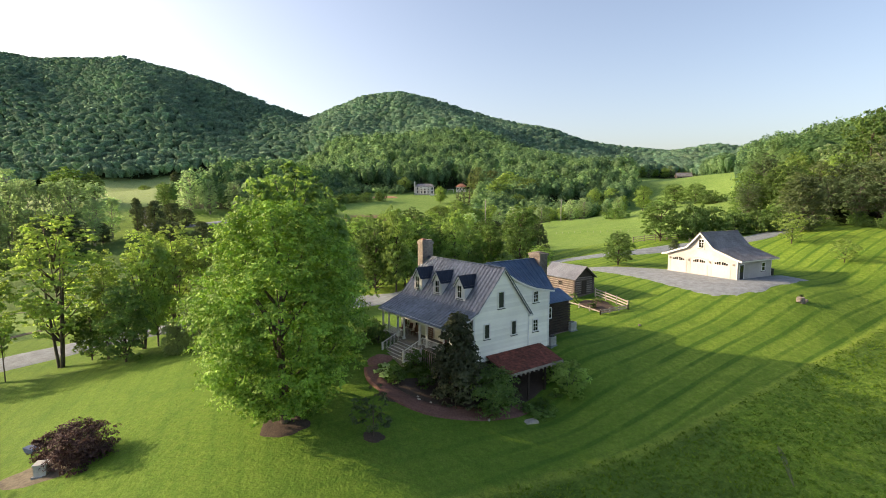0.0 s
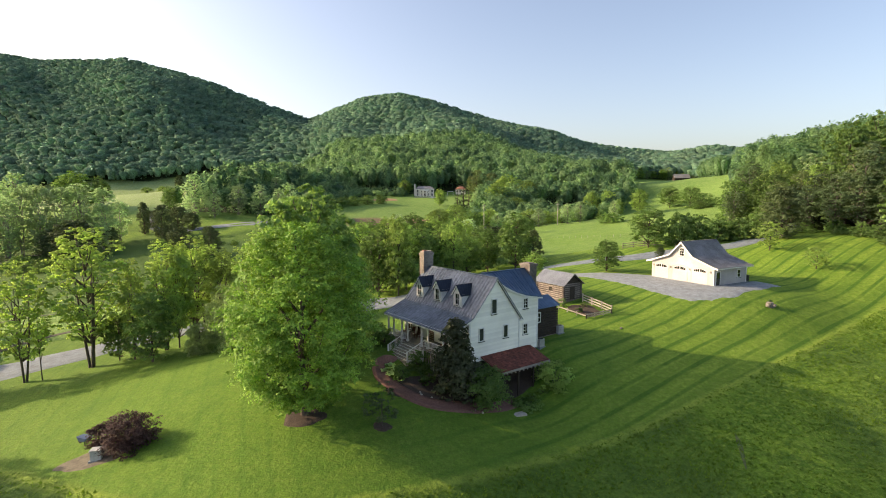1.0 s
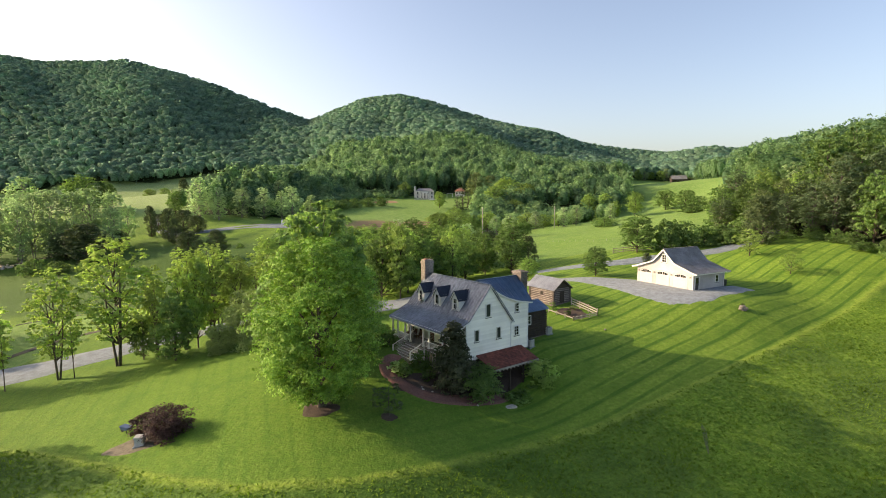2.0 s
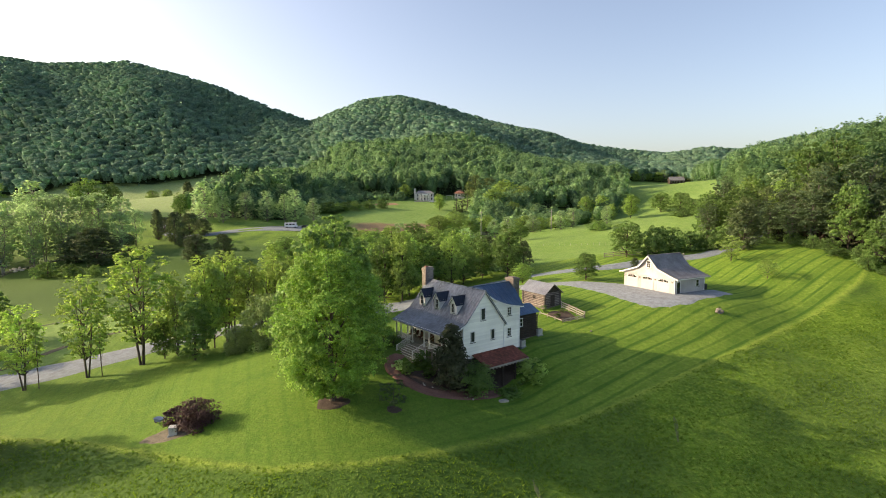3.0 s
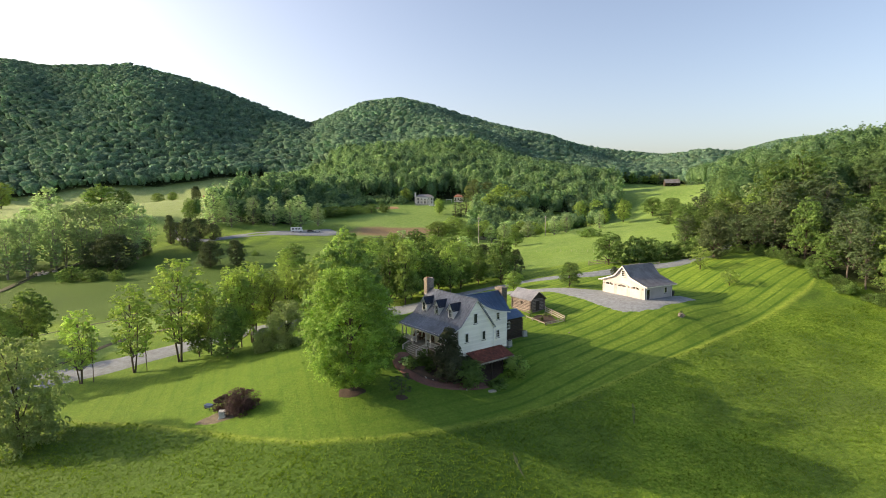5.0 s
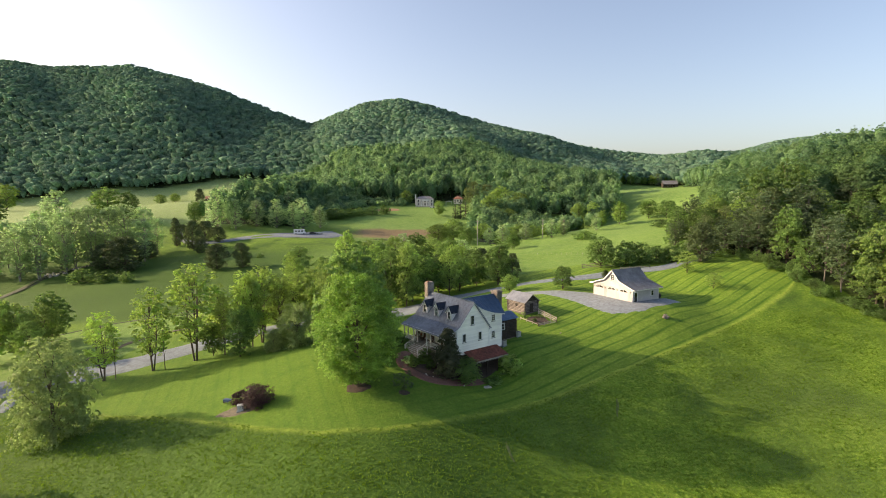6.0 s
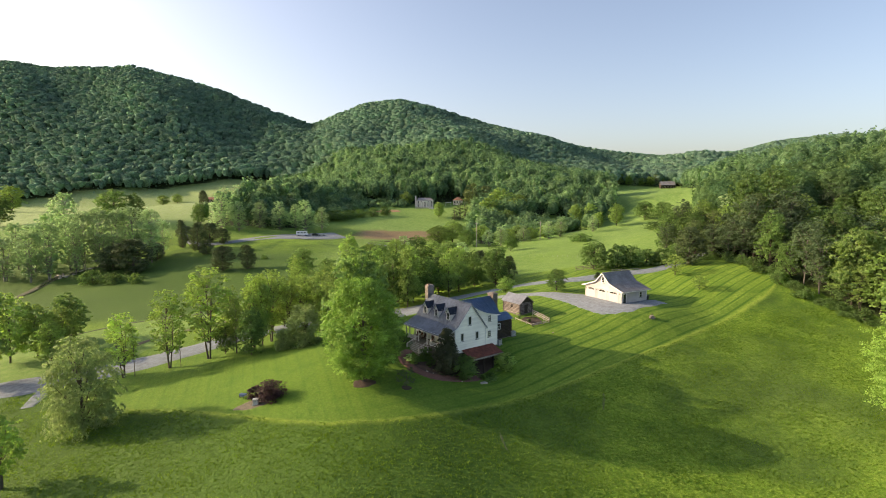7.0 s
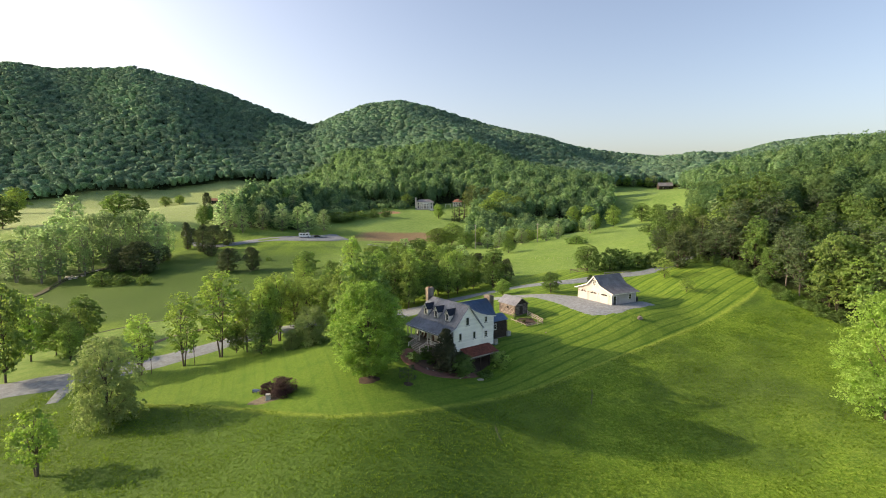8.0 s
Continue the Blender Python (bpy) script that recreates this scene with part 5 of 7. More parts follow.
for n, (x, y, h, w) in enumerate([(46, 110.7, 9.2, 9.1), (150.3, 342.5, 13.5, 16.9), (157.9, 330.1, 13.1, 16.4)]):
    plant("dark", x, y, h, w, "trees round the upper field", n)
for n, (x, y, h, w) in enumerate([(71.1, 103.9, 10.5, 9), (43.3, 97.7, 2.8, 2.2)]):
    plant("cedar", x, y, h, w, "trees round the upper field", n)
for n, (x, y, h, w) in enumerate([(53.3, 111.8, 7.4, 9), (57.6, 112.4, 6.6, 8.5), (61.9, 111.3, 5.2, 8), (66.3, 110.9, 5.0, 8), (70.2, 109.9, 6, 8)]):
    plant("bush", x, y, h, w, "trees round the upper field", n + 30)
for n, (x, y, h, w) in enumerate([(117.4, 345.6, 12.8, 10.3), (125, 329.5, 16.4, 13.9), (104.9, 364.2, 17.8, 13.4), (117.1, 367.9, 17.1, 13.5)]):
    plant("round", x, y, h, w, "trees round the upper field", n)
for n, (x, y, h, w) in enumerate([(160.3, 316.8, 8.7, 15.8), (97.9, 194.1, 3.7, 10.6), (95.1, 168.8, 3.3, 7.1), (98.3, 346.1, 8.6, 12.8), (63.7, 193.8, 4.2, 10.6)]):
    plant("bush", x, y, h, w, "trees round the upper field", n)
for n, (x, y, h, w) in enumerate([(63.5, 95.3, 5.6, 6.4), (64.4, 83.6, 3.7, 4.2)]):
    plant("orchard", x, y, h, w, "trees round the upper field", n)
for n, (x, y, h, w) in enumerate([(30.4, 90.5, 6.0, 6.0)]):
    plant("dark", x, y, h, w, "trees round the upper field", n)
for n, (x, y, h, w) in enumerate([(-15.0, 50.6, 20.0, 14), (-15.6, 57.4, 19.6, 13), (-13.9, 107, 15.5, 10.5), (-4.2, 112, 13.5, 10.5), (-0.7, 120, 11.9, 11.1), (5.7, 118, 10.6, 9.1), (11.1, 122, 10.7, 8.4), (17.1, 116, 13.7, 10.4), (-15.7, 112, 12.4, 10.5), (-18.8, 90, 18.1, 7.6)]):
    plant("dark", x, y, h, w, "trees behind the house", n)
for n, (x, y, h, w) in enumerate([(-8.2, 111, 15.5, 11.0), (-9.5, 105, 17.7, 8.4), (2.6, 112, 15, 7.0), (-47.4, 128, 15.4, 10.0), (-34.1, 150, 19.3, 8.7), (-48.1, 92, 15.4, 9.3), (-42.7, 96, 13.1, 7.9), (-38.4, 100, 13.4, 7.3), (-30.3, 86, 16, 8.9), (-25.3, 80, 17.2, 8.5), (-8, 118, 10.4, 7.3), (17.9, 96, 4.6, 5.8)]):
    plant("round", x, y, h, w, "trees behind the house", n)
for n, (kind, x, y, h, w) in enumerate([("dark", -48.2, 70.2, 7.5, 5.0), ("pale", -33.4, 64.4, 4.6, 4.2), ("dark", -59, 177, 11, 13), ("bush", -95, 216, 3.0, 4.5)]):
    plant(kind, x, y, h, w, "trees along the farm road", n + 20)
for n, (x, y, h, w) in enumerate([(-175, 205, 25, 12), (-165, 228, 26, 12), (-190, 208, 24, 13), (-200, 212, 24, 14), (-148, 222, 20, 10), (-182, 230, 27, 13), (-172, 240, 26, 13), (-196, 232, 25, 14), (-210, 236, 25, 15), (-220, 205, 22, 14)]):
    plant("poplar", x, y, h, w, "grove by the stream", n + 20)
for kind, spots in (("round", [(-30, 180, 12, 11), (-19, 176, 13, 11), (-3, 166, 12, 11), (-12, 150, 13, 10), (6, 140, 12, 10), (-24, 146, 14, 10), (-32, 128, 13, 10)]), ("dark", [(-24, 168, 13, 10), (-10, 172, 14, 10), (3, 152, 13, 10), (-6, 138, 14, 10), (11, 133, 11, 9), (-17, 134, 14, 10), (-40, 140, 12, 10), (19, 128, 9, 9)]), ("aspen", [(-16, 182, 13, 10), (8, 156, 11, 9), (-38, 168, 12, 10)]), ("cedar", [(-1, 130, 10, 6), (14, 141, 9, 6), (22, 121, 8, 5)])):
    for n, (x, y, h, w) in enumerate(spots):
        plant(kind, x, y, h, w, "trees behind the house", n + 40)
for n, (x, y, h, w) in enumerate([(-98.8, 64.5, 24, 13), (-100.6, 82.9, 14, 9), (-104.5, 79.3, 18, 11), (-92, 76, 11, 7), (-97, 87, 12, 8)]):
    plant("round", x, y, h, w, "trees along the farm road", n + 40)
walnut = make_tree("walnut_tree", 61, 21, 8.6, 0.08, "round", 90, 26000, 0.17, M_BRIGHT, "large pale green leafy tree at the meadow's edge", lobe_size=0.28, trunk_r=0.35)
walnut.matrix_basis = pose(72.5, 30.0, gz(72.5, 30.0))
for n, (kind, x, y, h, w) in enumerate([("dark", 95, 118, 25, 15), ("dark", 107, 124, 26, 15), ("pine", 87, 103, 19, 11), ("fading", 92, 108, 19, 12), ("pine", 99, 104, 21, 12)]):
    plant(kind, x, y, h, w, "wood on the hillside", n + 70)
for n, (kind, x, y, h, w) in enumerate([("dark", 93.5, 77, 14, 10), ("dark", 93, 71.5, 13, 9), ("round", 96, 67, 14, 10), ("dark", 97, 62.5, 12, 9), ("round", 99, 72, 16, 11), ("pine", 89.5, 77, 14, 8), ("round", 102, 63, 14, 10), ("dark", 101, 58, 12, 9), ("tall", 92.5, 68.5, 11, 5)]):
    plant(kind, x, y, h, w, "wood on the hillside", n + 90)
for n, (kind, x, y, h, w) in enumerate([("dark", 80, 138, 14, 10), ("pine", 86, 142, 17, 10), ("dark", 84, 131, 15, 10), ("pine", 77, 133, 11, 8), ("dark", 82, 124, 14, 10), ("round", 90, 135, 17, 11), ("fading", 79, 117, 12, 9)]):
    plant(kind, x, y, h, w, "wood on the hillside", n + 120)
for n in range(11):
    y = 85 + n * 2.4
    plant("bush", float(np.interp(y, [84, 91, 104, 112], [85, 84, 83.5, 82])) + 1.5 * math.sin(n * 2.3), y, 2.2 + 1.2 * math.sin(n * 1.7), 4.2 + math.cos(n * 2.9), "undergrowth at the wood's edge", n + 140)
for n in range(11):
    x = 256 + n * 10.5
    plant("round" if n % 3 else "aspen", x, 741 + 4 * math.sin(n * 2.1) - (10 if n > 8 else 0), 15 + 3 * math.sin(n * 1.3), 15, "trees round the upper field", n + 160)
plant("round", 104, 50, 13, 10, "wood on the hillside", 5)
plant("dark", 112, 43, 13, 10, "wood on the hillside", 6)


def wood_line(y):
    """x at which the wood on the hillside begins."""
    return np.interp(y, WOOD_Y, WOOD_X)


def build_near_wood():
    rng = np.random.default_rng(8)
    gx, gy = np.meshgrid(np.arange(76, 172, 6.4), np.arange(48, 190, 6.4))
    n = 0
    for x, y in zip(gx.ravel(), gy.ravel()):
        x, y = x + rng.uniform(-2.6, 2.6), y + rng.uniform(-2.6, 2.6)
        depth = x - float(wood_line(y))
        if depth < 1.5 or math.hypot(x, y) > 172:
            continue
        near_pines = 86 < y < 114 and depth < 22
        kind = rng.choice(["pine", "dark", "fading"], p=[0.5, 0.25, 0.25]) if near_pines else rng.choice(["round", "dark", "tall", "pine", "aspen", "fading"], p=[0.17, 0.42, 0.08, 0.18, 0.04, 0.11])
        h = rng.uniform(12, 18) * (0.75 if depth < 5 else 1.0)
        plant(str(kind), x, y, h, h * rng.uniform(0.5, 0.72) if kind != "tall" else h * 0.42, "wood on the hillside", n)
        n += 1
    for k in range(46):
        y = 52 + k * 1.35 + rng.uniform(-1, 1)
        x = float(wood_line(y)) + rng.uniform(-1.6, 1.6)
        if 84 < y < 110:
            continue
        plant("bush", x, y, rng.uniform(1.2, 3.2), rng.uniform(2.2, 4.5), "undergrowth at the wood's edge", k)


build_near_wood()
for kind in PROTOS:
    for ob in (*PROTOS[kind][0].children_recursive, PROTOS[kind][0]):
        bpy.data.objects.remove(ob)


# ---- far woods and the wooded mountains: crowns past counting ----
def scatter(x0, x1, y0, y1, step, rng, keep):
    """Uneven rows of points in the plan where keep() allows."""
    gx, gy = np.meshgrid(np.arange(x0, x1, step), np.arange(y0, y1, step))
    x = gx.ravel() + rng.uniform(-0.45, 0.45, gx.size) * step
    y = gy.ravel() + rng.uniform(-0.45, 0.45, gx.size) * step
    k = keep(x, y)
    return x[k], y[k]


def dome_template(rng, rings=4, seg=8):
    """A lumpy crown: a dome of a few dozen faces."""
    v, f = [(0, 0, 1.0)], []
    for i in range(1, rings + 1):
        th = i / rings * 2.05
        for j in range(seg):
            a = (j + 0.5 * (i % 2)) * 2 * math.pi / seg
            v.append((math.sin(th) * math.cos(a), math.sin(th) * math.sin(a), math.cos(th)))
    for j in range(seg):
        f.append((0, 1 + j, 1 + (j + 1) % seg))
    for i in range(rings - 1):
        a0, b0 = 1 + i * seg, 1 + (i + 1) * seg
        for j in range(seg):
            p, q, r, s = a0 + j, b0 + j, b0 + (j + 1) % seg, a0 + (j + 1) % seg
            f += [(p, q, r), (p, r, s)]
    return np.array(v), np.array(f)


def forest_crowns(name, x, y, radius, height, rng, material, label, rings=4, seg=9, sprays=10, leaf=0.26, steep=1.0, core=1.0):
    """Crowns past counting, all in one mesh: each a lumpy dome reaching down to its trunk, rough with leaf sprays."""
    n = len(x)
    base = ground_z(x, y)
    tv, tf = dome_template(rng, rings, seg)
    m = len(tv)
    # lumps of its own for every crown
    ph = rng.uniform(0, 6.28, (n, 4))
    a1 = np.sin(3 * tv[None, :, 0] + 2 * tv[None, :, 2] + ph[:, 0:1]) * np.cos(4 * tv[None, :, 1] + ph[:, 1:2])
    a2 = np.sin(6 * tv[None, :, 1] + ph[:, 2:3]) * np.cos(6 * tv[None, :, 0] + 4 * tv[None, :, 2] + ph[:, 3:4])
    swell = 1 + 0.2 * a1 + 0.14 * a2 + 0.1 * rng.normal(size=(n, m)).clip(-1.6, 1.6)
    dome_h = np.minimum(radius * rng.uniform(0.65, 1.5, n) * steep, height * 0.7)
    low = tv[None, :, 2] < 0
    drop = np.where(low, (height - dome_h)[:, None] * rng.uniform(0.3, 0.6, (n, 1)) * np.abs(tv[None, :, 2]) / 0.46, 0)
    slim = np.where(low, rng.uniform(0.2, 0.6, (n, 1)) * (1 + 0.3 * rng.normal(size=(n, m)).clip(-1, 1)), 1.0)
    v = tv[None] * swell[:, :, None] * np.stack([slim, slim, np.ones_like(slim)], 2)
    v = np.stack([v[:, :, 0] * core * radius[:, None] + x[:, None], v[:, :, 1] * core * radius[:, None] + y[:, None],
                  np.maximum(v[:, :, 2], -0.1) * core * dome_h[:, None] - drop + (base + height - dome_h)[:, None]], 2)
    tri = (tf[None] + (np.arange(n) * m)[:, None, None]).reshape(-1, 3)
    v = v.reshape(-1, 3)
    # sprays standing off the domes
    tufts = max(3, sprays // 13)
    knots = rng.normal(size=(n, tufts, 3))
    knots /= np.linalg.norm(knots, axis=2, keepdims=True)
    knots[:, :, 2] = np.where(knots[:, :, 2] < -0.6, -knots[:, :, 2], knots[:, :, 2])
    d = knots[:, np.arange(sprays) % tufts] + 0.95 / math.sqrt(tufts) * rng.normal(size=(n, sprays, 3))
    d /= np.linalg.norm(d, axis=2, keepdims=True)
    lump = 1 + 0.17 * np.sin(3 * d[:, :, 0] + 2 * d[:, :, 2] + ph[:, 0:1]) * np.cos(4 * d[:, :, 1] + ph[:, 1:2]) + 0.13 * np.sin(6 * d[:, :, 1] + ph[:, 2:3]) * np.cos(6 * d[:, :, 0] + 4 * d[:, :, 2] + ph[:, 3:4])
    c = d * (lump * rng.uniform(0.92, 1.1, (n, sprays)))[:, :, None] * np.stack([radius, radius, dome_h], 1)[:, None, :]
    c[:, :, 2] -= np.where(d[:, :, 2] < 0, (height - dome_h)[:, None] * 1.4 * np.abs(d[:, :, 2]), 0)
    c = (c + np.stack([x, y, base + height - dome_h], 1)[:, None, :]).reshape(-1, 3)
    nrm = (0.45 * d + 1.5 * (d - 0.85 * knots[:, np.arange(sprays) % tufts]) + 0.35 * rng.normal(size=d.shape) + np.array([0, 0, 0.3])).reshape(-1, 3)
    nrm /= np.linalg.norm(nrm, axis=1, keepdims=True)
    a = np.cross(nrm, rng.normal(size=nrm.shape))
    a /= np.maximum(np.linalg.norm(a, axis=1, keepdims=True), 1e-6)
    b = np.cross(nrm, a)
    s = np.repeat(radius, sprays)[:, None] * leaf * rng.uniform(0.6, 1.3, (len(c), 1))
    q = np.stack([c + a * s, c + b * s * 0.85 + nrm * s * 0.2, c - a * s, c - b * s * 0.85 + nrm * s * 0.2], 1).reshape(-1, 3)
    quad = np.arange(len(q)).reshape(-1, 4) + len(v)
    loops = np.concatenate([tri.ravel(), quad.ravel()]).astype(np.int32)
    starts = np.concatenate([np.arange(len(tri)) * 3, 3 * len(tri) + np.arange(len(quad)) * 4]).astype(np.int32)
    me = bpy.data.meshes.new(name)
    me.vertices.add(len(v) + len(q))
    me.vertices.foreach_set("co", np.concatenate([v, q]).astype(np.float32).ravel())
    me.loops.add(len(loops))
    me.loops.foreach_set("vertex_index", loops)
    me.polygons.add(len(starts))
    me.polygons.foreach_set("loop_start", starts)
    me.update(calc_edges=True)
    shade = rng.uniform(0, 1, n)
    tone = me.attributes.new("tone", "FLOAT", "FACE")
    tone.data.foreach_set("value", np.concatenate([np.repeat(shade, len(tf)), np.repeat(shade, sprays)]).astype(np.float32))
    me.materials.append(material)
    return tagged(new(name, me), label, "woods", kind="stuff")


def build_forest():
    rng = np.random.default_rng(5)
    away = lambda x, y: np.hypot(x, y)
    under = lambda x, y: (np.abs(x) < 0.97 * (y + 60)) & (wooded(x, y) > 0.15)
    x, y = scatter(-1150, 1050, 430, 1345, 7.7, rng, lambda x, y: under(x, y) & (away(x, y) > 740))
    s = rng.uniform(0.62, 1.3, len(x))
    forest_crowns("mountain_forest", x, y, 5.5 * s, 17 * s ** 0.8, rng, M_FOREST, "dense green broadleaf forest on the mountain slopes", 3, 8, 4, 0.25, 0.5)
    x, y = scatter(-720, 700, 290, 770, 7.4, rng, lambda x, y: under(x, y) & (away(x, y) > 300) & (away(x, y) <= 740))
    s = rng.uniform(0.6, 1.35, len(x))
    low = np.where((x > 5) & (x < 0.36 * y), np.interp(y, [250, 340, 440, 470], [0.42, 0.55, 0.75, 1.0]), 1.0)
    low = low * np.where((x < -30) & (y < 450), np.clip((np.interp(y, [312, 338, 366, 398, 440], [-97, -91, -82, -72, -52]) - x) / 50, 0.28, 1.0), 1.0)
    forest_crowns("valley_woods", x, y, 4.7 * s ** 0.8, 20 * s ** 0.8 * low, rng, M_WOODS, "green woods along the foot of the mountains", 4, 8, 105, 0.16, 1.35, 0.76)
    x, y = scatter(90, 330, 60, 320, 6.6, rng, lambda x, y: under(x, y) & (wooded(x, y) > 0.45) & (away(x, y) > 168) & (away(x, y) <= 300))
    s = rng.uniform(0.65, 1.35, len(x))
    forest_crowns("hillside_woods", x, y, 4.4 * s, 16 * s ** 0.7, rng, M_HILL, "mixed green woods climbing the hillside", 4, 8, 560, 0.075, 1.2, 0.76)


build_forest()


M_MAGNOLIA = leaf_mat("magnolia_leaves", (0.055, 0.075, 0.04), (0.13, 0.15, 0.085), 0.25, 0.3)

# ---- beds, shrubs and small things round the house ----
def patch(name, cx, cy, rx, ry, turn, material, label, lift=0.05, seed=1):
    """A bed with an uneven edge laid over the land."""
    rng = np.random.default_rng(seed)
    bm = bmesh.new()
    n, rings = 30, 5
    ph = rng.uniform(0, 6, 3)
    ct, st = math.cos(radians(turn)), math.sin(radians(turn))
    prev = None
    mid = bm.verts.new((cx, cy, gz(cx, cy) + lift + 0.06))
    for k in range(1, rings + 1):
        ring = []
        for i in range(n):
            a = i * 2 * math.pi / n
            w = 1 + 0.07 * math.sin(3 * a + ph[0]) + 0.05 * math.sin(5 * a + ph[1]) + 0.03 * math.sin(9 * a + ph[2])
            px, py = rx * w * k / rings * math.cos(a), ry * w * k / rings * math.sin(a)
            x, y = cx + px * ct - py * st, cy + px * st + py * ct
            ring.append(bm.verts.new((x, y, gz(x, y) + (lift + 0.06 * (1 - k / rings) if k < rings else -0.06))))
        for i in range(n):
            if prev is None:
                bm.faces.new((mid, ring[i], ring[(i + 1) % n]))
            else:
                bm.faces.new((prev[i], ring[i], ring[(i + 1) % n], prev[(i + 1) % n]))
        prev = ring
    return tagged(part(name, bm, material, shade=True), label, "bed", kind="structure")


patch("mulch_bed", -12.6, 39.9, 2.1, 1.6, 10, M_MULCH, "brown mulch ring under the maple", seed=2)
patch("mulch_bed", -5.4, 39.1, 0.95, 0.75, 0, M_MULCH, "dark mulch ring under the sapling", seed=3)
patch("mulch_bed", -0.2, 46.5, 6.2, 2.5, 20, M_MULCH, "dark mulch planting bed before the house", 0.04, seed=4)
patch("bare_earth", -30.2, 37.3, 3.3, 1.8, 10, mat("bare_earth", (0.085, 0.075, 0.052), (0.165, 0.145, 0.105), 3, 0.95, 0.5), "bare earth round the purple shrub", 0.03, seed=5)
patch("brick_landing", -6.2, 50.0, 1.5, 1.0, 35, M_BRICK, "brick landing at the foot of the steps", 0.05, seed=6)
patch("bare_earth", -45, 408, 11, 7, 20, M_CLAY, "bare orange earth on the far hill", 0.5, seed=7)


def shrub(kind_mat, seed, x, y, h, w, label, shape="round", leaf=0.1, n=2600, name="shrub", lobes=22):
    t = make_tree(name, seed, h, w / 2, 0.0, shape, lobes, n, leaf, kind_mat, label, lobe_size=0.42, trunk_r=0.06, stems=3, category="shrub")
    t.matrix_basis = pose(x, y, gz(x, y) - 0.04, 0, 0, seed * 40)
    return t


shrub(M_MAGNOLIA, 101, 1.3, 45.5, 7.9, 5.3, "tall dark glossy evergreen beside the porch", "pyramid", 0.13, 12000, "magnolia_tree", 60)
shrub(M_DEEP, 102, 4.5, 45.4, 3.8, 5.2, "dense green juniper beside the lower porch", "spread", 0.09, 8000, lobes=34)
shrub(M_DEEP, 103, -2.6, 48.6, 2.3, 2.6, "clipped rounded green boxwood beside the steps", "round", 0.08, 2600)
shrub(M_DEEP, 104, -4.3, 46.9, 1.5, 2.0, "low green shrub in the mulch bed", "round", 0.08, 1500)
shrub(M_DEEP, 105, -1.6, 46.6, 1.3, 2.0, "low green shrub in the mulch bed", "round", 0.08, 1500)
shrub(M_PALE, 106, -5.6, 47.5, 1.1, 2.0, "pale flowering shrub in the mulch bed", "round", 0.08, 1300)
shrub(M_LEAF, 107, 12.2, 48.9, 3.3, 3.4, "light green shrub beside the lower porch", "spread", 0.09, 4200)
shrub(M_LEAF, 108, 11.0, 50.6, 2.2, 2.4, "light green shrub at the house corner", "spread", 0.1, 1500)
shrub(M_LEAF, 109, -8.3, 56.3, 2.4, 3.6, "mid green shrub at the porch end", "round", 0.11, 2400)
shrub(M_DEEP, 110, -6.9, 54.4, 1.9, 2.8, "dark green shrub at the porch end", "round", 0.1, 1900)
shrub(M_DEEP, 114, -8.8, 51.8, 1.6, 2.6, "dark green shrub beside the lawn", "round", 0.1, 1600)
shrub(M_DEEP, 115, 9.0, 46.6, 0.8, 3.2, "low ground cover beside the stone step", "spread", 0.08, 1500)
shrub(M_PURPLE, 111, -27.6, 38.1, 2.8, 5.0, "dark purple-leaved shrub on the lawn", "spread", 0.08, 11000, lobes=40)
shrub(M_PURPLE, 112, -30.6, 39.4, 2.0, 3.0, "dark purple-leaved shrub on the lawn", "spread", 0.08, 4600, lobes=26)
sapling = make_tree("sapling", 113, 4.2, 1.7, 0.2, "round", 14, 1400, 0.1, M_DARK, "small dark-leaved sapling in a mulch ring", lobe_size=0.4, trunk_r=0.06)
sapling.matrix_basis = pose(-5.4, 39.1, gz(-5.4, 39.1))


def rock(bm, x, y, z, r, rng):
    """A lumpy stone."""
    v, f = dome_template(rng, 4, 7)
    v = v * (1 + 0.16 * rng.normal(size=(len(v), 1)).clip(-1.5, 1.5)) * np.array([r, r * rng.uniform(0.7, 1.1), r * rng.uniform(0.6, 0.9)])
    vs = [bm.verts.new((x + p[0], y + p[1], z + p[2])) for p in v]
    for t in f:
        bm.faces.new([vs[i] for i in t])


def stones(name, x, y, spread, count, size, seed, material, label, group=""):
    rng = np.random.default_rng(seed)
    for k in range(count):
        px, py = x + rng.uniform(-spread, spread), y + rng.uniform(-spread, spread)
        bm = bmesh.new()
        rock(bm, 0, 0, 0, size * rng.uniform(0.6, 1.2), rng)
        ob = part(name, bm, material, shade=True)
        ob.matrix_basis = pose(px, py, gz(px, py) + size * 0.25)
        tagged(ob, label, "stone", group)


M_PALESTONE = mat("pale_stone", (0.34, 0.31, 0.26), (0.52, 0.48, 0.41), 5, 0.9, 0.5)
stones("garden_stone", -1.6, 44.9, 0.9, 4, 0.17, 5, M_PALESTONE, "pale garden stone in the mulch bed", "stones in the bed")
stones("garden_stone", 3.2, 43.9, 0.8, 3, 0.13, 6, M_PALESTONE, "pale garden stone in the mulch bed", "stones in the bed")
stones("lawn_stone", 23.4, 61.2, 0.15, 2, 0.17, 7, M_STONE, "small grey stone on the lawn")
step_bm = boxes((-0.65, 0.65, -0.4, 0.4, -0.15, 0.06))
ob = part("stone_step", step_bm, M_PALESTONE)
ob.matrix_basis = pose(7.8, 45.0, gz(7.8, 45.0) + 0.05, 0, 0, 25)
tagged(ob, "flat pale stone step at the lower porch", "step")

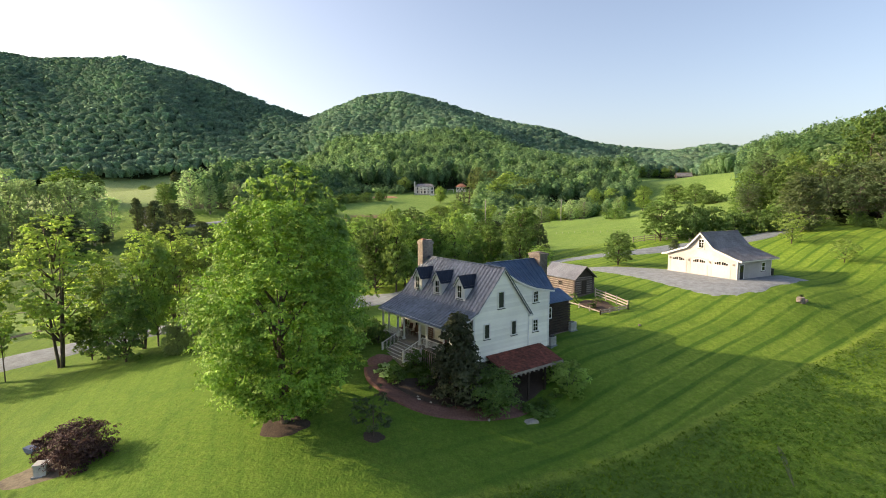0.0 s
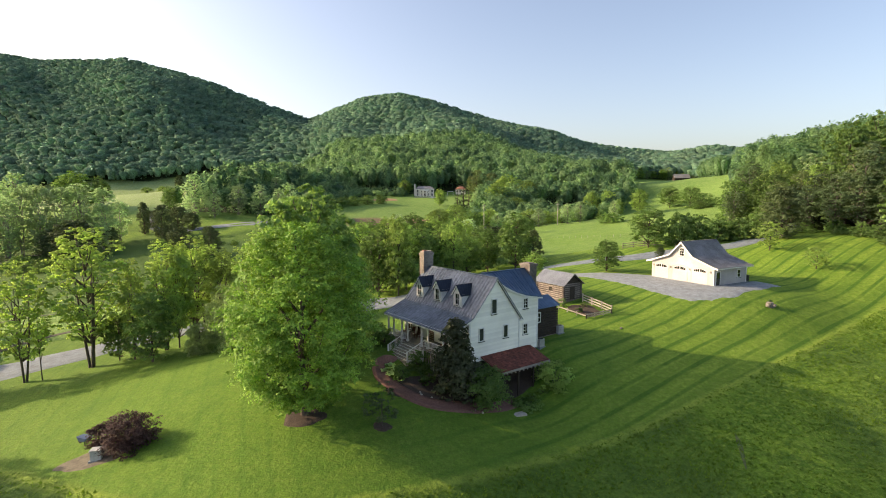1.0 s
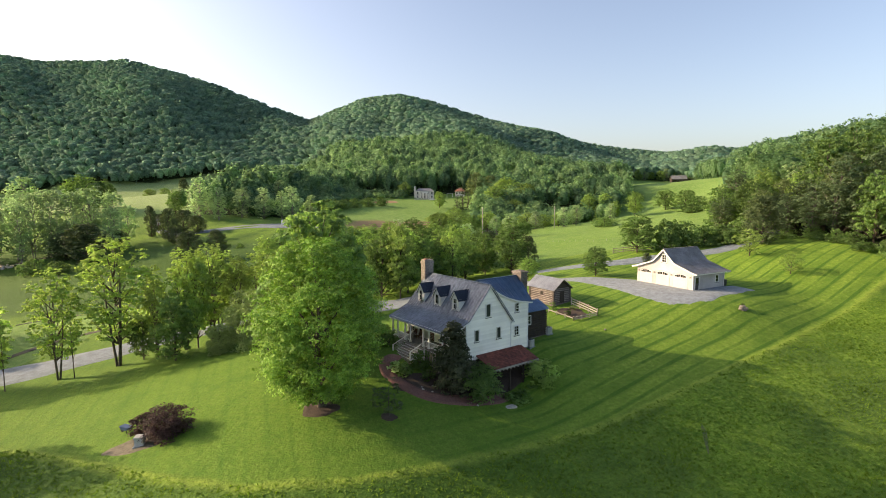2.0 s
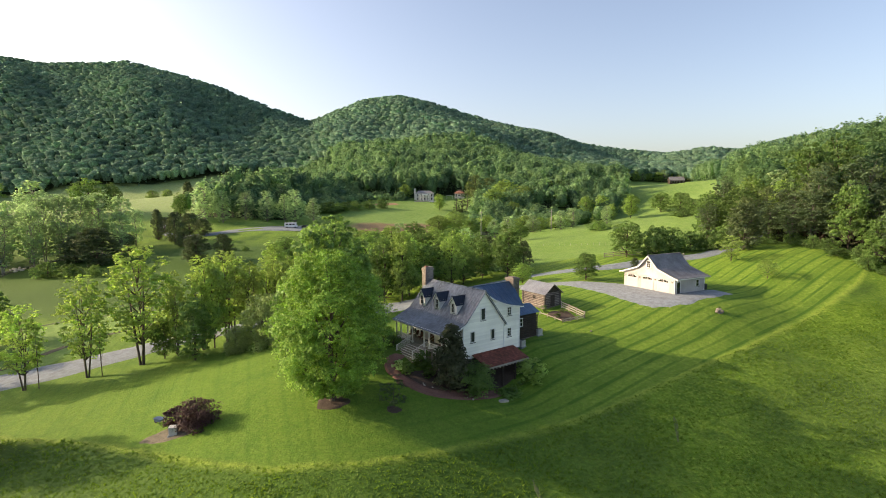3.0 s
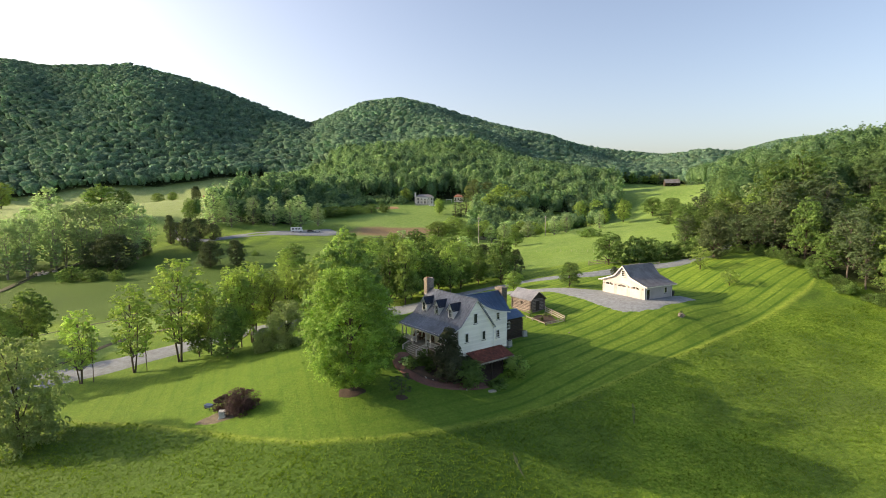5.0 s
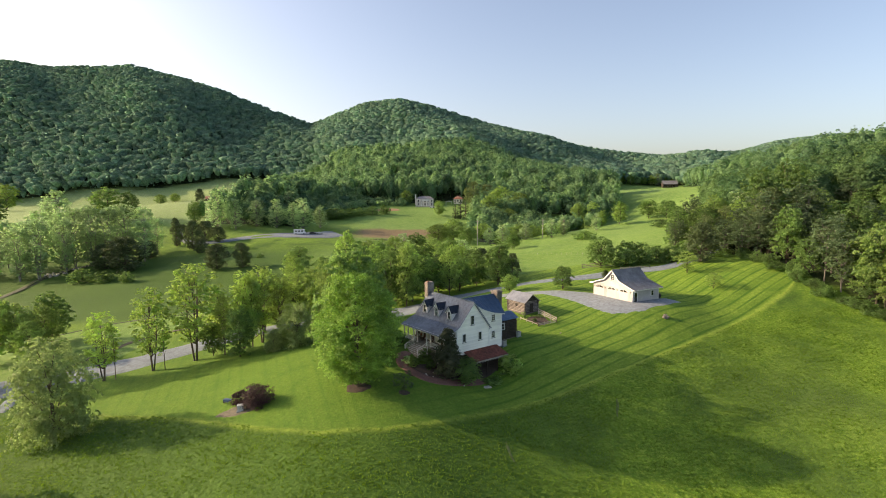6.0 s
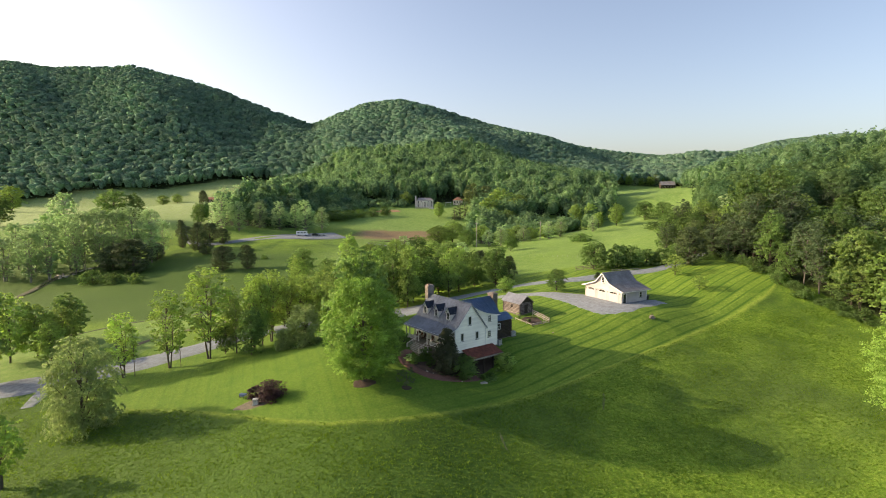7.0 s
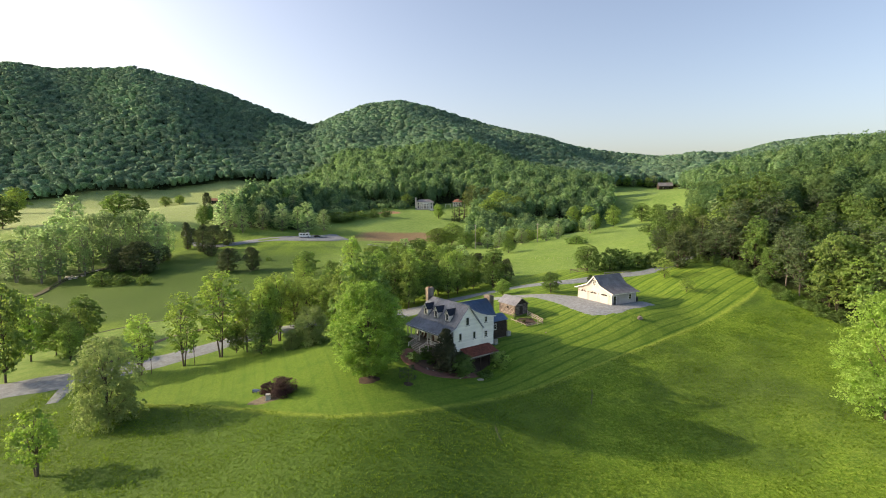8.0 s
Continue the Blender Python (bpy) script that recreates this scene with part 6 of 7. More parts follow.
# stump planter on the striped lawn
M_STUMP = mat("weathered_stump", (0.11, 0.1, 0.085), (0.26, 0.235, 0.2), 6, 0.95, 0.6)
SX, SY = 45.8, 66.2
stump = thing("stump", "sawn pale tree stump on the mown lawn", "stump", at=pose(SX, SY, gz(SX, SY)))
part("wood", tube(bmesh.new(), [(0, 0, -0.2), (0, 0, 0.12), (0.03, 0, 0.5)], [0.62, 0.5, 0.45], 12), M_STUMP, stump)
part("cut_face", tube(bmesh.new(), [(0.03, 0, 0.5), (0.03, 0, 0.53)], [0.42, 0.4], 12), M_WOOD, stump, "pale sawn top")
rng_s = np.random.default_rng(44)
sb = bmesh.new()
rock(sb, -0.4, -0.4, 0.1, 0.36, rng_s)
part("stone", sb, M_STUMP, stump, shade=True)
sb = bmesh.new()
rock(sb, 0.42, -0.35, 0.1, 0.33, rng_s)
part("stone", sb, M_STUMP, stump, shade=True)

# utility box and a blue barrow beside the purple shrub
ub = thing("utility_box", "grey-green metal utility box beside the purple shrub", "utility box", at=pose(-29.7, 37.0, gz(-29.7, 37.0), 0, 0, 12))
part("cabinet", boxes((-0.42, 0.42, -0.38, 0.38, 0, 0.85)), M_GREYBOX, ub)
part("lid", boxes((-0.46, 0.46, -0.42, 0.42, 0.85, 0.95)), M_GREYBOX, ub)
part("plinth", boxes((-0.55, 0.55, -0.5, 0.5, -0.3, 0.06)), M_GRAVEL, ub)
M_TARP = mat("blue_plastic", (0.03, 0.06, 0.14), (0.05, 0.1, 0.22), 4, 0.5)
wb_ = thing("wheelbarrow", "small blue wheelbarrow behind the purple shrub", "wheelbarrow", at=pose(-33.0, 40.3, gz(-33.0, 40.3), 0, 0, 160))
tray = bmesh.new()
prism(tray, [(-0.65, 0.75), (0.65, 0.75), (0.4, 0.4), (-0.35, 0.4)], "y", -0.35, 0.35)
part("tray", tray, M_TARP, wb_)
part("wheel", tube(bmesh.new(), [(0.65, -0.05, 0.2), (0.65, 0.05, 0.2)], [0.2, 0.2], 12), M_BLACK, wb_)
for s in (-0.3, 0.3):
    part("handle", beam(bmesh.new(), (0.6, s * 0.3, 0.25), (-1.1, s, 0.7), 0.05, 0.05), M_WOOD, wb_)
    part("leg", beam(bmesh.new(), (-0.3, s, 0.42), (-0.35, s, 0.0), 0.04, 0.04), M_BLACK, wb_)


def ac_unit(x, y, w, d, h, label, rz=37.4):
    u = thing("air_conditioner", label, "air conditioner", at=pose(x, y, gz(x, y), 0, 0, rz))
    part("case", boxes((-w / 2, w / 2, -d / 2, d / 2, 0.02, h)), M_GREYBOX, u)
    part("pad", boxes((-w / 2 - 0.1, w / 2 + 0.1, -d / 2 - 0.1, d / 2 + 0.1, -0.35, 0.06)), M_GRAVEL, u)
    part("fan_grille", tube(bmesh.new(), [(0, 0, h), (0, 0, h + 0.04)], [w * 0.4, w * 0.38], 14), M_BLACK, u)
    for k in range(6):
        part("louvre", boxes((-w / 2 + 0.04, w / 2 - 0.04, -d / 2 - 0.015, -d / 2 + 0.01, 0.12 + k * (h - 0.2) / 6, 0.16 + k * (h - 0.2) / 6)), M_PIPE, u)


ac_unit(14.9, 59.8, 0.95, 0.8, 1.0, "pale grey air conditioner beside the log addition")
ac_unit(11.75, 55.4, 0.8, 0.6, 1.0, "pale grey air conditioner at the house corner")

# porch furniture
def porch_chair(x, y, rz):
    c = thing("porch_chair", "brown wooden porch chair on the deck", "chair", "chairs on the porch", at=HOUSE @ pose(x, y, 1.05, 0, 0, rz))
    part("seat", boxes((-0.27, 0.27, -0.26, 0.26, 0.4, 0.45)), M_FURNITURE, c)
    part("backrest", beam(bmesh.new(), (0.26, 0, 0.45), (0.4, 0, 1.05), 0.52, 0.04, (0, 1, 0)), M_FURNITURE, c)
    for sx in (-0.24, 0.24):
        for sy in (-0.23, 0.23):
            part("leg", boxes((sx - 0.025, sx + 0.025, sy - 0.025, sy + 0.025, 0, 0.4)), M_FURNITURE, c)


for x, y, rz in ((-0.8, 8.6, 0), (-0.8, 9.7, 10), (-0.9, 3.4, -5), (-0.9, 10.9, 0)):
    porch_chair(x, y, rz)
pt = thing("porch_table", "small round table on the porch deck", "table", at=HOUSE @ pose(-1.3, 9.2, 1.05))
part("tabletop", tube(bmesh.new(), [(0, 0, 0.66), (0, 0, 0.7)], [0.4, 0.4], 16), M_WOOD, pt)
part("leg", tube(bmesh.new(), [(0, 0, 0), (0, 0, 0.66)], [0.18, 0.05], 8), M_WOOD, pt)


# ---- log cabin, garden pen and fences behind the house ----
def build_log_cabin():
    at = pose(17.9, 70.6, gz(19, 72.5) + 0.1, 0, 0, 33)
    c = thing("log_cabin", "old hewn log cabin with pale chinking and tin roof", "cabin", at=at)
    W, L, H, P = 3.7, 5.6, 2.45, 3.95
    part("chinking", boxes((0.08, W - 0.08, 0.08, L - 0.08, -0.4, H)), M_CHINK, c, "pale lime chinking between the logs")
    n = 8
    for k in range(n):
        z = 0.14 + k * 0.3
        for y in (0.05, L - 0.05):
            part("log", boxes((-0.18, W + 0.18, y - 0.1, y + 0.1, z - 0.085, z + 0.085)), M_LOG, c)
        for x in (0.05, W - 0.05):
            part("log", boxes((x - 0.1, x + 0.1, -0.18, L + 0.18, z + 0.065, z + 0.235)), M_LOG, c)
    for y in (0.0, L - 0.1):
        part("gable_boards", prism(bmesh.new(), [(0, H), (W, H), (W / 2, P - 0.08)], "y", y, y + 0.1), M_DARKWOOD, c)
    part("stone_footing", boxes((-0.05, W + 0.05, -0.05, L + 0.05, -0.9, 0.03)), M_STONE, c)
    r = bmesh.new()
    for s in (0, 1):
        e = -0.35 if s == 0 else W + 0.35
        ez = H - 0.2
        seamed(r, [(W / 2, -0.45, P), (W / 2, L + 0.45, P), (e, L + 0.45, ez), (e, -0.45, ez)], 0.05, 0.42)
    part("roof", r, M_PIPE, c, "pale ribbed tin roof")
    part("door", boxes((1.35, 2.3, -0.09, -0.052, 0.05, 1.95)), M_DARKWOOD, c, "dark plank door")
    w = window(c, (-0.07, 2.6, 1.45), -90, 0.5, 0.5, (1, 1), 0.07, M_LOG, False)


build_log_cabin()


def rail_fence(points, rails, height, label, group, name="fence", spacing=2.3, timber=None):
    """Posts and rails between corner points; each stretch is one fence."""
    timber = timber or M_WOOD
    for a, b in zip(points, points[1:]):
        f = thing(name, label, "fence", group)
        n = max(1, round(math.hypot(b[0] - a[0], b[1] - a[1]) / spacing))
        tops = []
        for k in range(n + 1):
            x, y = a[0] + (b[0] - a[0]) * k / n, a[1] + (b[1] - a[1]) * k / n
            z = gz(x, y)
            part("post", boxes((x - 0.07, x + 0.07, y - 0.07, y + 0.07, z - 0.4, z + height + 0.1)), timber, f)
            tops.append((x, y, z))
        for p, q in zip(tops, tops[1:]):
            for r in range(rails):
                h = height * (r + 0.75) / rails
                part("rail", beam(bmesh.new(), (p[0], p[1], p[2] + h), (q[0], q[1], q[2] + h), 0.05, 0.15), timber, f)


rail_fence([(23.6, 65.9), (20.9, 71.0)], 3, 1.1, "weathered grey rail fence along the garden", "garden fences", spacing=1.9, timber=M_BOARD)
rail_fence([(16.7, 68.4), (19.7, 64.5)], 1, 0.5, "low pale board edging round the garden", "garden fences", spacing=1.6, timber=M_BOARD)
rail_fence([(19.7, 64.5), (23.6, 65.9)], 2, 0.6, "low weathered board edging round the garden", "garden fences", spacing=1.5)
rail_fence([(41.5, 114.2), (50.0, 111.2), (57.5, 113.5)], 3, 1.3, "grey three-rail wooden fence beside the road", "roadside fences", spacing=2.4)
rail_fence([(57.5, 104.8), (50, 106.2)], 1, 0.6, "short roadside rail at the field edge", "roadside fences", spacing=2.4)
patch("garden_soil", 20.2, 67.6, 2.8, 2.1, 125, M_MULCH, "dark dug soil inside the garden fence", 0.04, seed=9)
shrub(M_DEEP, 120, 19.4, 66.8, 0.9, 1.3, "low green plant in the garden plot", "round", 0.09, 500, "garden_plant", 8)
shrub(M_BROWNISH, 121, 20.6, 68.6, 0.8, 1.5, "dry brown plant in the garden plot", "round", 0.09, 500, "garden_plant", 8)
shrub(M_DEEP, 122, 17.6, 69.4, 1.3, 1.4, "leafy green plant beside the log cabin", "round", 0.09, 500, "garden_plant", 8)
for k in range(12):
    x, y = 36.3 + k * 1.55, 167.6 - k * 1.5
    p = part("fence_post", boxes((x - 0.025, x + 0.025, y - 0.025, y + 0.025, gz(x, y) - 0.3, gz(x, y) + 0.85)), M_POLE)
    tagged(p, "small pale fence post in the green field", "fence post", "white posts in the field")
for x, y, h in ((19.0, 236.0, 13.0), (54.5, 243.0, 10.5)):
    u = thing("utility_pole", "grey wooden utility pole standing in the hedgerow", "utility pole", "utility poles", at=pose(x, y, gz(x, y)))
    part("pole", tube(bmesh.new(), [(0, 0, -0.5), (0, 0, h)], [0.22, 0.15], 8), M_POLE, u)
    part("crossarm", boxes((-1.0, 1.0, -0.06, 0.06, h - 0.75, h - 0.6)), M_POLE, u)
    part("insulator", tube(bmesh.new(), [(0, 0, h), (0, 0, h + 0.2)], [0.06, 0.04], 6), M_WHITE, u)


# ---- far buildings ----
def far_house():
    x, y = -15.0, 436.0
    h = thing("manor_house", "pale two-storey manor with columns on the far hill", "house", at=pose(x, y, gz(x, y), 0, 0, 4))
    part("wall", boxes((-7.6, 7.6, 0, 9, -2, 6.2)), M_PLASTER, h)
    r = bmesh.new()
    for q in (((-8.3, -0.7, 6.2), (8.3, -0.7, 6.2), (5, 4.5, 8.6), (-5, 4.5, 8.6)), ((8.3, 9.7, 6.2), (-8.3, 9.7, 6.2), (-5, 4.5, 8.6), (5, 4.5, 8.6)),
              ((-8.3, 9.7, 6.2), (-8.3, -0.7, 6.2), (-5, 4.5, 8.6), (-5, 4.5, 8.6001)), ((8.3, -0.7, 6.2), (8.3, 9.7, 6.2), (5, 4.5, 8.6001), (5, 4.5, 8.6))):
        slab(r, q, 0.2)
    part("roof", r, M_SHINGLE, h, "grey hipped roof")
    part("cornice", boxes((-7.9, 7.9, -0.3, -0.02, 5.7, 6.15)), M_TRIM, h)
    part("chimney", boxes((-8.9, -7.65, 3, 4.4, -1, 10.4)), M_PLASTER, h)
    for i in range(5):
        for j in range(2):
            window(h, (-6.0 + i * 3.0, -0.06, 1.6 + j * 2.9), 0, 1.2, 1.8, (1, 1), 0.15)
    for i in range(4):
        part("column", tube(bmesh.new(), [(-3.3 + i * 2.2, -2.2, -1), (-3.3 + i * 2.2, -2.2, 4.4)], [0.28, 0.24], 8), M_TRIM, h)
    pd = bmesh.new()
    prism(pd, [(-3.9, 4.4), (3.9, 4.4), (3.9, 4.8), (0, 6.1), (-3.9, 4.8)], "y", -2.6, -0.35)
    part("portico", pd, M_TRIM, h, "white pediment on columns")
    part("terrace", boxes((-9, 9, -6.5, -2.7, -2, -0.1)), M_PALESTONE, h)
    for k, (cx, cy) in enumerate(((-8.5, 424.5), (-3.5, 425.5))):
        c = thing("parked_car", "white car parked before the manor", "car", at=pose(cx, cy, gz(cx, cy) + 0.05, 0, 0, 10))
        cb = bmesh.new()
        prism(cb, [(-2.1, 0.35), (2.1, 0.35), (2.1, 0.8), (1.1, 0.95), (0.6, 1.5), (-1.2, 1.5), (-1.9, 0.95), (-2.1, 0.85)], "y", -0.85, 0.85)
        part("body", cb, M_WHITE, c)
        for x0 in (-1.3, 1.3):
            for y0 in (-0.8, 0.8):
                part("wheel", tube(bmesh.new(), [(x0, y0 - 0.1, 0.33), (x0, y0 + 0.1, 0.33)], [0.33, 0.33], 10), M_BLACK, c)
    g = thing("guest_house", "small pale house with red clay roof on the far hill", "house", at=pose(15, 450, gz(15, 450) + 0.6, 0, 0, -12))
    part("wall", boxes((-4, 4, 0, 6, -1.5, 3.6)), M_PLASTER, g)
    r = bmesh.new()
    for q in (((-4.8, -0.8, 3.5), (4.8, -0.8, 3.5), (1, 3, 6.4), (-1, 3, 6.4)), ((4.8, 6.8, 3.5), (-4.8, 6.8, 3.5), (-1, 3, 6.4), (1, 3, 6.4)),
              ((-4.8, 6.8, 3.5), (-4.8, -0.8, 3.5), (-1, 3, 6.4), (-1, 3, 6.4001)), ((4.8, -0.8, 3.5), (4.8, 6.8, 3.5), (1, 3, 6.4001), (1, 3, 6.4))):
        slab(r, q, 0.15)
    part("roof", r, M_TERRACOTTA, g, "red clay hipped roof")
    for i in range(3):
        window(g, (-2.5 + i * 2.5, -0.06, 1.8), 0, 1.1, 1.5, (1, 1), 0.12)
    t = thing("terrace_awning", "white open tent on the far terrace", "tent", at=pose(6.5, 447, gz(6.5, 447)))
    part("canopy", boxes((-2.6, 2.6, -2, 2, 2.4, 2.7)), M_WHITE, t)
    for sx in (-2.4, 2.4):
        for sy in (-1.8, 1.8):
            part("pole", boxes((sx - 0.08, sx + 0.08, sy - 0.08, sy + 0.08, -0.5, 2.4)), M_WHITE, t)


far_house()


def gabled(name, x, y, rz, w, d, h, p, wall, roof, label, category, n=4):
    b = thing(name, label, category, at=pose(x, y, gz(x, y), 0, 0, rz))
    part("wall", boxes((-w / 2, w / 2, 0, d, -2, h)), wall, b)
    r = bmesh.new()
    slab(r, [(-w / 2 - 0.6, d / 2, p), (w / 2 + 0.6, d / 2, p), (w / 2 + 0.6, -0.9, h - 0.2), (-w / 2 - 0.6, -0.9, h - 0.2)], 0.2)
    slab(r, [(-w / 2 - 0.6, d / 2, p), (w / 2 + 0.6, d / 2, p), (w / 2 + 0.6, d + 0.9, h - 0.2), (-w / 2 - 0.6, d + 0.9, h - 0.2)], 0.2)
    part("roof", r, roof, b)
    g = bmesh.new()
    for x0 in (-w / 2, w / 2 - 0.2):
        prism(g, [(0, h), (d, h), (d / 2, p - 0.2)], "x", x0, x0 + 0.2)
    part("gable", g, wall, b)
    for i in range(n):
        window(b, (-w / 2 + w * (i + 0.5) / n, -0.08, h * 0.5), 0, 1.3, h * 0.45, (1, 1), 0.12)
    return b


cabin_far = gabled("hill_cabin", 321, 704, -8, 19, 10, 5.0, 10.0, M_DARKWOOD, M_SHINGLE, "dark timber house with long porch on a hill", "house", 5)
part("porch_roof", boxes((-9.5, 9.5, -3.5, -0.95, 3.6, 3.8)), M_SHINGLE, cabin_far)
for k in range(6):
    part("porch_post", boxes((-9.2 + k * 3.68 - 0.15, -9.2 + k * 3.68 + 0.15, -3.3, -3.0, -1.5, 3.6)), M_DARKWOOD, cabin_far)
part("chimney", boxes((9.7, 11.2, 3.5, 5.5, -2, 11.0)), M_STONE, cabin_far)
gabled("barn", -293, 640, 15, 20, 10, 3.6, 6.4, M_DARKWOOD, M_TERRACOTTA, "long low barn with a rust-red roof", "barn", 3)
gabled("barn", -240, 650, 10, 18, 10, 3.6, 6.2, M_DARKWOOD, M_TERRACOTTA, "long low barn with a rust-red roof", "barn", 3)


def camper():
    x, y = -88.0, 287.0
    v = thing("camper_van", "white camper van parked in the gravel yard", "van", at=pose(x, y, gz(x, y) + 0.3, 0, 0, 12))
    b = bmesh.new()
    prism(b, [(-3.6, 0.5), (3.6, 0.5), (3.6, 1.6), (2.9, 2.1), (3.3, 3.0), (-3.6, 3.0)], "y", -1.15, 1.15)
    part("body", b, M_WHITE, v)
    for x0 in (-2.8, -0.9, 0.9):
        part("window", boxes((x0, x0 + 1.2, -1.18, -1.149, 1.7, 2.4)), M_GLASS, v)
    part("windscreen", beam(bmesh.new(), (3.6, 0, 1.65), (2.95, 0, 2.12), 2.0, 0.05, (1, 0, 1)), M_GLASS, v)
    for x0 in (-2.2, 2.3):
        for y0 in (-1.05, 1.05):
            wheel = part("wheel", tube(bmesh.new(), [(x0, y0 - 0.12, 0.35), (x0, y0 + 0.12, 0.35)], [0.4, 0.4], 12), M_BLACK, v)
    for k, (cx, cy) in enumerate(((-80.5, 289.5), (-76.5, 290.5))):
        c = thing("parked_car", ("silver" if k else "dark grey") + " car parked in the gravel yard", "car", at=pose(cx, cy, gz(cx, cy) + 0.3, 0, 0, 20))
        b = bmesh.new()
        prism(b, [(-2.1, 0.35), (2.1, 0.35), (2.1, 0.8), (1.1, 0.95), (0.6, 1.45), (-1.2, 1.45), (-1.9, 0.95), (-2.1, 0.85)], "y", -0.85, 0.85)
        part("body", b, M_GREYBOX if k else M_BLACK, c)
        for x0 in (-1.3, 1.3):
            for y0 in (-0.8, 0.8):
                part("wheel", tube(bmesh.new(), [(x0, y0 - 0.1, 0.33), (x0, y0 + 0.1, 0.33)], [0.33, 0.33], 10), M_BLACK, c)


camper()

# a ditch and stream bed in the left valley
M_DITCH = mat("ditch_growth", (0.02, 0.03, 0.012), (0.05, 0.065, 0.025), 3, 0.95, 0.6)
ribbon("stream_bed", [(-166, 138), (-169, 150), (-173, 168), (-178, 188), (-181, 200), (-178, 212), (-170, 224)], [1.6, 2.2, 2.8, 3.4, 5.0, 4.0, 3.0], 0.05, M_DITCH, "dark overgrown stream bank under the poplars", "ditch")
ribbon("far_ditch", [(-106, 101), (-100, 107.5), (-94, 112.5), (-84, 116), (-70, 119.5), (-57, 122), (-49, 137)], [0.7, 1.0, 1.1, 1.0, 1.0, 1.0, 0.6], 0.05, M_DITCH, "thin dark ditch across the low pasture", "ditch")
M_WATER = glass_mat()
M_WATER.name = "water"
ribbon("water", [(-176, 182), (-180, 195), (-179.5, 205), (-175, 216)], [1.0, 1.6, 1.8, 1.0], 0.16, M_WATER, "glinting stream under the poplars", "water")

# low plants before the lower porch
for n, (lx, ly, h, w) in enumerate([(2.6, -4.0, 0.6, 1.6), (4.0, -4.3, 0.5, 1.8), (5.4, -4.2, 0.45, 1.7), (6.8, -4.4, 0.5, 1.8), (8.2, -4.2, 0.5, 1.7), (9.2, -3.2, 0.9, 1.8)]):
    q = HOUSE @ Vector((lx, ly, 0))
    shrub(M_DEEP, 140 + n, q.x, q.y, h, w, "low green plants before the lower porch", "round", 0.08, 500)

M_RUT = mat("rut_earth", (0.04, 0.045, 0.02), (0.1, 0.085, 0.05), 3, 0.95, 0.6)
ribbon("ditch", [(-85, 67.5), (-81, 74), (-79.4, 81), (-78.6, 86.5), (-77.2, 91.5), (-73.5, 97), (-62, 107), (-50, 115)], [1.0, 1.7, 2.0, 2.1, 2.0, 1.8, 1.6, 1.0], 0.04, M_RUT, "dark drainage ditch beside the farm road", "ditch")
stones("stream_stone", -179.5, 202, 4.5, 12, 0.7, 23, M_PALESTONE, "pale boulder in the stream bed", "stones in the stream")
ribbon("field_edge", [(-48, 277.5), (-38, 276.4), (-26, 276), (-14, 276.3)], [0.6, 1.2, 1.2, 0.6], 0.25, M_RUT, "dark cut bank below the dry grass strip", "bank")
ribbon("farm_track", [(-58, 280), (-46, 270), (-34, 259), (-24, 246)], [3.0, 3.0, 3.0, 2.0], 0.12, M_ROAD, "pale farm track down the far slope", "track")
M_GULLY = mat("gully_mud", (0.065, 0.12, 0.024), (0.12, 0.13, 0.06), 1.3, 0.95, 0.6)
ribbon("gully", [(9.2, 31), (9.4, 29.5), (9.6, 27.8), (10.0, 26.4)], [0.08, 0.45, 0.3, 0.06], 0.02, M_GULLY, "narrow washed-out gully in the meadow", "gully")
ribbon("gully", [(28.3, 42.6), (28.1, 41.4), (27.5, 39.6), (27.1, 38.4)], [0.08, 0.45, 0.3, 0.06], 0.02, M_GULLY, "narrow washed-out gully in the meadow", "gully")

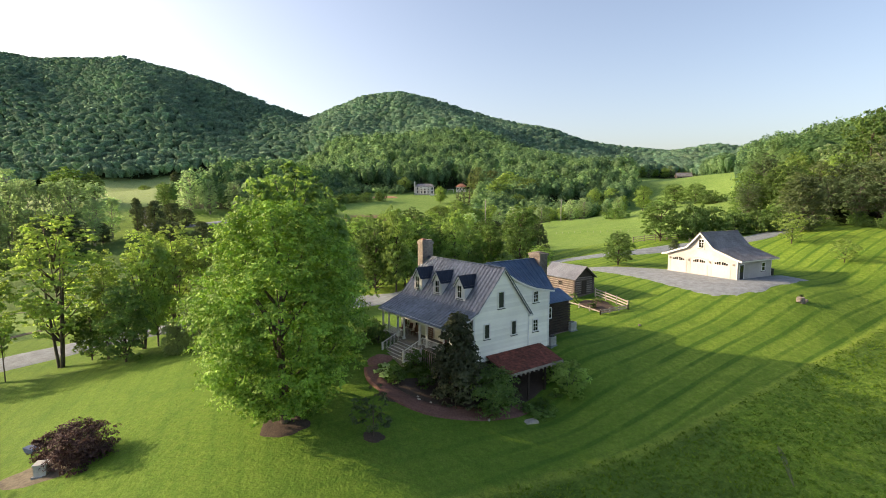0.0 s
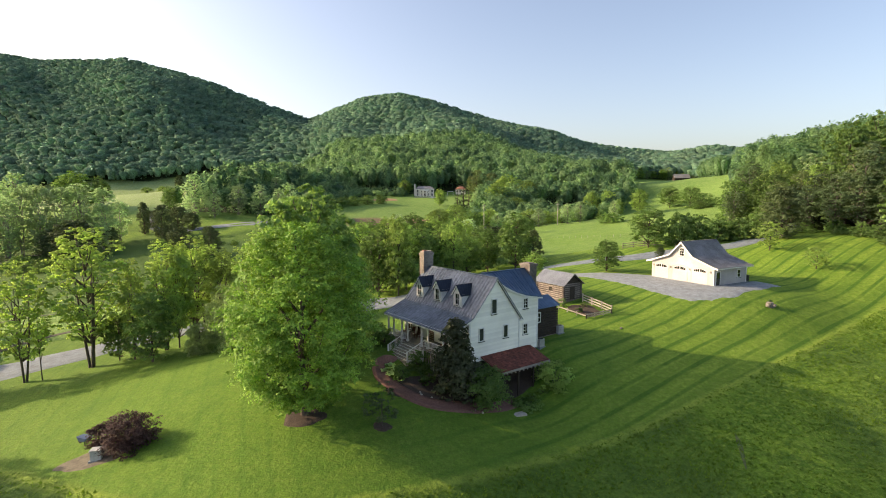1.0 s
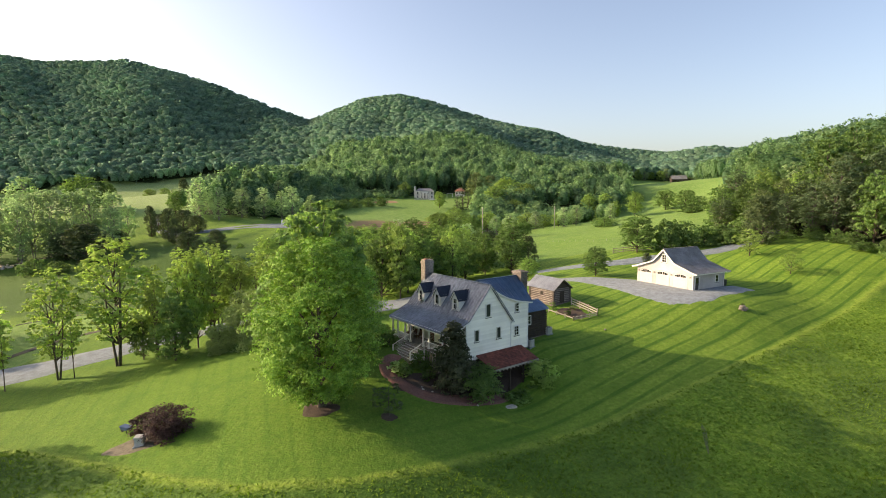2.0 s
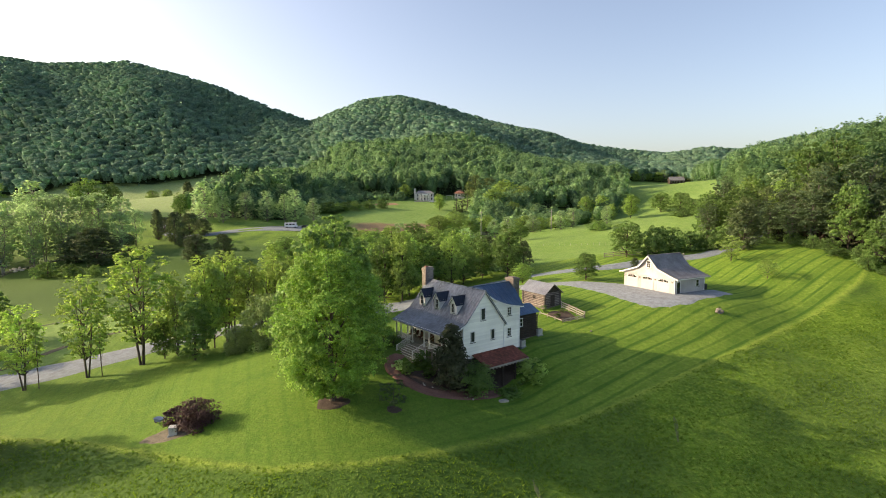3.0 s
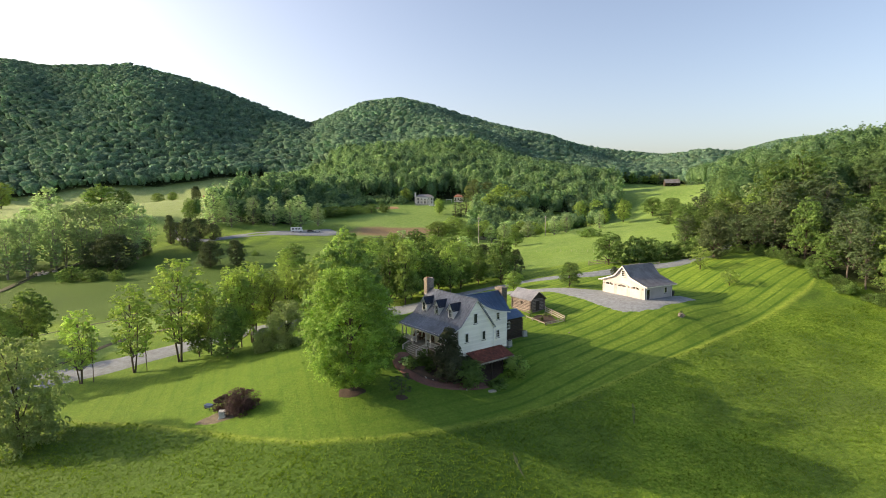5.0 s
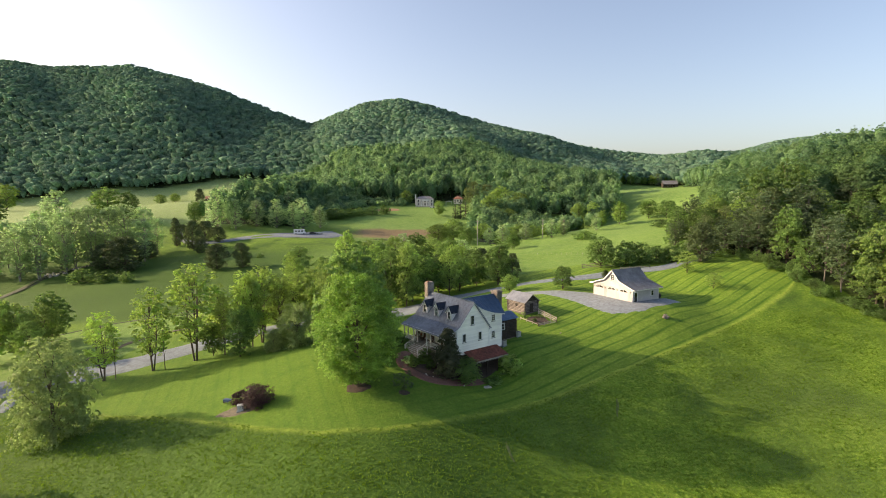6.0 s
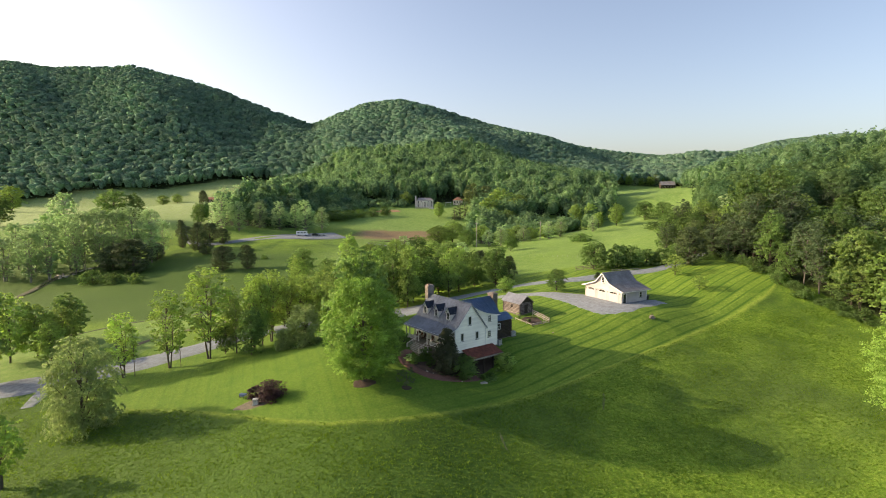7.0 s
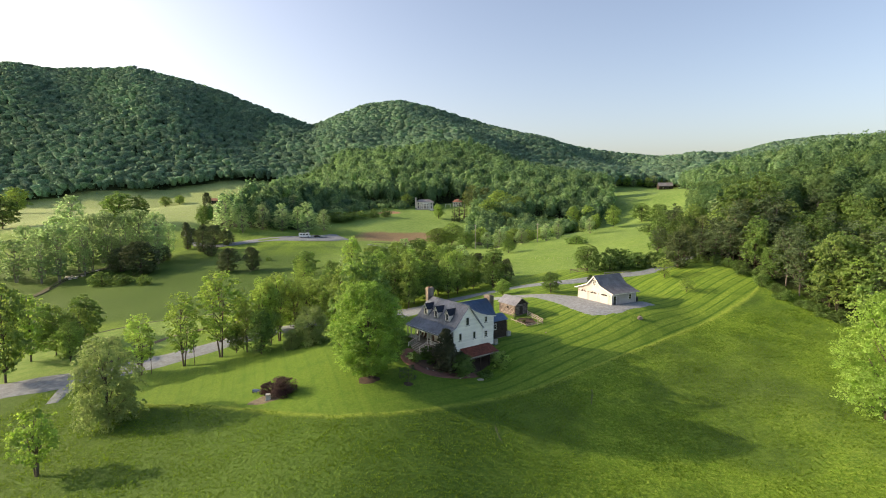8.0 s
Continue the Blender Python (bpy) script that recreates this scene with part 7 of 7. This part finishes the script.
q = HOUSE @ Vector((5.3, -1.6, 0))
# this one paints the shade below the porch roof onto the earth
patch("mulch_bed", q.x, q.y, 3.9, 1.7, 37.4, M_MULCH, "earth patch coloured dark for the shade under the lower porch", 0.06, seed=12)
sp = shrub(M_DEEP, 160, SX + 0.05, SY - 0.05, 0.5, 0.7, "small leafy plant growing on the stump", "round", 0.06, 260, "stump_plant", 8)
sp.matrix_basis = pose(SX + 0.03, SY, gz(SX, SY) + 0.52)


# ---- tall grass of the rough meadow, past counting ----
def build_tufts():
    rng = np.random.default_rng(12)
    x, y = scatter(-85, 98, -22, 72, 0.44, rng, lambda x, y: (lawn_edge(x, y) < -0.2) & (np.abs(x) < 0.95 * (y + 62)) & (x < np.interp(y, [-22, 45, 62, 83], [110, 100, 92, 86])))
    lump = 0.5 + 0.5 * np.sin(x * 0.37 + 2.1 * np.sin(y * 0.21)) * np.cos(y * 0.43 + 1.7 * np.sin(x * 0.16))
    keep = rng.uniform(0, 1, len(x)) < 0.55 + 0.4 * lump
    x, y, lump = x[keep], y[keep], lump[keep]
    n = len(x)
    z = ground_z(x, y)
    h = rng.uniform(0.1, 0.24, n) * (0.75 + 0.5 * lump)
    verts, faces = [], []
    base = np.stack([x, y, z], 1)
    blades = 4
    for k in range(blades):
        a = rng.uniform(0, 2 * math.pi, n)
        w = rng.uniform(0.05, 0.13, n)
        side = np.stack([np.cos(a), np.sin(a), np.zeros(n)], 1) * w[:, None]
        lean = np.stack([rng.normal(size=n) * 0.16, rng.normal(size=n) * 0.16, h], 1)
        off = np.stack([rng.normal(size=n) * 0.14, rng.normal(size=n) * 0.14, np.full(n, -0.03)], 1)
        verts.append(np.stack([base + off - side, base + off + side, base + off + lean], 1))
    v = np.stack(verts, 1).reshape(-1, 3)
    f = np.arange(len(v)).reshape(-1, 3)
    me = bpy.data.meshes.new("meadow_grass")
    me.from_pydata(v.tolist(), [], f.tolist())
    me.materials.append(M_TUFT)
    tagged(new("meadow_grass", me), "tall rough grass tufts over the unmown meadow", "grass", kind="stuff")


M_TUFT = leaf_mat("tall_grass", (0.07, 0.148, 0.014), (0.13, 0.22, 0.026), 0.5, 0.2, 0.0)
build_tufts()
